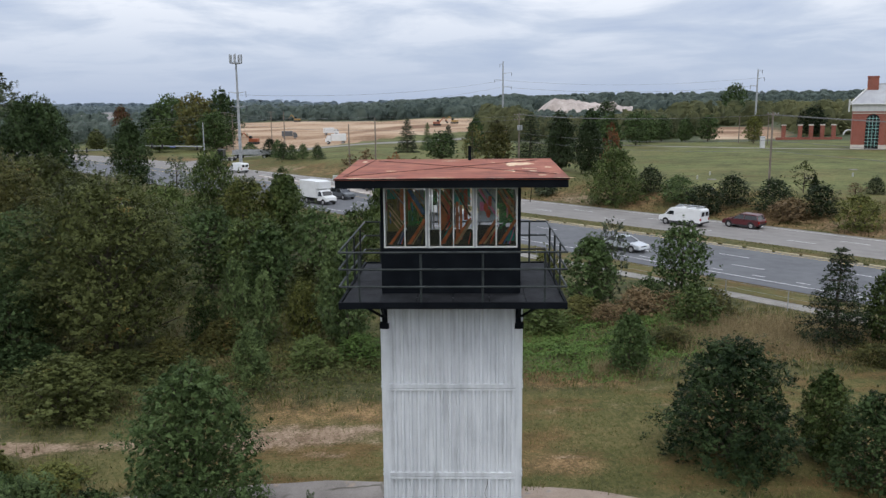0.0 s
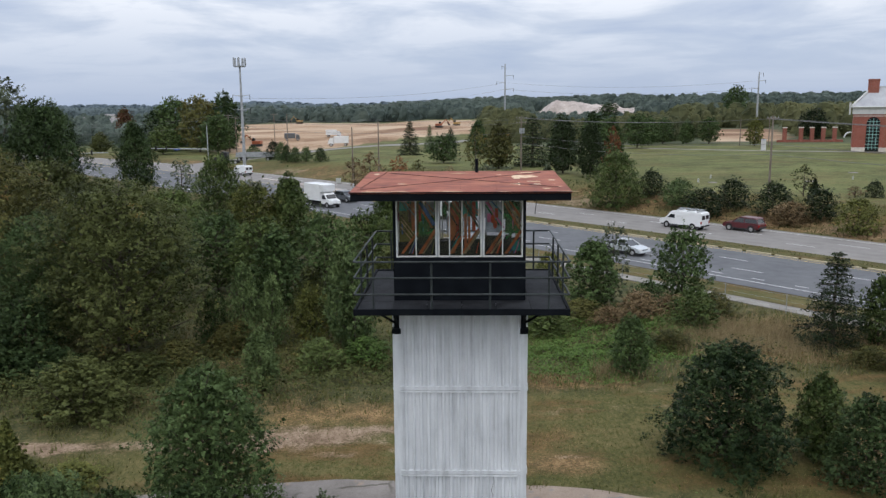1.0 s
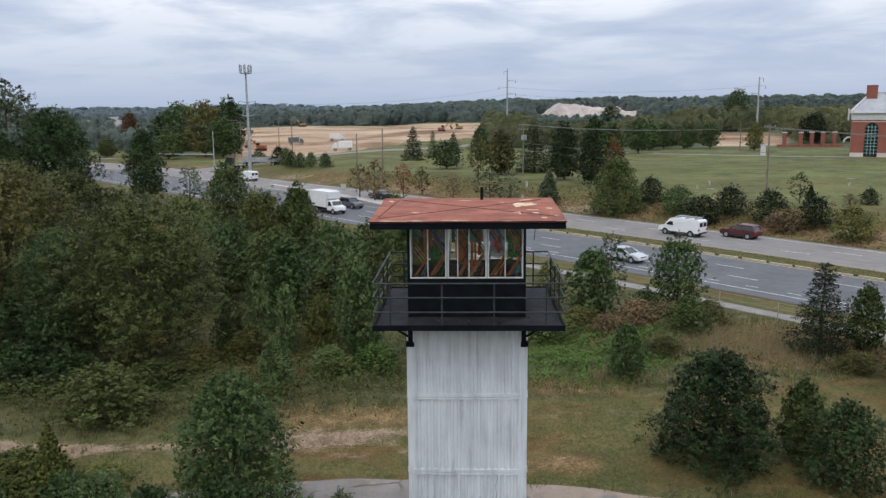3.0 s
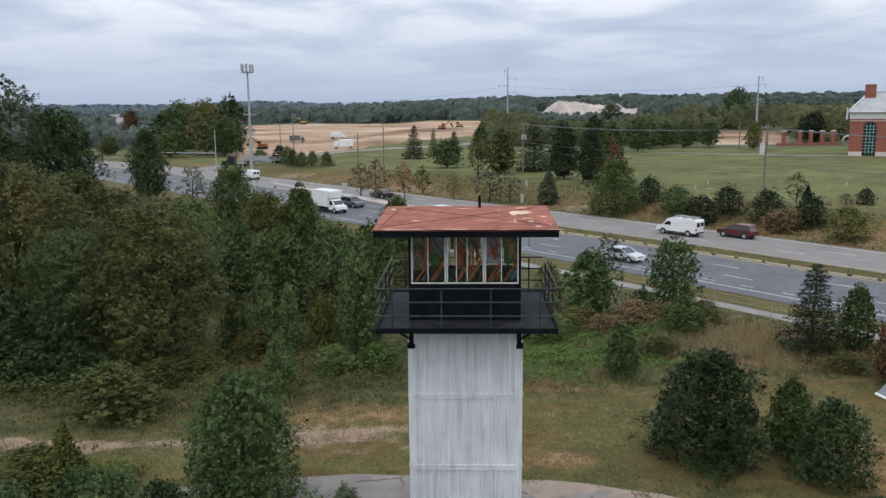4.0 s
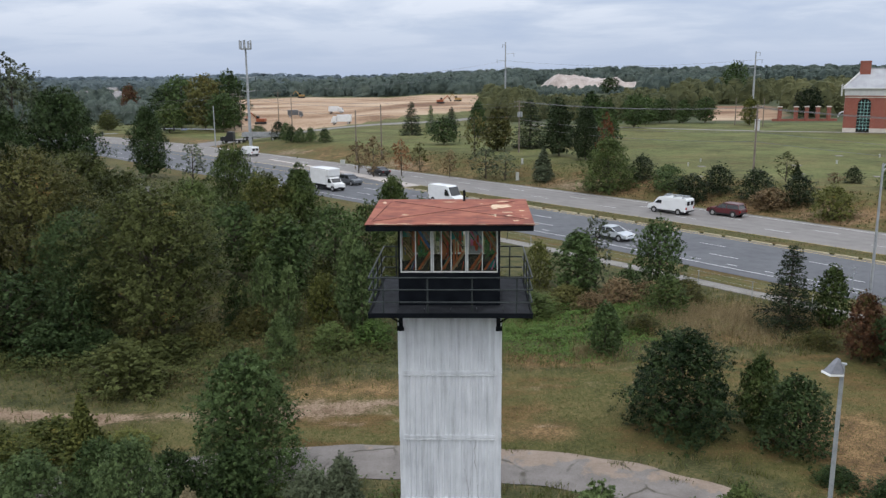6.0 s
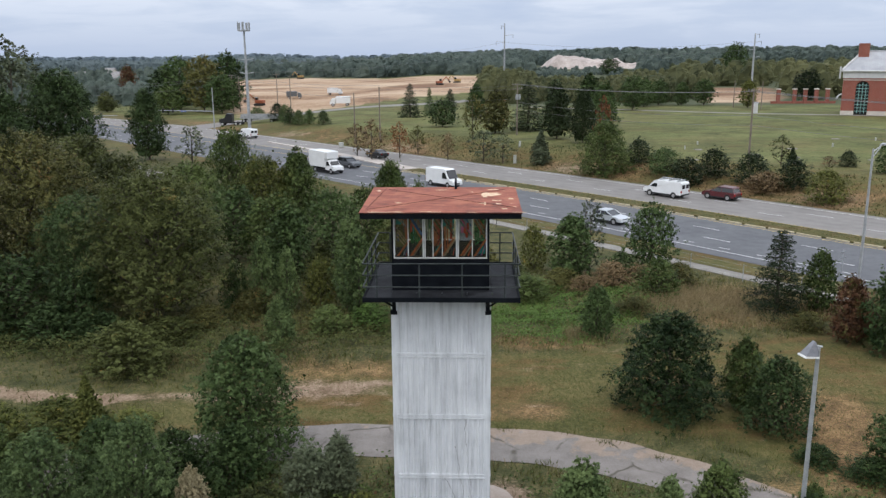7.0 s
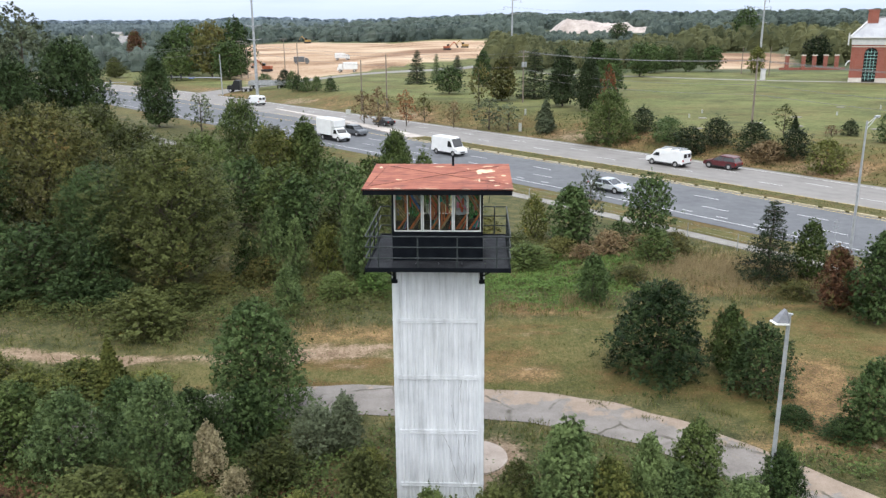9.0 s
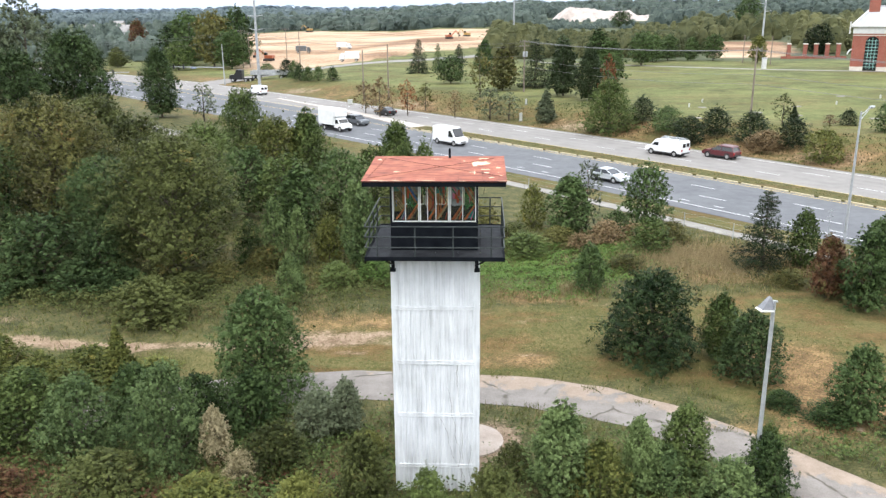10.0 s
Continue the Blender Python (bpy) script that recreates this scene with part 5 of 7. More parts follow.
MID = [
    ("broad", -20.6, 48.4, 11.0, 5.5, "olive", "at the edge of the wood"), ("broad", -27.0, 51.5, 8.6, 4.0, "deep", "at the edge of the wood"), ("broad", -34.2, 57.0, 12.6, 6.2, "turning", "at the edge of the wood"), ("broad", -38.5, 50.0, 11.5, 5.5, "dark", "at the edge of the wood"),
    ("broad", -29.5, 45.5, 5.4, 3.4, "deep", "at the edge of the wood"), ("bush", -7.9, 45.2, 2.0, 1.7, "green", "hung with vines"), ("bush", -5.2, 46.5, 1.6, 1.8, "kudzu", "hung with vines"), ("oval", -6.2, 48.4, 6.6, 1.7, "fresh", "behind the tower"),
    ("oval", -13.6, 50.4, 5.8, 1.3, "fresh", "in the thicket"), ("dome", -15.6, 50.6, 3.9, 1.3, "dark", "in the thicket"), ("oval", -11.8, 50.6, 5.0, 1.1, "fresh", "in the thicket"), ("bush", -9.6, 51.8, 3.8, 1.5, "yellow", "in the thicket"), ("oval", -7.2, 50.6, 6.9, 1.5, "fresh", "in the thicket"),
    ("bush", -14.6, 48.6, 1.6, 1.4, "turning", "in the thicket"), ("bush", -16.6, 46.6, 1.5, 1.6, "turning", "under a spreading tree"),
    ("dome", -24.8, 44.8, 4.8, 2.4, "deep", "at the edge of the wood"), ("bush", -22.6, 43.6, 2.2, 1.8, "deep", "at the edge of the wood"), ("oval", -9.8, 53.6, 4.6, 1.8, "olive", "in the thicket"), ("oval", 10.1, 60.0, 5.5, 2.4, "dark", "beside the highway"),
    ("sparse", 11.8, 61.5, 6.0, 1.7, "grey", "beside the highway"), ("broad", 16.8, 60.5, 6.3, 2.4, "dark", "beside the highway"), ("bush", 15.9, 53.5, 3.0, 2.1, "green", "on the bank"), ("oval", 10.0, 44.8, 3.7, 1.3, "dark", "on the bank"),
    ("bush", 7.1, 62.5, 4.0, 1.6, "yellow", "beside the highway"), ("conifer", 23.6, 50.0, 6.6, 2.7, "conifer", "on the bank"), ("oval", 26.7, 50.5, 4.8, 1.5, "green", "beside a conifer"), ("oval", 27.6, 41.5, 5.7, 2.0, "dark", "on the bank"),
    ("oval", 26.0, 44.0, 4.6, 1.5, "red", "on the bank"), ("bush", 28.0, 45.8, 2.6, 2.1, "red", "on the bank"), ("bush", 24.4, 46.6, 1.2, 1.5, "turning", "on the bank"), ("broad", -26.3, 88.0, 10.3, 3.2, "green", "in the thicket"), ("oval", -16.9, 80.0, 8.8, 2.8, "green", "in the thicket"), ("broad", -20.3, 79.0, 7.9, 3.4, "yellow", "in the thicket"),
    ("oval", -6.4, 74.0, 8.4, 2.5, "green", "beside the highway"), ("bush", -3.5, 74.0, 6.3, 1.9, "green", "beside the highway"), ("broad", -20.1, 66.0, 6.9, 3.4, "dark", "in the thicket"), ("broad", -23.5, 60.0, 7.6, 3.4, "deep", "in the thicket"),
    ("broad", -10.6, 64.0, 6.8, 3.0, "dark", "in the thicket"), ("broad", -15.8, 64.0, 6.4, 3.2, "green", "in the thicket"), ("broad", -8.0, 68.0, 6.5, 2.4, "green", "in the thicket"), ("broad", -4.5, 60.0, 5.2, 2.6, "olive", "in the thicket"), ("oval", -13.4, 59.0, 6.4, 2.4, "dark", "in the thicket"),
    ("broad", -32.0, 70.0, 9.0, 4.2, "olive", "in the thicket"), ("broad", -40.0, 78.0, 10.0, 5.0, "olive", "in the thicket"), ("broad", -27.0, 75.0, 8.0, 3.6, "green", "in the thicket"), ("broad", -48.0, 66.0, 12.0, 5.5, "turning", "in the thicket"),
    ("broad", -46.0, 92.0, 9.0, 4.5, "olive", "in the thicket"), ("bush", -14.0, 49.5, 2.2, 2.0, "turning", "in the thicket"), ("bush", -18.0, 43.8, 1.5, 2.2, "olive", "in rough grass"), ("bush", 2.5, 58.0, 3.2, 2.4, "turning", "on the bank"), ("bush", 13.4, 49.6, 1.2, 1.6, "turning", "on the bank"), ("bush", 12.8, 56.0, 2.2, 2.0, "brown", "on the bank"),
    ("bush", 18.5, 57.5, 2.0, 1.8, "turning", "on the bank"), ("bush", 8.8, 57.0, 1.6, 1.8, "turning", "on the bank"), ("bush", 15.6, 57.4, 1.7, 1.7, "brown", "on the bank"), ("bush", 10.6, 55.2, 1.4, 1.6, "brown", "on the bank"), ("bush", 5.2, 57.6, 1.8, 2.0, "olive", "on the bank"), ("bush", 13.9, 58.8, 2.4, 1.6, "dark", "beside the highway"), ("bush", 6.0, 54.5, 1.8, 2.4, "green", "on the bank"), ("bush", -26.0, 43.5, 2.6, 2.6, "deep", "above the trail"), ("bush", -31.5, 42.0, 2.6, 3.0, "deep", "above the trail"),
    ("broad", -43.0, 44.0, 9.0, 4.5, "deep", "at the edge of the wood"), ("bush", -36.5, 44.0, 4.0, 3.0, "deep", "at the edge of the wood"), ("oval", 30.5, 46.5, 5.2, 2.0, "dark", "on the bank"), ("oval", 31.5, 40.0, 4.8, 2.0, "dark", "on the bank"),
]
FAR = [
    ("broad", -64.5, 125.0, 16.6, 6.6, "deep", "beside the side street"), ("broad", -71.0, 118.0, 13.8, 5.8, "deep", "beside the side street"), ("sparse", -79.2, 138.0, 21.5, 7.4, "grey", "behind a dark tree"), ("sparse", -88.0, 136.0, 22.5, 7.0, "grey", "behind a dark tree"),
    ("oval", -56.4, 140.0, 12.8, 3.7, "deep", "on the lawn by the junction"), ("sparse", -46.9, 135.0, 6.8, 2.8, "grey", "beside the highway"), ("broad", -70.0, 95.0, 12.0, 6.0, "olive", "in the thicket"), ("broad", -58.0, 84.0, 11.0, 5.5, "turning", "in the thicket"),
    ("bush", 28.0, 122.6, 3.8, 2.7, "conifer", "above the highway bank"), ("bush", 30.5, 116.0, 3.8, 3.1, "dark", "above the highway bank"), ("bush", 32.0, 109.0, 4.0, 3.1, "conifer", "above the highway bank"), ("bush", 36.3, 111.0, 4.0, 2.9, "conifer", "above the highway bank"),
    ("bush", 40.0, 106.0, 4.2, 3.0, "conifer", "above the highway bank"), ("bush", 40.5, 101.5, 2.8, 3.2, "brown", "above the highway bank"), ("bush", 44.0, 101.5, 3.8, 2.9, "conifer", "above the highway bank"), ("bush", 45.4, 94.3, 4.2, 3.1, "yellow", "above the highway bank"),
    ("cedar", 49.0, 115.5, 2.4, 0.9, "conifer", "on the lawn"), ("bush", 55.2, 111.1, 2.3, 1.6, "conifer", "on the lawn"), ("bush", 57.5, 104.0, 4.4, 2.4, "dark", "on the lawn"), ("sparse", 52.6, 111.1, 1.6, 1.3, "red", "on the lawn"),
    ("dome", 22.2, 119.5, 8.4, 4.4, "green", "above the highway bank"), ("sparse", 23.4, 130.0, 9.6, 1.7, "orange", "behind a green tree"), ("conifer", -14.2, 212.0, 9.2, 3.4, "conifer", "on the lawn"), ("broad", -4.7, 181.4, 6.4, 4.1, "dark", "on the lawn"), ("conifer", -9.6, 221.7, 7.7, 2.3, "dark", "on the lawn"),
    ("conifer", -4.4, 244.2, 6.4, 2.8, "conifer", "on the lawn"), ("oval", 6.8, 164.9, 9.0, 3.7, "turning", "above the highway bank"), ("oval", 3.2, 201.7, 9.4, 2.7, "dark", "on the lawn"), ("sparse", -11.2, 142.2, 6.6, 2.1, "orange", "above the highway bank"),
    ("sparse", -16.0, 139.6, 7.5, 2.5, "brown", "above the highway bank"), ("sparse", -8.3, 148.9, 5.3, 1.9, "turning", "above the highway bank"), ("sparse", -2.4, 139.2, 5.0, 1.7, "brown", "above the highway bank"), ("sparse", 3.9, 136.4, 5.7, 3.0, "grey", "above the highway bank"),
    ("sparse", 7.2, 134.0, 5.0, 2.4, "grey", "above the highway bank"), ("sparse", 2.1, 153.7, 8.7, 2.3, "turning", "above the highway bank"), ("cedar", 13.3, 130.4, 5.7, 2.2, "grey", "above the highway bank"), ("conifer", 14.1, 170.9, 10.8, 5.0, "conifer", "on the lawn"),
    ("oval", 18.3, 153.1, 10.7, 3.4, "conifer", "on the lawn"), ("oval", 22.2, 144.9, 9.8, 2.8, "conifer", "on the lawn"), ("conifer", 21.0, 185.0, 11.0, 5.0, "dark", "on the lawn"), ("broad", 48.5, 236.0, 9.9, 4.8, "dark", "along the drive"), ("broad", 61.0, 259.0, 8.0, 4.2, "dark", "along the drive"), ("oval", 68.0, 258.0, 7.6, 2.9, "dark", "along the drive"), ("broad", 74.6, 257.0, 8.3, 4.2, "dark", "along the drive"),
    ("oval", 55.0, 252.0, 8.8, 4.0, "dark", "along the drive"), ("broad", 156.0, 490.0, 22.0, 9.0, "dark", "standing out of the far woods"), ("broad", 108.0, 640.0, 13.0, 9.0, "dark", "standing before the spoil heap"), ("oval", 36.0, 236.0, 10.5, 4.4, "dark", "along the drive"), ("broad", 117.0, 284.0, 10.4, 5.4, "conifer", "behind the brick pillars"), ("oval", 84.3, 244.4, 8.5, 2.9, "yellow", "along the drive"), ("sparse", 46.5, 113.0, 4.5, 1.6, "olive", "on the lawn"),
    ("bush", -50.6, 216.2, 5.0, 2.6, "conifer", "beside the highway"), ("bush", -46.8, 209.0, 4.6, 2.3, "dark", "beside the highway"), ("bush", -43.8, 201.7, 4.2, 2.0, "dark", "beside the highway"), ("bush", -41.0, 198.4, 3.8, 1.8, "dark", "beside the highway"), ("bush", -38.1, 196.7, 3.6, 1.8, "dark", "beside the highway"),
    ("bush", -34.0, 193.5, 3.4, 1.8, "dark", "beside the highway"), ("broad", -100.9, 285.0, 18.4, 8.5, "dark", "beyond the junction"), ("broad", -89.1, 275.0, 19.0, 8.0, "turning", "beyond the junction"), ("broad", -82.7, 282.0, 19.6, 7.2, "dark", "beyond the junction"), ("conifer", -83.5, 290.0, 21.0, 4.0, "dark", "beyond the junction"),
    ("broad", -80.4, 266.0, 13.0, 7.0, "dark", "beyond the junction"), ("oval", -123.3, 275.7, 7.0, 4.2, "olive", "beyond the junction"), ("oval", -164.2, 394.7, 15.0, 5.0, "red", "far beyond the junction"), ("broad", -108.0, 292.0, 15.0, 8.5, "dark", "beyond the junction"), ("broad", -97.0, 262.0, 9.0, 6.0, "green", "beyond the junction"),
    ("sparse", -19.5, 146.0, 6.0, 2.2, "brown", "above the highway bank"), ("oval", 31.0, 178.0, 10.0, 4.0, "dark", "on the lawn"), ("bush", -60.0, 232.0, 3.6, 3.0, "dark", "beside the highway"),
]
for rows, lod in ((NEAR, "near"), (MID, "mid"), (FAR, "far")):
    for kind, x, y, h, r, tint, where in rows:
        tree(kind, x, y, h, r, tint, "mid" if kind == "bush" and y < 125 and lod == "far" else "big" if kind == "dome" and lod == "near" and h > 4.5 else "wide" if kind == "broad" and h > 8.2 and y < 70 else "giant" if h > 13.5 and y < 150 else "big" if lod != "near" and h > 7.2 and y < 150 and (kind != "sparse" or h > 12) else lod, where)


# ---- far woods, one object of many small crowns ----
def crown_heart(kind, radius, rs, seg=6):
    """The dense, lumpy inside of a far crown as loose triangles."""
    zz, rr = PROFILE["cedar" if kind == "conifer" else kind]
    zs = np.array((0.08, 0.30, 0.55, 0.78, 0.93))
    ang = np.arange(seg) * math.tau / seg
    q = np.interp(zs, zz, rr)[:, None] * radius * rs.uniform(0.55, 0.86, (5, seg))
    ring = np.stack([q * np.cos(ang), q * np.sin(ang), np.broadcast_to(zs[:, None], q.shape) + rs.uniform(-0.04, 0.04, q.shape)], -1)
    out = []
    for r in range(4):
        for i in range(seg):
            j = (i + 1) % seg
            out += [ring[r, i], ring[r, j], ring[r + 1, j], ring[r, i], ring[r + 1, j], ring[r + 1, i]]
    for i in range(seg):
        out += [ring[4, i], ring[4, (i + 1) % seg], np.array((0, 0, 0.98))]
    return np.array(out, np.float32)


def wood(name, pts, heights, tint, label, leaf=0.05, count=200, seed=1, broad=1.0):
    """Crowns of single leaf clumps, joined; a few kinds of tree in turn."""
    rs = np.random.RandomState(seed)
    k = len(pts)
    protos = []
    for v, kind in enumerate(("dome", "oval", "dome", "conifer", "bush")):
        me = make_plant(kind, 300 + seed * 11 + v, leaf, count, radius={"bush": 0.45, "dome": 0.45, "oval": 0.34, "conifer": 0.22}[kind])[1]
        co = np.empty(len(me.vertices) * 3, np.float32)
        me.vertices.foreach_get("co", co)
        protos.append(np.concatenate([co.reshape(-1, 3), crown_heart(kind, {"bush": 0.45, "dome": 0.45, "oval": 0.34, "conifer": 0.22}[kind], rs)]))
    which = rs.choice(5, k, p=(0.33, 0.15, 0.30, 0.02, 0.20))
    z = land(pts[:, 0], pts[:, 1])
    ang = rs.uniform(0, math.tau, k)
    wide = rs.uniform(0.95, 1.6, k) * broad
    out = []
    for i in range(k):
        p = protos[which[i]]
        ca, sa = math.cos(ang[i]), math.sin(ang[i])
        h = heights[i]
        out.append(np.stack([(p[:, 0] * ca - p[:, 1] * sa) * h * wide[i] + pts[i, 0], (p[:, 0] * sa + p[:, 1] * ca) * h * wide[i] + pts[i, 1], (p[:, 2] * 1.06 - 0.06) * h + z[i]], -1))
    out = np.concatenate(out)
    ob = raw_mesh(name, out, leaf_faces(len(out) // 3), wood_leaves(tint))
    return tagged(ob, label, "woods", kind="stuff")


def wood_leaves(tint):
    (d, li), nm = tint
    m, n, l, b = material(nm, 0.8, 0.0, 0.15)
    geo = n.new("ShaderNodeNewGeometry").outputs["Random Per Island"]
    pos = noise_tex(n, l, 0.075, 3, 0.7)
    stand = noise_tex(n, l, 0.011, 4, 0.65)
    f = fmath(n, l, "ADD", fmath(n, l, "MULTIPLY", geo, 0.10), fmath(n, l, "ADD", fmath(n, l, "MULTIPLY", pos, 0.50), fmath(n, l, "MULTIPLY", stand, 0.40)))
    col = ramp(n, l, f, [(0.36, tuple(c * 0.7 for c in d)), (0.50, tuple(0.5 * (p + q) for p, q in zip(d, li))), (0.64, li)])
    l.new(col, b.inputs["Base Color"])
    tr = n.new("ShaderNodeBsdfTranslucent")
    l.new(col, tr.inputs[0])
    mx = n.new("ShaderNodeMixShader")
    mx.inputs[0].default_value = 0.4
    l.new(b.outputs[0], mx.inputs[1])
    l.new(tr.outputs[0], mx.inputs[2])
    l.new(mx.outputs[0], n["Material Output"].inputs[0])
    return m


rs = np.random.RandomState(77)


def scatter(k, a0, a1, y0, y1, keep=None):
    """Points by bearing (x over y) and distance, thinner far away."""
    y = 1 / rs.uniform(1 / y1, 1 / y0, k)
    a = rs.uniform(a0, a1, k)
    p = np.stack([a * y, y], -1)
    return p[keep(p)] if keep is not None else p


def off_sand(p):
    return ~inside(p[:, 0], p[:, 1], [(60, 262), (86, 300), (108, 395), (146, 405), (124, 305), (104, 262)]) & ~inside(p[:, 0], p[:, 1], [(-64, 235), (-125, 420), (-200, 600), (-160, 735), (30, 660), (34, 400), (0, 300), (-29, 270)])


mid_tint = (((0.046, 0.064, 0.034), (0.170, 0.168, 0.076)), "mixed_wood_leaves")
# distance haze mixed into the far leaf colours, paler and bluer farther off
low_haze_tint = (((0.080, 0.112, 0.100), (0.150, 0.180, 0.148)), "hazed_low_land_leaves")
far_haze_tint = (((0.076, 0.108, 0.100), (0.140, 0.170, 0.140)), "hazed_far_wood_leaves")
blue_haze_tint = (((0.130, 0.172, 0.185), (0.175, 0.215, 0.215)), "hazed_low_hill_leaves")
horizon_haze_tint = (((0.150, 0.200, 0.240), (0.190, 0.235, 0.265)), "hazed_horizon_wood_leaves")


def bear(p):
    return p[:, 0] / p[:, 1]


p = scatter(380, 0.02, 0.30, 272, 470, off_sand)
a = bear(p)
h = rs.uniform(5.5, 9.0, len(p)) * np.interp(a, [0.02, 0.07, 0.085, 0.17, 0.19, 0.3], [1.35, 1.3, 0.62, 0.62, 1.0, 1.0])
wood("woods_behind_lawn", p, h, mid_tint, "mixed green woods behind the lawn", 0.036, 420, seed=2)
p = scatter(430, 0.24, 0.75, 290, 800, off_sand)
wood("woods_beyond_building", p, rs.uniform(7, 13, len(p)), mid_tint, "green woods beyond the brick building", 0.050, 210, seed=3)
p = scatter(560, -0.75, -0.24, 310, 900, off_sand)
wood("woods_beyond_junction", p, rs.uniform(5, 9.5, len(p)), low_haze_tint, "green woods in the low land beyond the junction", 0.055, 170, seed=4)
p = scatter(640, -0.26, 0.3, 690, 1100, lambda p: off_sand(p) & ~((bear(p) > 0.075) & (bear(p) < 0.20) & (p[:, 1] < 965)))
wood("woods_beyond_sand", p, rs.uniform(8, 14, len(p)), far_haze_tint, "green woods along the far edge of the sand lot", 0.050, 170, seed=5, broad=1.3)
p = scatter(130, 0.07, 0.21, 600, 850)
wood("low_woods", p, rs.uniform(3, 4.5, len(p)), far_haze_tint, "low green woods in front of the spoil heap", 0.05, 150, seed=9, broad=1.6)
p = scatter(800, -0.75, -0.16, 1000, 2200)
wood("low_hill_woods", p, rs.uniform(9, 13, len(p)), blue_haze_tint, "woods on far low hills, tinted blue-green with haze", 0.075, 90, seed=8, broad=1.6)
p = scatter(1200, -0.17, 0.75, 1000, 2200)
wood("hill_woods", p, rs.uniform(10, 15, len(p)), far_haze_tint, "distant wooded hills under a grey sky", 0.075, 90, seed=6, broad=1.5)
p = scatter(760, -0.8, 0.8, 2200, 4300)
wood("horizon_woods", p, rs.uniform(15, 21, len(p)), horizon_haze_tint, "wooded land along the horizon", 0.13, 44, seed=7, broad=2.2)


# ---- poles, lamps, wires ----
def hpart(name, bm, mat, parent, label=""):
    return part(name, bm, mat, parent, label)


def at_land(x, y):
    return (x, y, float(land(x, y)))


HOOD = surface("grey_lamp_hood", (0.13, 0.135, 0.15), (0.22, 0.225, 0.24), 4, 0.5)


def lot_lamp(x, y):
    e = thing("lamp_post", "square grey steel lamp post with a tilted box floodlight", "lamp", at=(x, y, 0))
    hpart("base", boxm(-0.22, -0.22, -0.05, 0.22, 0.22, 0.5, bevel=0.03), CONCRETE, e)
    bm = bmesh.new()
    tube(bm, (0, 0, 0.45), (0, 0, 8.25), 0.115, 0.085, 4)
    hpart("pole", bm, STEEL, e)
    hpart("hand_hole", boxm(-0.06, -0.135, 2.3, 0.06, -0.10, 2.5), PLASTIC, e)
    # floodlight: wedge hood, pale lens below, yoke
    bm = bmesh.new()
    prism(bm, [(-0.60, 7.97), (-0.11, 7.92), (-0.10, 8.08), (-0.17, 8.42), (-0.22, 8.45), (-0.30, 8.36)], "y", -0.20, 0.20)
    taper_x = [v for v in bm.verts if v.co.z > 8.3]
    for v in taper_x:
        v.co.y *= 0.35
    bmesh.ops.bevel(bm, geom=bm.edges[:], offset=0.012, segments=1, affect="EDGES")
    head = hpart("floodlight", bm, HOOD, e, "grey floodlight hood")
    bm = bmesh.new()
    prism(bm, [(-0.65, 7.91), (-0.62, 7.966), (-0.10, 7.916), (-0.11, 7.86)], "y", -0.23, 0.23)
    hpart("lens", bm, LAMPCLEAR, head, "pale glass lens")
    hpart("yoke", tubem((-0.14, 0, 8.2), (0.13, 0, 8.2), 0.045), STEEL, e)
    e.rotation_euler = (0, 0, 0.25)
    return e


lot_lamp(13.75, 20.2)


def street_lamp(x, y, h, ang):
    e = thing("street_lamp", "tall grey steel street lamp with a double arm", "lamp", "lamps along the highway", at_land(x, y))
    hpart("pole", tubem((0, 0, -0.1), (0, 0, h), 0.13, 0.07, 10), STEEL, e)
    bm = bmesh.new()
    for dz in (0.0, -0.45):
        tube(bm, (0, 0, h - 0.25 + dz), (2.4, 0, h + 0.15 - 0.1 * abs(dz)), 0.035, 0.03, 6)
    hpart("arm", bm, STEEL, e)
    bm = boxm(2.3, -0.16, h + 0.06, 3.05, 0.16, h + 0.22, bevel=0.05)
    hpart("lamp_head", bm, STEEL, e)
    hpart("lens", boxm(2.5, -0.12, h + 0.03, 2.95, 0.12, h + 0.058), LAMPCLEAR, e)
    e.rotation_euler = (0, 0, ang)
    return e


street_lamp(33.3, 58.6, 10.8, radians(50))


def signpost(x, y, ang, h=2.4):
    e = thing("signpost", "thin grey signpost with small side plates", "sign", at=at_land(x, y))
    hpart("post", tubem((0, 0, -0.1), (0, 0, h), 0.03), STEEL, e)
    for z in (h - 0.25, h - 0.75):
        hpart("plate", boxm(-0.45, -0.035, z, 0.45, -0.02, z + 0.12), STEEL, e)
    e.rotation_euler = (0, 0, ang)


signpost(32.3, 59.6, 0.6)


def utility_pole(x, y, h, arms=1, ang=0.0, gear=False, group="utility poles"):
    e = thing("utility_pole", "weathered wooden utility pole with crossarms and wires" if not gear else "wooden utility pole with crossarms and grey transformers", "pole", group, at_land(x, y))
    hpart("pole", tubem((0, 0, -0.1), (0, 0, h), 0.16, 0.11, 8), WOODPOLE, e)
    for i in range(arms):
        z = h - 0.35 - 0.9 * i
        hpart("crossarm", boxm(-1.25, -0.06, z - 0.06, 1.25, 0.06, z + 0.06), WOODPOLE, e)
        for u in (-1.1, -0.45, 0.45, 1.1):
            hpart("insulator", tubem((u, 0, z + 0.06), (u, 0, z + 0.24), 0.05, 0.03, 6), STEEL, e)
    if gear:
        for u in (-0.32, 0.32):
            hpart("transformer", tubem((u, -0.25, h - 3.3), (u, -0.25, h - 2.3), 0.24, seg=10), STEEL, e)
    e.rotation_euler = (0, 0, ang)
    return e


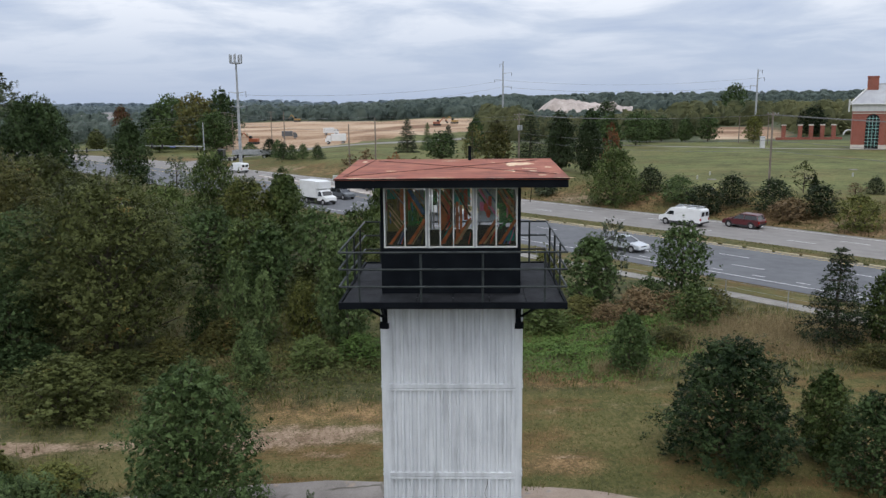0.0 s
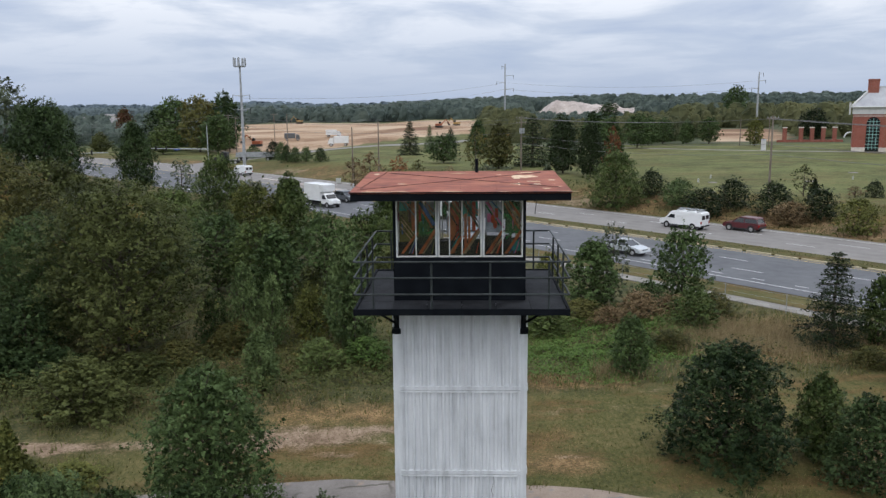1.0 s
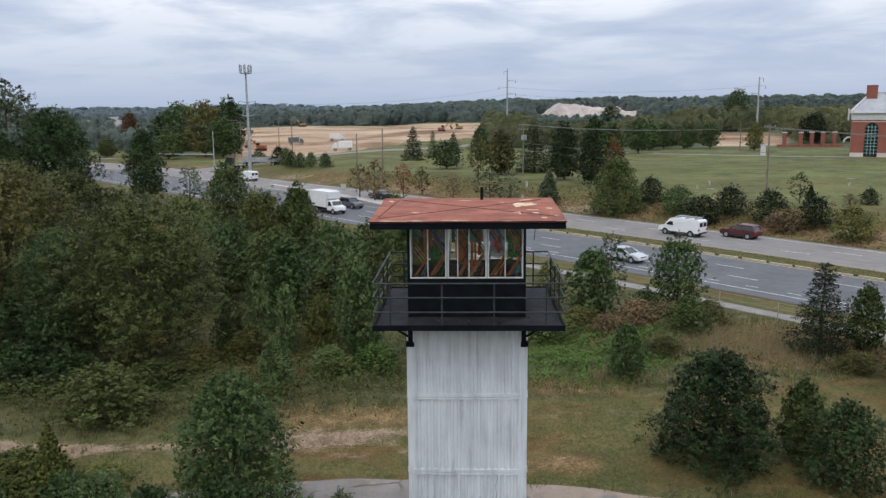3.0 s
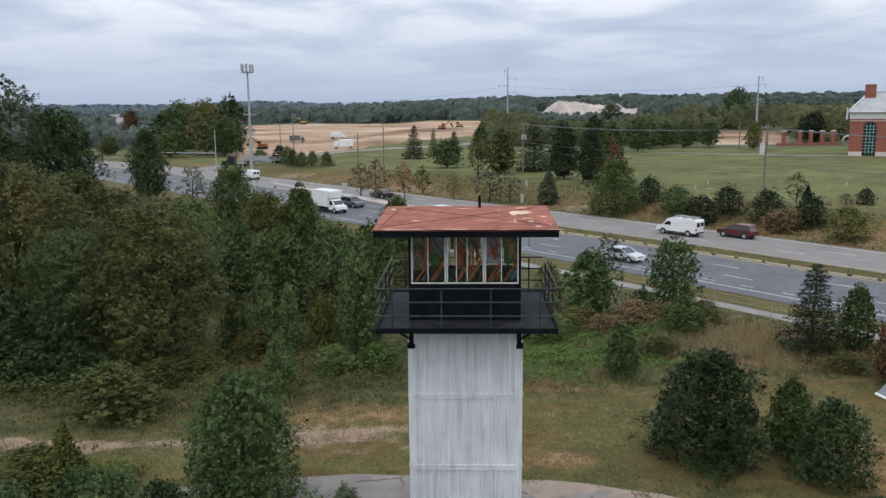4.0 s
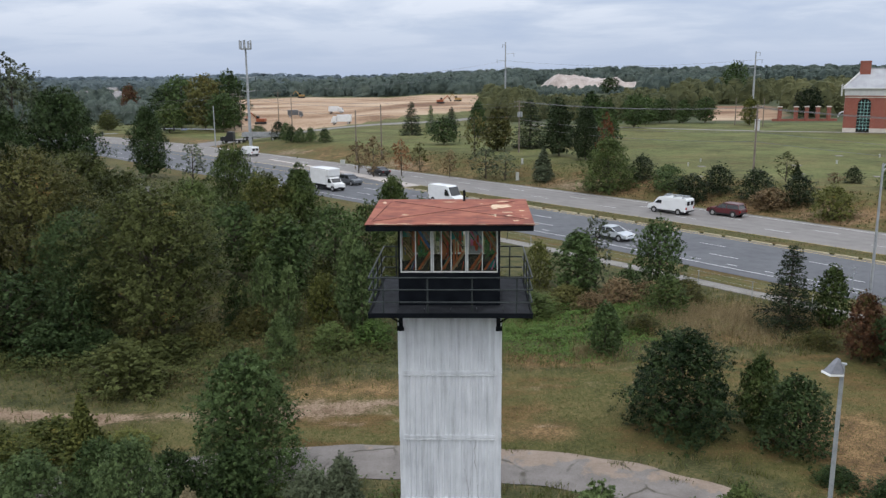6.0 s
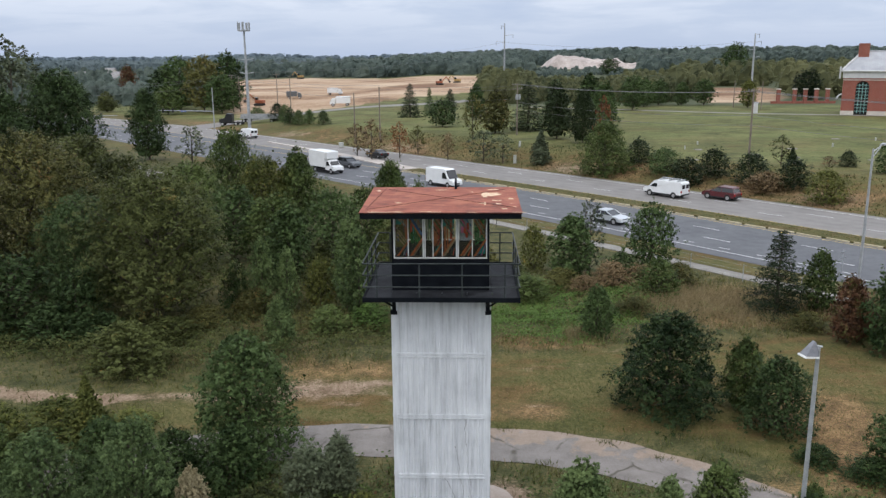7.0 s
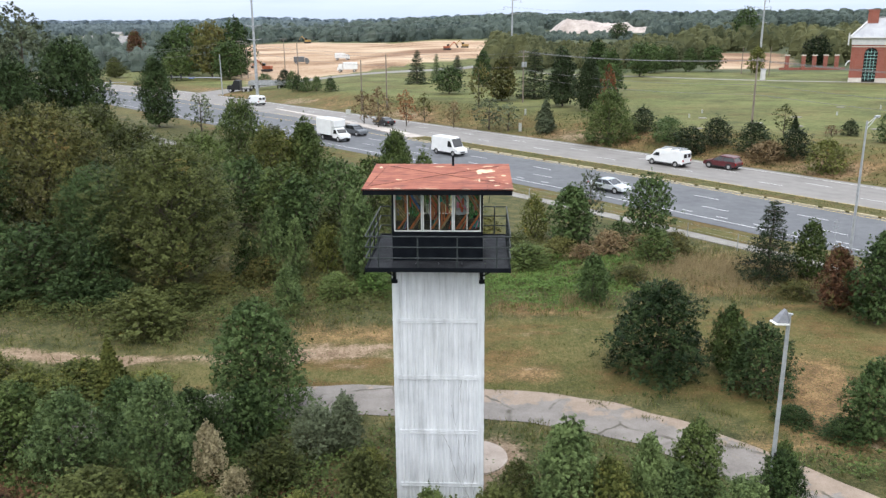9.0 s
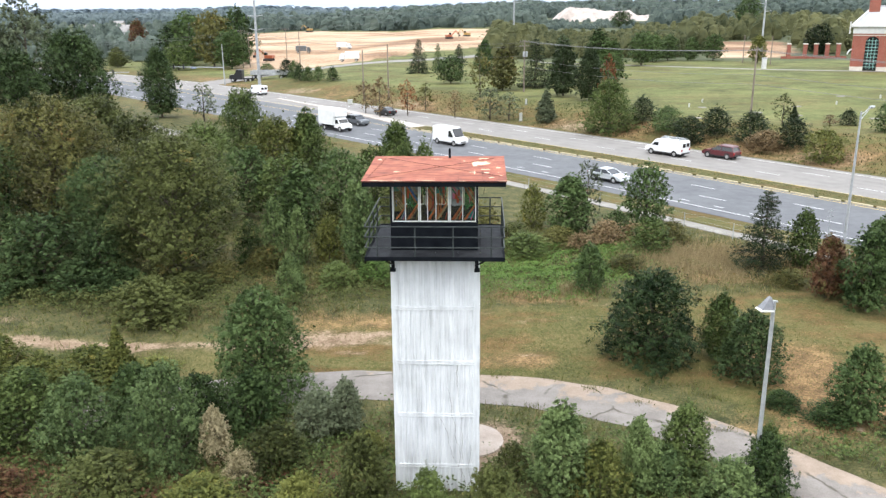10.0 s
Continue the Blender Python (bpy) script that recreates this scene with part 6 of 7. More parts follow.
utility_pole(11.0, 160.5, 10.4, 2, 0.6, True)
utility_pole(42.0, 113.5, 11.0, 1, 0.6)
utility_pole(-17.3, 166.0, 11.0, 0, 0)
utility_pole(-22.6, 166.0, 10.6, 0, 0)
utility_pole(-78.4, 272.4, 12.4, 1, 0.4)
utility_pole(-76.0, 272.2, 11.6, 1, 0.4)
utility_pole(-66.6, 286.8, 12.0, 1, 0.3)
utility_pole(-52.0, 240.7, 11.6, 0, 0)
utility_pole(80.5, 246.0, 8.0, 0, 0)
utility_pole(86.0, 238.0, 8.0, 0, 0)


def tall_pole(x, y, h, arms, label):
    e = thing("transmission_pole", label, "pole", "transmission poles", at_land(x, y))
    hpart("pole", tubem((0, 0, -0.2), (0, 0, h), 0.42, 0.20, 12), STEEL, e)
    for z, side, ln in arms:
        hpart("arm", tubem((0, 0, h + z), (side * ln, 0, h + z + 0.35), 0.12, 0.06, 6), STEEL, e)
        hpart("insulator", tubem((side * ln, 0, h + z + 0.35), (side * ln, 0, h + z - 0.9), 0.07, seg=6), PLASTIC, e)
    return e


tall_pole(14.7, 318.9, 27.5, ((-4.5, 1, 3.2), (-7.0, -1, 3.2), (-9.5, 1, 3.2), (-1.2, -1, 1.2)), "tall grey steel transmission pole above the trees")
tall_pole(97.6, 282.8, 22.4, ((-3.0, 1, 2.2), (-5.5, -1, 2.2), (-8.0, 1, 2.2), (-0.6, 1, 1.4)), "tall grey steel transmission pole beyond the lawn")
mast = tall_pole(-52.4, 194.4, 24.6, ((-7.2, -1, 2.0), (-7.2, 1, 2.0), (-10.4, 1, 2.0), (-10.4, -1, 1.6)), "tall grey steel mast topped by white cell antennas")
ring = hpart("platform", tubem((0, 0, 24.1), (0, 0, 24.35), 1.35, seg=12), STEEL, mast)
for i in range(9):
    a = i * math.tau / 9
    p = Vector((math.cos(a) * 1.35, math.sin(a) * 1.35, 0))
    hpart("antenna", boxm(p.x - 0.14, p.y - 0.14, 24.2, p.x + 0.14, p.y + 0.14, 26.1 + 0.2 * (i % 2), bevel=0.03), STEEL, mast)


def wire(name, a, b, sag, r=0.02, label="dark overhead wire between poles"):
    cu = bpy.data.curves.new(name, "CURVE")
    cu.dimensions, cu.bevel_depth, cu.bevel_resolution = "3D", r, 1
    sp = cu.splines.new("POLY")
    sp.points.add(20)
    a, b = Vector(a), Vector(b)
    for i, p in enumerate(sp.points):
        t = i / 20
        q = a.lerp(b, t)
        p.co = (q.x, q.y, q.z - 4 * sag * t * (1 - t), 1)
    cu.materials.append(WIREMAT)
    ob = new(name, cu)
    return tagged(ob, label, "wire", "overhead wires")


for u in (-1.1, -0.45, 0.45, 1.1):
    wire("overhead_wire", (11.0 + u * 0.8, 160.5 + u * 0.55, 12.5), (42.0 + u * 0.8, 113.5 + u * 0.55, 12.9), 0.7)
    wire("overhead_wire", (42.0 + u * 0.8, 113.5 + u * 0.55, 12.9), (84 + u, 62 + u, 12.0), 0.8)
for z in (9.0, 7.6):
    wire("overhead_wire", (11.0, 160.5, z), (42.0, 113.5, z + 0.5), 0.8, 0.028)
    wire("overhead_wire", (42.0, 113.5, z + 0.5), (84, 62, z), 0.8, 0.028)
for z in (12.2, 11.5, 9.6):
    wire("overhead_wire", (-78.4, 272.4, z), (-118, 212, z - 1.4), 1.2, 0.03)
    wire("overhead_wire", (-78.4, 272.4, z), (-17.3, 166.0, min(z, 12.5)), 1.0, 0.03)
    wire("overhead_wire", (-17.3, 166.0, min(z, 12.5)), (11.0, 160.5, min(z, 12.3)), 0.4)
for z in (20.0, 17.5):
    wire("overhead_wire", (14.7, 318.9, z + 3), (97.6, 282.8, z + 2), 2.0, 0.03)
    wire("overhead_wire", (-52.4, 194.4, z - 3), (14.7, 318.9, z + 3), 2.0, 0.03)


# traffic signals over the junction
def signal_mast(x, y, reach, z, heads, sign, turn=0.0):
    e = thing("traffic_signal", "grey steel mast arm with hanging traffic lights over the junction", "traffic light", "traffic lights", at_land(x, y))
    hpart("pole", tubem((0, 0, -0.1), (0, 0, 10.5 if sign else 6.5), 0.17, 0.11, 10), STEEL, e)
    hpart("arm", tubem((0, 0, z - 0.3), (-reach, 0, z), 0.12, 0.07, 8), STEEL, e)
    for u in heads:
        h = hpart("signal_head", boxm(-u - 0.18, -0.14, z - 0.6, -u + 0.18, 0.14, z + 0.5, bevel=0.03), PLASTIC, e)
        for k in range(3):
            hpart("visor", tubem((-u, -0.13, z + 0.3 - 0.35 * k), (-u, -0.3, z + 0.3 - 0.35 * k), 0.12, seg=8), PLASTIC, h)
    if sign:
        hpart("street_sign", boxm(-8.6, -0.05, z - 0.45, -7.2, -0.02, z - 0.05), paint("blue_sign", (0.05, 0.12, 0.42)), e, "blue street name sign with a pale bar")
        hpart("sign_bar", boxm(-8.4, -0.06, z - 0.30, -7.4, -0.052, z - 0.2), PAINTLINE, e)
    e.rotation_euler = (0, 0, turn)


signal_mast(-65.0, 207.0, 16.4, 4.8, (16.2, 13.2, 10.6), True)
signal_mast(-95.0, 187.0, 14.0, 5.0, (6.0, 10.0), False, math.pi - 0.12)
street_lamp(-92.0, 184.0, 7.4, 0.0)

# white posts and cabinets on the bank
CABINET = paint("pale_cabinet", (0.42, 0.43, 0.40), 0.6)
for x, y, w, h in ((-24.7, 160.5, 0.9, 1.0), (9.2, 133.0, 0.5, 1.4), (10.6, 143.0, 0.35, 1.0)):
    e = thing("utility_cabinet", "small pale utility cabinet on the grassy bank", "cabinet", "cabinets", at_land(x, y))
    hpart("body", boxm(-w / 2, -w / 3, 0.1, w / 2, w / 3, h, bevel=0.03), CABINET, e)
    hpart("base", boxm(-w / 2 - 0.05, -w / 3 - 0.05, -0.1, w / 2 + 0.05, w / 3 + 0.05, 0.1), CONCRETE, e)
    hpart("cap", boxm(-w / 2 - 0.03, -w / 3 - 0.03, h, w / 2 + 0.03, w / 3 + 0.03, h + 0.05), CABINET, e)

# white flat slabs and small posts scattered on the lawn
for x, y, w in ((40, 133, 1.2), (47, 126, 1.4), (56, 134, 1.6), (36, 120, 1.2), (70, 150, 1.3), (88, 158, 3.0), (62, 118, 1.2), (52, 122, 1.2)):
    e = thing("concrete_slab", "flat pale concrete slab in the lawn", "slab", "slabs in the lawn", at_land(x, y))
    hpart("slab", boxm(-w / 2, -0.5, -0.05, w / 2, 0.5, 0.10, bevel=0.02), CONCRETE, e)
for x, y in ((42, 141), (64, 137), (76, 147), (38, 134)):
    e = thing("marker_post", "short pale marker post on the lawn", "post", "posts on the lawn", at_land(x, y))
    hpart("post", boxm(-0.10, -0.10, -0.1, 0.10, 0.10, 0.6, bevel=0.02), CABINET, e)

# thin wire fence along the pavement
fence = thing("wire_fence", "thin grey wire fence beside the pavement", "fence")
for i, s in enumerate(np.arange(-75, -8, 5.0)):
    p = road_xy(np.array(s), -20.8)
    hpart("post", tubem((p[0], p[1], -0.1), (p[0], p[1], 1.5), 0.03, seg=6), STEEL, fence)
    if s < -13:
        q = road_xy(np.array(s + 5.0), -20.8)
        for z in (0.5, 1.0, 1.45):
            hpart("strand", tubem((p[0], p[1], z), (q[0], q[1], z), 0.006, seg=4), STEEL, fence)


# ---- brick building by the drive ----
def brick_wall_mat():
    m, n, l, b = material("red_brick", 0.85, 0.0, 0.25)
    br = n.new("ShaderNodeTexBrick")
    br.inputs["Scale"].default_value = 1.0
    br.inputs["Brick Width"].default_value, br.inputs["Row Height"].default_value, br.inputs["Mortar Size"].default_value = 0.22, 0.075, 0.008
    br.inputs["Color1"].default_value, br.inputs["Color2"].default_value, br.inputs["Mortar"].default_value = (0.21, 0.062, 0.045, 1), (0.28, 0.088, 0.060, 1), (0.27, 0.14, 0.11, 1)
    tc = n.new("ShaderNodeTexCoord").outputs["Object"]
    mp = n.new("ShaderNodeMapping")
    mp.inputs["Rotation"].default_value = (radians(90), 0, 0)
    l.new(tc, mp.inputs[0])
    l.new(mp.outputs[0], br.inputs["Vector"])
    stain = noise_tex(n, l, 0.5, 5, 0.6)
    l.new(mixc(n, l, 0.35, br.outputs["Color"], ramp(n, l, stain, [(0.3, 0.5), (0.7, 1.2)]), "MULTIPLY"), b.inputs["Base Color"])
    return m


BRICK = brick_wall_mat()
METALROOF = surface("grey_metal_roof", (0.28, 0.29, 0.31), (0.40, 0.41, 0.43), 0.4, 0.5, 0.0, fine=6)
TRIM = surface("white_trim", (0.44, 0.44, 0.435), (0.56, 0.56, 0.55), 1, 0.6)
STONE = surface("pale_stone", (0.42, 0.38, 0.33), (0.56, 0.52, 0.46), 0.8, 0.9)
BX, BY, BZ = 97.9, 213.0, 2.5
hall = thing("brick_building", "red brick hall with grey hipped roof, chimney and tall arched windows", "building", at=(BX, BY, BZ))
hall.rotation_euler = (0, 0, radians(-23))
W, D = 34.0, 8.0


def arch_pts(cx, w, z0, z1):
    r = w / 2
    pts = [(cx - r, z0)] + [(cx - r * math.cos(a), z1 - r + r * math.sin(a)) for a in np.linspace(0, math.pi, 13)] + [(cx + r, z0)]
    return pts


# front wall built round its arched openings, so that they go through
OPEN = [4.6 + 8.2 * i for i in range(4)]
OW, OZ0, OZ1 = 3.1, 0.4, 8.6
bm = bmesh.new()
edges_x = [0.0] + [v for c in OPEN for v in (c - OW / 2, c + OW / 2)] + [W]
for a, c in zip(edges_x[::2], edges_x[1::2]):
    box(bm, a, 0, 1.0, c, 0.5, 9.3)
for c in OPEN:
    arch = arch_pts(c, OW, OZ0, OZ1)[1:-1]
    for (xa, za), (xb, zb) in zip(arch, arch[1:]):
        prism(bm, [(xa, za), (xb, zb), (xb, 9.3), (xa, 9.3)], "y", 0, 0.5)
hpart("front_wall", bm, BRICK, hall, "red brick wall with arched openings")
hpart("side_wall", boxm(0, 0.5, 1.0, 0.5, D, 9.3), BRICK, hall)
hpart("side_wall", boxm(W - 0.5, 0.5, 1.0, W, D, 9.3), BRICK, hall)
hpart("back_wall", boxm(0.5, D - 0.5, 1.0, W - 0.5, D, 9.3), BRICK, hall)
for a, c in zip(edges_x[::2], edges_x[1::2]):
    hpart("stone_base", boxm(a - (0.05 if a == 0 else 0), -0.06, -0.3, c, 0.5, 1.0), STONE, hall, "pale stone base course")
# dark sheet added in place of the shaded room behind the windows
hpart("inner_dark", boxm(0.6, 1.2, 0.0, W - 0.6, 1.3, 9.2), ROOMSHADE, hall)
hpart("string_course", boxm(-0.06, -0.08, 8.75, W + 0.06, 0.0, 8.95), STONE, hall)
hpart("frieze", boxm(-0.15, -0.15, 9.3, W + 0.15, D + 0.15, 10.9), TRIM, hall, "white frieze below the eaves")
hpart("cornice", boxm(-0.7, -0.7, 10.9, W + 0.7, D + 0.7, 11.25, bevel=0.08), TRIM, hall)
TEAL = paint("teal_window_bars", (0.22, 0.42, 0.40), 0.5)
for c in OPEN:
    bm = bmesh.new()
    for z in np.arange(0.9, 8.2, 0.82):
        box(bm, c - OW / 2 + 0.03, 0.22, z, c + OW / 2 - 0.03, 0.30, z + 0.10)
    for u in (-0.78, 0.0, 0.78):
        box(bm, c + u - 0.05, 0.2, OZ0, c + u + 0.05, 0.28, OZ1 - 0.35 - abs(u) * 0.4)
    win = hpart("window", bm, TEAL, hall, "teal-barred arched window")
    gb = bmesh.new()
    prism(gb, arch_pts(c, OW - 0.02, 0.1, OZ1 - 0.02), "y", 0.34, 0.36)
    hpart("pane", gb, CARGLASS, win, "dark window glass")
bm = bmesh.new()
E0, RZ = -0.6, 16.0
pts = [(E0, E0, 11.25), (W - E0, E0, 11.25), (W - E0, D - E0, 11.25), (E0, D - E0, 11.25), (4.0, D / 2, RZ), (W - 4.0, D / 2, RZ)]
v = [bm.verts.new(p) for p in pts]
for fc in ((0, 1, 5, 4), (1, 2, 5), (2, 3, 4, 5), (3, 0, 4), (3, 2, 1, 0)):
    bm.faces.new([v[i] for i in fc])
roof = hpart("roof", bm, METALROOF, hall, "grey standing-seam hipped roof")
for x in np.arange(1.2, W - 1, 1.2):
    top = min(1.0, (x - E0) / (4.0 - E0), (W - E0 - x) / (4.0 - E0))
    hpart("seam", tubem((x, E0, 11.27), (x, E0 + (D / 2 - E0) * top, 11.27 + (RZ - 11.25) * top), 0.03, seg=4), METALROOF, roof)
hpart("hip_trim", tubem((E0, E0, 11.35), (4.0, D / 2, RZ + 0.1), 0.25, seg=6), TRIM, roof)
hpart("ridge_cap", tubem((4.0, D / 2, RZ + 0.05), (W - 4.0, D / 2, RZ + 0.05), 0.15, seg=6), METALROOF, roof)
bm = boxm(2.9, 2.6, 12.5, 5.4, 4.6, 18.0)
box(bm, 2.8, 2.5, 17.6, 5.5, 4.7, 17.85)
hpart("chimney", bm, BRICK, hall, "broad red brick chimney")
# loose white upright added in place of a pale object farther off
hpart("corner_board", boxm(-1.1, -0.5, 9.2, -0.75, 0.5, 12.2), TRIM, hall)

gate_wall = thing("brick_wall", "low brick wall with tall capped brick pillars", "wall", at=(98.0, 264.5, 2.4))
hpart("wall_run", boxm(0, -0.2, -0.2, 20.5, 0.2, 0.75), BRICK, gate_wall)
for x in (2.3, 7.4, 10.8, 14.3, 17.8):
    p = hpart("pillar", boxm(x - 0.5, -0.5, -0.2, x + 0.5, 0.5, 4.4), BRICK, gate_wall)
    hpart("cap", boxm(x - 0.65, -0.65, 4.4, x + 0.65, 0.65, 4.7, bevel=0.06), STONE, p)
arch = thing("white_arch", "small white arched gateway beside the brick wall", "arch", at=(117.5, 258, 2.4))
bm = bmesh.new()
for a, b2 in zip(np.linspace(0, math.pi, 13), np.linspace(0, math.pi, 13)[1:]):
    tube(bm, (-1.5 * math.cos(a), 0, 1.6 + 1.6 * math.sin(a)), (-1.5 * math.cos(b2), 0, 1.6 + 1.6 * math.sin(b2)), 0.22, seg=6)
hpart("hoop", bm, TRIM, arch)
kiosk = thing("white_kiosk", "small white roadside kiosk by the drive", "kiosk", at=at_land(79.0, 222.0))
hpart("body", boxm(-0.5, -0.5, -0.1, 0.5, 0.5, 2.7), TRIM, kiosk)
hpart("roof", boxm(-0.65, -0.65, 2.7, 0.65, 0.65, 2.9, bevel=0.05), METALROOF, kiosk)


# ---- houses in the low land, spoil heap ----
def house(x, y, w, d, h, wallm, roofm, label):
    e = thing("house", label, "house", "far houses", at_land(x, y))
    hpart("wall", boxm(-w / 2, -d / 2, -0.5, w / 2, d / 2, h), wallm, e)
    bm = bmesh.new()
    prism(bm, [(-d / 2 - 0.5, h), (d / 2 + 0.5, h), (0, h + d * 0.38)], "x", -w / 2 - 0.5, w / 2 + 0.5)
    hpart("roof", bm, roofm, e)
    for u in (-0.3, 0.0, 0.3):
        wn_ = hpart("window", boxm(u * w - 0.6, -d / 2 - 0.08, h * 0.4, u * w + 0.6, -d / 2 - 0.02, h * 0.75), CARGLASS, e)


ROOFGREY = surface("grey_shingle", (0.16, 0.15, 0.15), (0.28, 0.27, 0.26), 1, 0.9)
for x, y, w, d, h in ((-190, 470, 20, 12, 7), (-215, 500, 16, 12, 7), (-175, 520, 30, 14, 6), (-240, 560, 18, 12, 8), (-262, 610, 24, 14, 8), (-300, 640, 20, 12, 8), (-230, 690, 26, 14, 8), (-330, 760, 24, 14, 9)):
    house(x * 1.25, y * 1.25, w * 0.5, d * 0.45, h * 0.42, TRIM if (x + y) % 20 < 10 else STONE, ROOFGREY, "pale house with grey roof among far trees")

heap = thing("spoil_heap", "pale grey-white spoil heap rising behind the woods", "heap", at=(126, 900, 0))
hx, hy = np.meshgrid(np.linspace(-62, 62, 60), np.linspace(-40, 40, 24))
hx = hx + 12
flat_top = np.minimum(1.0, np.minimum(np.minimum((hx + 48) / 14, 0.5 + np.clip((36 - hx) / 16, 0, 1)), np.minimum((72 - hx) / 10, (40 - np.abs(hy)) / 16)))
hz = np.clip(flat_top, 0, 1) * (10.8 + 1.8 * wav(hx, hy, 0.12, 61) - 0.05 * hx) + 0.8 * wav(hx, hy, 0.5, 62) - 1 + land(126 + hx, 900 + hy)
i = (np.arange(23)[:, None] * 60 + np.arange(59)[None]).ravel()
HEAPMAT = surface("pale_spoil", (0.26, 0.22, 0.195), (0.45, 0.395, 0.36), 0.10, 0.95, fine=0.5, stretch=(1, 1, 0.25))
raw_mesh("mound", np.stack([hx, hy, hz], -1).reshape(-1, 3), np.stack([i, i + 1, i + 61, i + 60], -1), HEAPMAT, heap)


pad = thing("concrete_pad", "round pale concrete pad beside the tower", "pad", at=(1.95, 23.7, 0.0))
bm = tubem((0, 0, -0.1), (0, 0, 0.07), 1.52, 1.50, 40)
hpart("slab", bm, surface("pinkish_pad_concrete", (0.25, 0.20, 0.165), (0.40, 0.34, 0.29), 0.9, 0.9, fine=14), pad)


# ---- vehicles ----
def wheel(e, x, y, r, w=0.22):
    s = 1 if y > 0 else -1
    t = hpart("wheel", tubem((x, y - s * w, r), (x, y, r), r, seg=18), RUBBER, e)
    hpart("rim", tubem((x, y - s * 0.02, r), (x, y + s * 0.012, r), r * 0.66, r * 0.60, 12), CHROME, t)


def taper(bm, z0, z1, amount):
    for v in bm.verts:
        if v.co.z > z0:
            v.co.y *= 1 - amount * min(1, (v.co.z - z0) / (z1 - z0))


CARS = {
    "sedan": dict(lower=[(-2.40, 0.34), (-2.42, 0.72), (-2.28, 0.96), (-1.6, 1.0), (1.0, 0.95), (1.9, 0.84), (2.32, 0.68), (2.42, 0.36)],
                  glass=[(-1.85, 0.98), (-1.05, 1.37), (0.12, 1.40), (1.08, 0.94)], roof=[(-1.15, 1.34), (-0.95, 1.44), (0.02, 1.46), (0.22, 1.37)], w=1.84, wheels=(-1.42, 1.42), r=0.33),
    "suv": dict(lower=[(-2.28, 0.38), (-2.32, 0.98), (-2.2, 1.08), (1.0, 1.04), (1.95, 0.97), (2.28, 0.82), (2.34, 0.42)],
                glass=[(-2.16, 1.06), (-1.86, 1.58), (0.15, 1.63), (1.08, 1.02)], roof=[(-2.0, 1.55), (-1.8, 1.69), (0.05, 1.72), (0.36, 1.59)], w=1.88, wheels=(-1.38, 1.42), r=0.37),
}


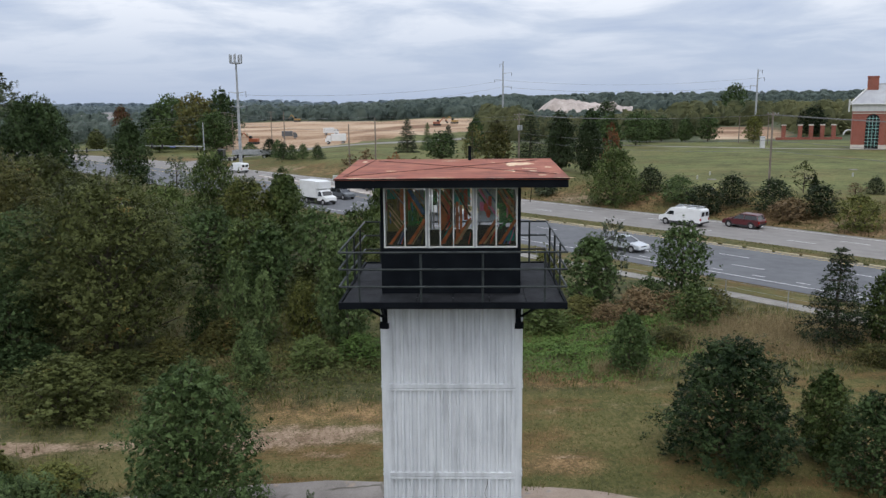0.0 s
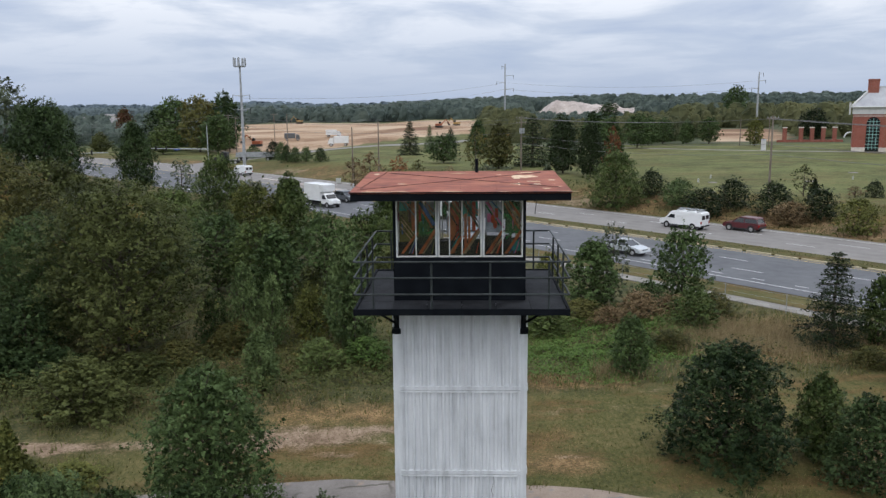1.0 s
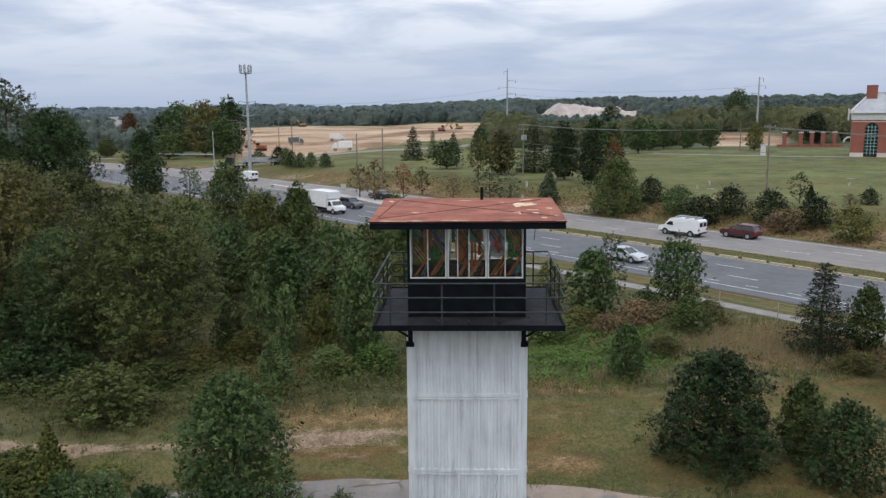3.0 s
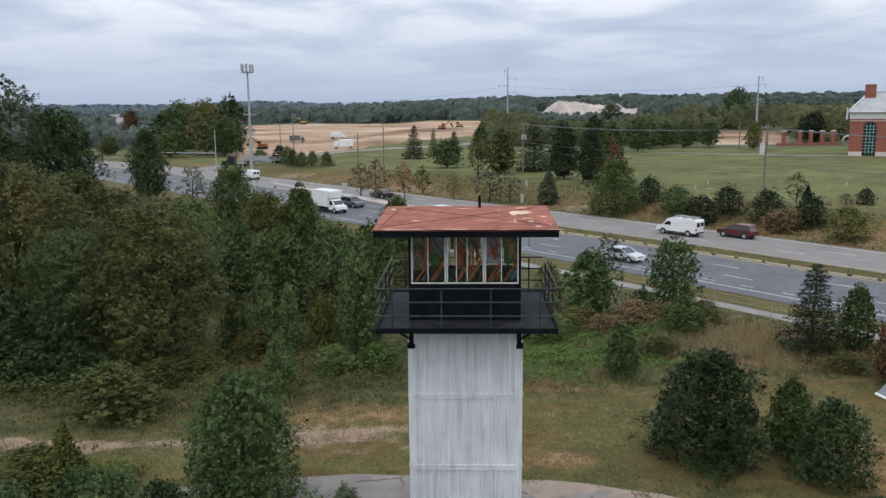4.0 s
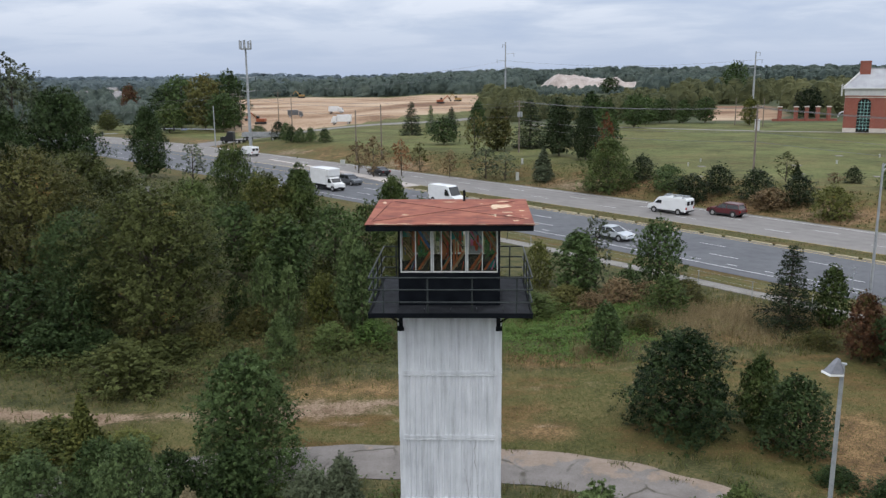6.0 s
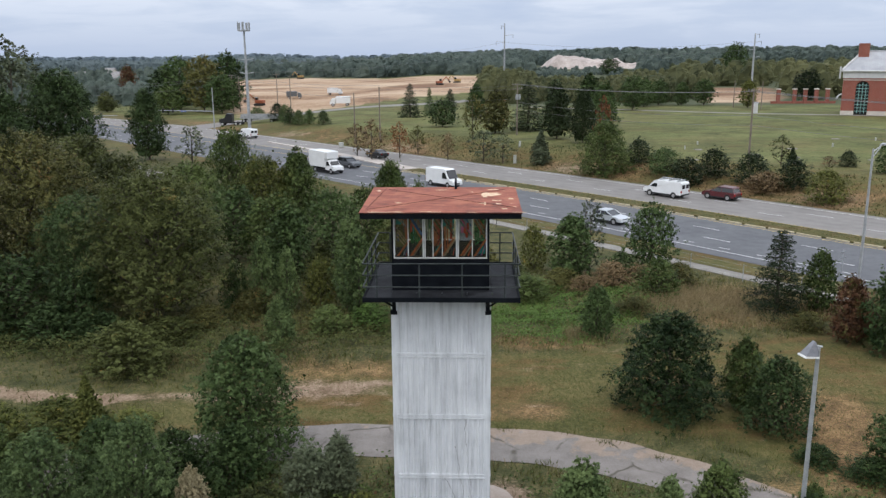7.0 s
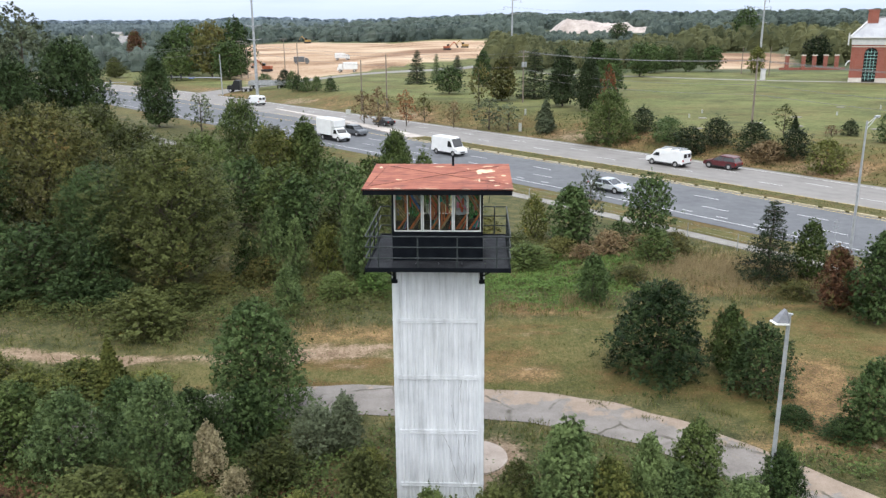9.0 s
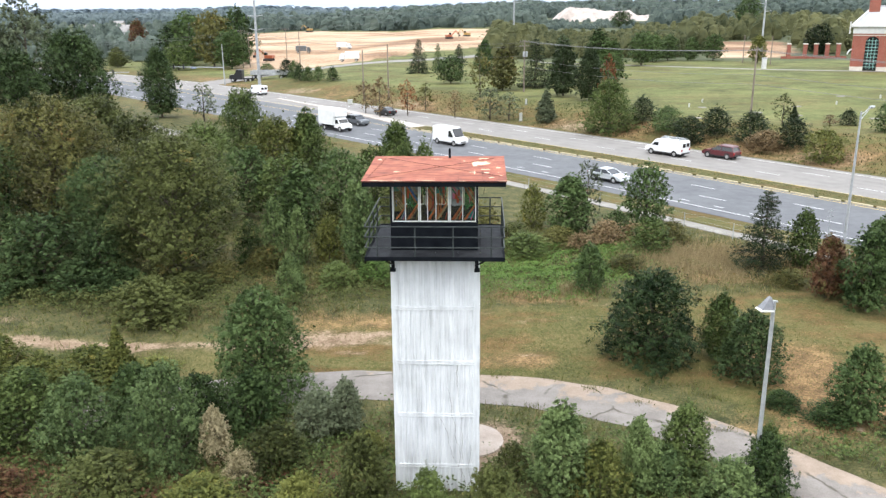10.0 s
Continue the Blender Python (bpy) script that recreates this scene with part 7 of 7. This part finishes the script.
def vehicle(kind, s, o, ahead, mat, label, word):
    p, q = road_xy(np.array(float(s)), o), road_xy(np.array(s + 1.0), o)
    a = math.atan2(q[1] - p[1], q[0] - p[0]) + (0 if ahead > 0 else math.pi)
    e = thing(word, label, word.replace("_", " "), "vehicles on the highway", (p[0], p[1], 0.035))
    if kind in CARS:
        c = CARS[kind]
        w = c["w"] / 2
        bm = prism(bmesh.new(), c["lower"], "y", -w, w)
        bmesh.ops.bevel(bm, geom=bm.edges[:], offset=0.06, segments=2, affect="EDGES")
        hpart("body", bm, mat, e)
        bm = prism(bmesh.new(), c["glass"], "y", -w + 0.06, w - 0.06)
        top = max(z for _, z in c["glass"])
        taper(bm, c["glass"][0][1], top, 0.16)
        hpart("cabin_glass", bm, CARGLASS, e, "dark car windows")
        bm = prism(bmesh.new(), c["roof"], "y", -w * 0.83, w * 0.83)
        bmesh.ops.bevel(bm, geom=bm.edges[:], offset=0.03, segments=1, affect="EDGES")
        hpart("roof", bm, mat, e)
        for x0, x1 in ((c["glass"][0][0], c["roof"][0][0]), (c["glass"][3][0], c["roof"][3][0]), (-0.45, -0.45)):
            for sd in (-1, 1):
                hpart("pillar", tubem((x0, sd * (w - 0.05), c["glass"][0][1] - 0.02), (x1, sd * w * 0.80, top), 0.045, 0.035, 5), mat, e)
        front, back, zl = c["lower"][-2][0], c["lower"][1][0], 0.70
        wh, r = c["wheels"], c["r"]
        sill = boxm(-1.9, -w - 0.005, 0.30, 1.9, w + 0.005, 0.42)
    else:
        tall = {"van": 2.15, "high_van": 2.55, "box_truck": 2.2}[kind]
        w, L = 1.0, 2.85
        if kind == "box_truck":
            body = [(0.9, 0.55), (0.9, 2.15), (1.5, 2.2), (1.9, 1.95), (2.45, 1.30), (3.2, 1.15), (3.3, 0.55)]
            wind = [(1.93, 1.90), (2.42, 1.33), (2.47, 1.35), (1.98, 1.94)]
            side_w = [(1.25, 1.25), (1.25, 1.9), (1.85, 1.9), (2.3, 1.3)]
            wh, r, front, back, zl = (-1.9, 2.5), 0.40, 3.28, -3.4, 0.95
            bm = boxm(-3.4, -1.15, 0.95, 0.95, 1.15, 3.45, bevel=0.03)
            cargo = hpart("cargo_box", bm, mat, e, "plain white cargo box")
            hpart("overhang", boxm(0.95, -1.1, 2.3, 1.7, 1.1, 3.4, bevel=0.04), mat, cargo)
            hpart("chassis", boxm(-3.3, -0.5, 0.5, 1.0, 0.5, 0.95), PLASTIC, e)
        else:
            body = [(-L, 0.42), (-L - 0.02, tall - 0.15), (-L + 0.15, tall), (0.95, tall), (1.35, tall - 0.12), (2.05, 1.22), (2.75, 1.05), (L + 0.03, 0.85), (L + 0.03, 0.42)]
            wind = [(1.40, tall - 0.16), (2.04, 1.26), (2.09, 1.28), (1.45, tall - 0.13)]
            side_w = [(0.75, 1.25), (0.75, tall - 0.45), (1.25, tall - 0.45), (1.8, 1.28)]
            wh, r, front, back, zl = (-1.75, 1.85), 0.36, L + 0.02, -L, 0.85
        bm = prism(bmesh.new(), body, "y", -w, w)
        taper(bm, 1.2, tall, 0.10)
        bmesh.ops.bevel(bm, geom=bm.edges[:], offset=0.06, segments=2, affect="EDGES")
        hpart("body", bm, mat, e)
        hpart("windscreen", prism(bmesh.new(), wind, "y", -w * 0.82, w * 0.82), CARGLASS, e, "dark windscreen")
        for sd in (-1, 1):
            bm = prism(bmesh.new(), side_w, "y", -0.02, 0.02)
            for v in bm.verts:
                v.co.y += sd * (w * (1 - 0.10 * max(0, (v.co.z - 1.2) / (tall - 1.2))) + 0.002)
            hpart("side_window", bm, CARGLASS, e)
        if kind == "van":
            for u in (-0.42, 0.42):
                hpart("rear_window", boxm(-L - 0.04, u - 0.3, 1.3, -L - 0.015, u + 0.3, 1.8), CARGLASS, e)
            rack = bmesh.new()
            for x in (-2.2, -0.9, 0.5):
                box(rack, x - 0.03, -0.8, tall - 0.01, x + 0.03, 0.8, tall + 0.2)
            for y in (-0.5, -0.1):
                box(rack, -2.6, y - 0.03, tall + 0.2, 0.9, y + 0.03, tall + 0.26)
            if ahead < 0 and s > -100:
                hpart("ladder_rack", rack, STEEL, e, "ladder on a roof rack")
            else:
                rack.free()
        sill = boxm(back + 0.2, -w - 0.01, 0.36, front - 0.25, w + 0.01, 0.5)
    hpart("sill_trim", sill, PLASTIC, e)
    for x in wh:
        for sd in (-1, 1):
            wheel(e, x, sd * (w + 0.01), r)
            hpart("wheel_arch", tubem((x, sd * (w - 0.12), r + 0.03), (x, sd * (w + 0.004), r + 0.03), r + 0.07, seg=18), PLASTIC, e)
    for sd in (-1, 1):
        hpart("headlight", boxm(front - 0.16, sd * (w - 0.22) - 0.16, zl - 0.08, front + 0.012, sd * (w - 0.22) + 0.16, zl + 0.07, bevel=0.02), LAMPCLEAR, e)
        hpart("tail_light", boxm(back - 0.03, sd * (w - 0.16) - 0.11, zl - 0.05, back + 0.12, sd * (w - 0.16) + 0.11, zl + 0.22, bevel=0.02), LAMPRED, e)
    hpart("grille", boxm(front - 0.06, -0.42, 0.52, front + 0.025, 0.42, 0.68), PLASTIC, e)
    hpart("rear_bumper", boxm(back - 0.06, -w + 0.1, 0.42, back + 0.06, w - 0.1, 0.6, bevel=0.02), PLASTIC, e)
    e.rotation_euler = (0, 0, a)
    return e


SILVER = paint("silver_paint", (0.50, 0.53, 0.55), 0.3, 0.4)
MAROON = paint("maroon_paint", (0.09, 0.018, 0.022))
CARBLACK = paint("black_car_paint", (0.015, 0.016, 0.018))
CARGREY = paint("grey_car_paint", (0.11, 0.12, 0.13), 0.3, 0.2)
vehicle("high_van", -86.0, -5.9, 1, WHITEPAINT, "white high-roofed panel van on the dark carriageway", "van")
vehicle("sedan", -53.6, -9.9, 1, SILVER, "silver sedan on the dark carriageway", "car")
vehicle("box_truck", -109.5, -9.7, 1, WHITEPAINT, "white box truck on the dark carriageway", "truck")
vehicle("suv", -112.5, -3.6, 1, CARGREY, "dark grey off-road car on the carriageway", "car")
vehicle("sedan", -121.0, 8.2, -1, CARBLACK, "black sedan on the pale carriageway", "car")
vehicle("van", -60.5, 9.5, -1, WHITEPAINT, "white work van with ladder rack on the pale carriageway", "van")
vehicle("suv", -54.6, 12.7, -1, MAROON, "dark red estate car on the pale carriageway", "car")
vehicle("van", -172.0, 10.2, -1, WHITEPAINT, "white van on the pale carriageway", "van")

# flatbed trailer with its tractor by the junction
tl = thing("flatbed_trailer", "grey flatbed trailer with low sides parked by the junction", "trailer", at=at_land(-55.5, 216.5))
hpart("bed", boxm(-5.0, -1.25, 1.1, 5.0, 1.25, 1.4), STEEL, tl)
for x in np.arange(-4.8, 5.0, 1.6):
    hpart("stake_panel", boxm(x, -1.27, 1.4, x + 1.5, -1.22, 2.3), STEEL, tl)
    hpart("stake_panel", boxm(x, 1.22, 1.4, x + 1.5, 1.27, 2.3), STEEL, tl)
for x in (-4.0, -2.9, 3.6):
    for y in (-1.2, 1.2):
        wheel(tl, x, y, 0.5)
tr = thing("truck_tractor", "dark truck tractor parked in front of a trailer", "truck", at=at_land(-63.3, 215.0))
hpart("cab", prism(bmesh.new(), [(-1.0, 0.8), (-1.0, 3.1), (0.5, 3.2), (1.0, 2.0), (2.4, 1.8), (2.5, 0.8)], "y", -1.15, 1.15), CARBLACK, tr)
hpart("frame", boxm(-4.0, -0.5, 0.6, 2.2, 0.5, 0.95), PLASTIC, tr)
hpart("windscreen", prism(bmesh.new(), [(0.52, 3.0), (0.97, 2.1), (1.02, 2.12), (0.57, 3.02)], "y", -1.0, 1.0), CARGLASS, tr)
for x in (-3.2, -2.0, 1.6):
    for y in (-1.15, 1.15):
        wheel(tr, x, y, 0.5)
tr.rotation_euler = (0, 0, math.pi)

# machines and trucks on the sand lot
ORANGE = paint("orange_machine_paint", (0.30, 0.085, 0.035), 0.6)
YELLOWM = paint("yellow_machine_paint", (0.32, 0.20, 0.06), 0.6)


def digger(x, y, k, ang, mat, label):
    e = thing("excavator", label, "excavator", "machines on the sand", at_land(x, y))
    for sd in (-1.1, 1.1):
        hpart("track", boxm(-2.0, sd - 0.35, 0, 2.0, sd + 0.35, 0.9, bevel=0.25), PLASTIC, e)
    hpart("house", boxm(-2.0, -1.3, 1.0, 1.4, 1.3, 2.2, bevel=0.1), mat, e)
    hpart("cab", boxm(0.2, 0.2, 2.2, 1.4, 1.25, 3.2, bevel=0.1), CARGLASS, e)
    bm = tube(bmesh.new(), (1.2, -0.3, 1.8), (4.0, -0.3, 4.4), 0.32, 0.26, 6)
    tube(bm, (4.0, -0.3, 4.4), (6.0, -0.3, 2.2), 0.24, 0.18, 6)
    hpart("boom", bm, mat, e)
    hpart("bucket", boxm(5.6, -0.8, 1.2, 6.5, 0.2, 2.1, bevel=0.1), PLASTIC, e)
    e.rotation_euler, e.scale = (0, 0, ang), (k, k, k)


digger(-77, 302, 0.95, 3.0, ORANGE, "orange excavator working on the sand lot")
digger(-15, 447, 0.95, 0.4, ORANGE, "orange excavator working on the sand lot")
digger(-6, 470, 0.95, 2.6, YELLOWM, "yellow excavator working on the sand lot")
digger(-140, 690, 1.3, 2.9, YELLOWM, "yellow excavator on the far edge of the sand lot")
digger(12, 420, 0.9, 2.0, ORANGE, "orange excavator at the edge of the sand lot")


def lorry(x, y, ang, mat, label):
    e = thing("lorry", label, "truck", "trucks on the sand", at_land(x, y))
    hpart("box", boxm(-3.4, -1.2, 1.0, 1.4, 1.2, 3.3, bevel=0.05), mat, e)
    bm = prism(bmesh.new(), [(1.6, 0.7), (1.6, 2.7), (2.7, 2.7), (3.3, 1.7), (3.5, 0.7)], "y", -1.1, 1.1)
    hpart("cab", bm, mat, e)
    hpart("windscreen", prism(bmesh.new(), [(2.72, 2.6), (3.27, 1.75), (3.32, 1.78), (2.77, 2.63)], "y", -1.0, 1.0), CARGLASS, e)
    for xx in (-2.4, 2.4):
        for yy in (-1.15, 1.15):
            wheel(e, xx, yy, 0.5)
    e.rotation_euler = (0, 0, ang)


lorry(-42.5, 275, 3.2, WHITEPAINT, "white truck parked by the sand lot")
lorry(-62, 385, 0.0, WHITEPAINT, "white truck on the sand lot")
lorry(-78, 369, 0.2, CARGREY, "dark truck on the sand lot")


# ---- grass, weeds and vines on the rough land ----
def sprinkle(k, x0, x1, y0, y1, want, seed):
    rs = np.random.RandomState(seed)
    x, y = rs.uniform(x0, x1, k), rs.uniform(y0, y1, k)
    keep = rs.uniform(0, 1, k) < want(x, y)
    return x[keep], y[keep], rs


def lane_free(x, y):
    return line_dist(x, y, [tuple(p) for p in mid_line[::6]]) > 1.9


def clear_of_tower(x, y):
    return ~((x > TX0 - 0.2) & (x < TX1 + 0.2) & (y > TY0 - 0.2) & (y < TY1 + 0.2))


def rough_want(x, y):
    c = cover(x, y)
    return (1 - c[:, 3]) * (1 - 0.85 * c[:, 0]) * lane_free(x, y) * clear_of_tower(x, y) * (offset(x, y) < -20.5) * (0.45 + 0.5 * (wav(x, y, 0.7, 71) > -0.2))


def blades(name, x, y, rs, h0, h1, w, mat, label):
    k = len(x)
    z = land(x, y)
    a = rs.uniform(0, math.tau, k)
    lean = rs.normal(0, 0.35, (k, 2))
    h = rs.uniform(h0, h1, k)
    dx, dy = np.cos(a) * w, np.sin(a) * w
    base = np.stack([x, y, z - 0.02], -1)
    tip = base + np.stack([lean[:, 0] * h, lean[:, 1] * h, h], -1)
    off = np.stack([dx, dy, np.zeros(k)], -1)
    v = np.stack([base - off, base + off, tip], 1).reshape(-1, 3)
    ob = raw_mesh(name, v, np.arange(k * 3).reshape(-1, 3), mat)
    return tagged(ob, label, "grass", kind="stuff")


def tufts(x, y, rs, per, r):
    k = len(x)
    return (np.repeat(x, per) + rs.normal(0, r, k * per)), (np.repeat(y, per) + rs.normal(0, r, k * per))


x, y, rs = sprinkle(16000, -44, 34, 13, 62, rough_want, 81)
x, y = tufts(x, y, rs, 5, 0.14)
blades("tall_grass", x, y, rs, 0.15, 0.55, 0.022, LEAF["blade"], "olive green tall grass on the rough land")
x, y, rs = sprinkle(16000, -44, 34, 13, 62, lambda x, y: rough_want(x, y) * np.clip(cover(x, y)[:, 1] * 1.4 + 0.12, 0, 1), 82)
x, y = tufts(x, y, rs, 6, 0.12)
blades("dry_grass", x, y, rs, 0.12, 0.5, 0.018, LEAF["straw"], "dry straw-coloured tall grass on the bank")


def mat_of_leaves(name, want, k, box_, height, size, mat, label, seed, bumpk=0.6):
    x, y, rs = sprinkle(k, *box_, want, seed)
    hump = np.clip(0.5 + 0.5 * wav(x, y, bumpk, seed) + 0.3 * wav(x, y, 2.2, seed + 1), 0, 1.4)
    z = land(x, y) + 0.03 + hump * height * rs.uniform(0.55, 1.0, len(x))
    c = np.stack([x, y, z], -1)
    nn = unit(np.array((0, 0, 1.0)) + rs.normal(size=c.shape) * 0.45)
    ob = raw_mesh(name, leaf_quads(c, nn, size * rs.uniform(0.6, 1.4, len(x)), rs, 0.75), quad_faces(len(x)), LEAF[mat])
    return tagged(ob, label, "weeds", kind="stuff")


def patches(cs, base=0.0):
    return lambda x, y: np.clip(sum(a * blob(x, y, cx, cy, rx, ry) for cx, cy, rx, ry, a in cs) + base, 0, 1) * rough_want(x, y)


mat_of_leaves("vine_mat", patches([(7, 50, 5, 5, 1.2), (12, 52, 3, 4, 0.7), (3, 47.5, 3, 3, 0.8)]), 90000, (-2, 20, 42, 60), 0.7, 0.066, "kudzu", "bright green vine leaves blanketing the bank", 91)
mat_of_leaves("weed_mat", patches([(-7, 46, 6, 4, 1.2), (-18, 44, 8, 3.5, 1.1), (-30, 42, 8, 4, 1.2), (-38, 40, 6, 5, 1.0), (-14, 40, 6, 2, 0.5)]), 90000, (-44, 2, 36, 52), 0.9, 0.072, "olive", "tangled green weeds and vines above the trail", 93)
mat_of_leaves("brown_weed_mat", patches([(21, 52, 6, 4, 0.9), (-12, 50, 8, 4, 0.8), (27, 47, 5, 5, 0.9), (12, 57, 6, 3, 0.7), (-33, 38.5, 5, 1.6, 0.9)]), 50000, (-40, 34, 34, 62), 0.6, 0.08, "turning", "brown dying weeds on the bank", 95)
mat_of_leaves("low_weed_mat", patches([(-14, 21, 9, 5, 1.0), (-4, 20, 5, 5, 1.0), (6, 19, 6, 5, 1.1), (13, 19, 5, 4, 0.9), (-20, 28, 7, 3, 1.1), (20, 23, 5, 2.5, 0.9)]), 70000, (-26, 26, 13, 31), 0.9, 0.075, "green", "mixed green weeds and brambles below the lane", 97)
mat_of_leaves("bramble_mat", patches([(-16, 17, 7, 4, 0.9), (-7, 18, 4, 3, 0.7), (-2, 20, 2, 3, 0.5)]), 26000, (-26, 4, 13, 26), 0.9, 0.07, "red", "red-brown brambles below the lane", 99)

s_, o_ = np.random.RandomState(121).uniform(-102, 30, 5200), np.random.RandomState(122).uniform(0.75, 3.1, 5200)
q = road_xy(s_, o_)
rs = np.random.RandomState(123)
ob = blades("median_grass", q[:, 0], q[:, 1], rs, 0.06, 0.22, 0.05, LEAF["blade"], "shaggy olive grass on the median strip")
ob.location.z = 0.14
s_, o_ = np.random.RandomState(124).uniform(-150, 20, 5000), np.random.RandomState(125).uniform(16.2, 25, 5000)
q = road_xy(s_, o_)
blades("bank_grass", q[:, 0], q[:, 1], rs, 0.10, 0.3, 0.04, LEAF["brown"], "dry brown grass on the highway bank")
s_, o_ = np.random.RandomState(126).uniform(-150, 20, 9000), np.random.RandomState(127).uniform(16.0, 30, 9000)
q = road_xy(s_, o_)
blades("bank_weeds", q[:, 0], q[:, 1], rs, 0.12, 0.35, 0.06, LEAF["olive"], "olive weeds on the highway bank")

# short blades on the lawn round the lane, tufts in the cracks of its edge, dry grass on the bank
def lawn_want(x, y):
    c = cover(x, y)
    return c[:, 3] * (1 - 0.8 * c[:, 0]) * lane_free(x, y) * clear_of_tower(x, y) * (0.35 + 0.65 * (wav(x, y, 0.9, 73) > -0.3))


x, y, rs = sprinkle(90000, -20, 26, 20, 43, lawn_want, 83)
blades("lawn_grass", x, y, rs, 0.03, 0.10, 0.022, LEAF["blade"], "short olive grass of the lawn beside the lane")
x, y, rs = sprinkle(60000, -20, 26, 20, 43, lambda x, y: lawn_want(x, y) * np.clip(cover(x, y)[:, 1] * 1.3 + 0.10, 0, 1), 84)
blades("lawn_thatch", x, y, rs, 0.03, 0.11, 0.020, LEAF["straw"], "dry straw-coloured grass of the lawn beside the lane")
tx, ty = np.repeat([3.4, 8.2, 10.6, 14.0, 5.0], 60), np.repeat([30.6, 29.2, 27.6, 25.0, 27.0], 60)
rs = np.random.RandomState(85)
blades("crack_grass", tx + rs.normal(0, 0.28, 300), ty + rs.normal(0, 0.16, 300), rs, 0.08, 0.3, 0.02, LEAF["blade"], "grass tufts along the broken edge of the lane")
x, y, rs = sprinkle(9000, 8, 30, 44, 58, lambda x, y: np.clip(1.3 * blob(x, y, 19.5, 52, 4.5, 3.4) + 0.9 * blob(x, y, 5.5, 43.8, 5, 2.0), 0, 1) * (offset(x, y) < -20.6), 86)
x, y = tufts(x, y, rs, 6, 0.16)
blades("bank_straw", x, y, rs, 0.3, 0.95, 0.022, LEAF["straw"], "tall dry straw-coloured grass leaning on the bank")
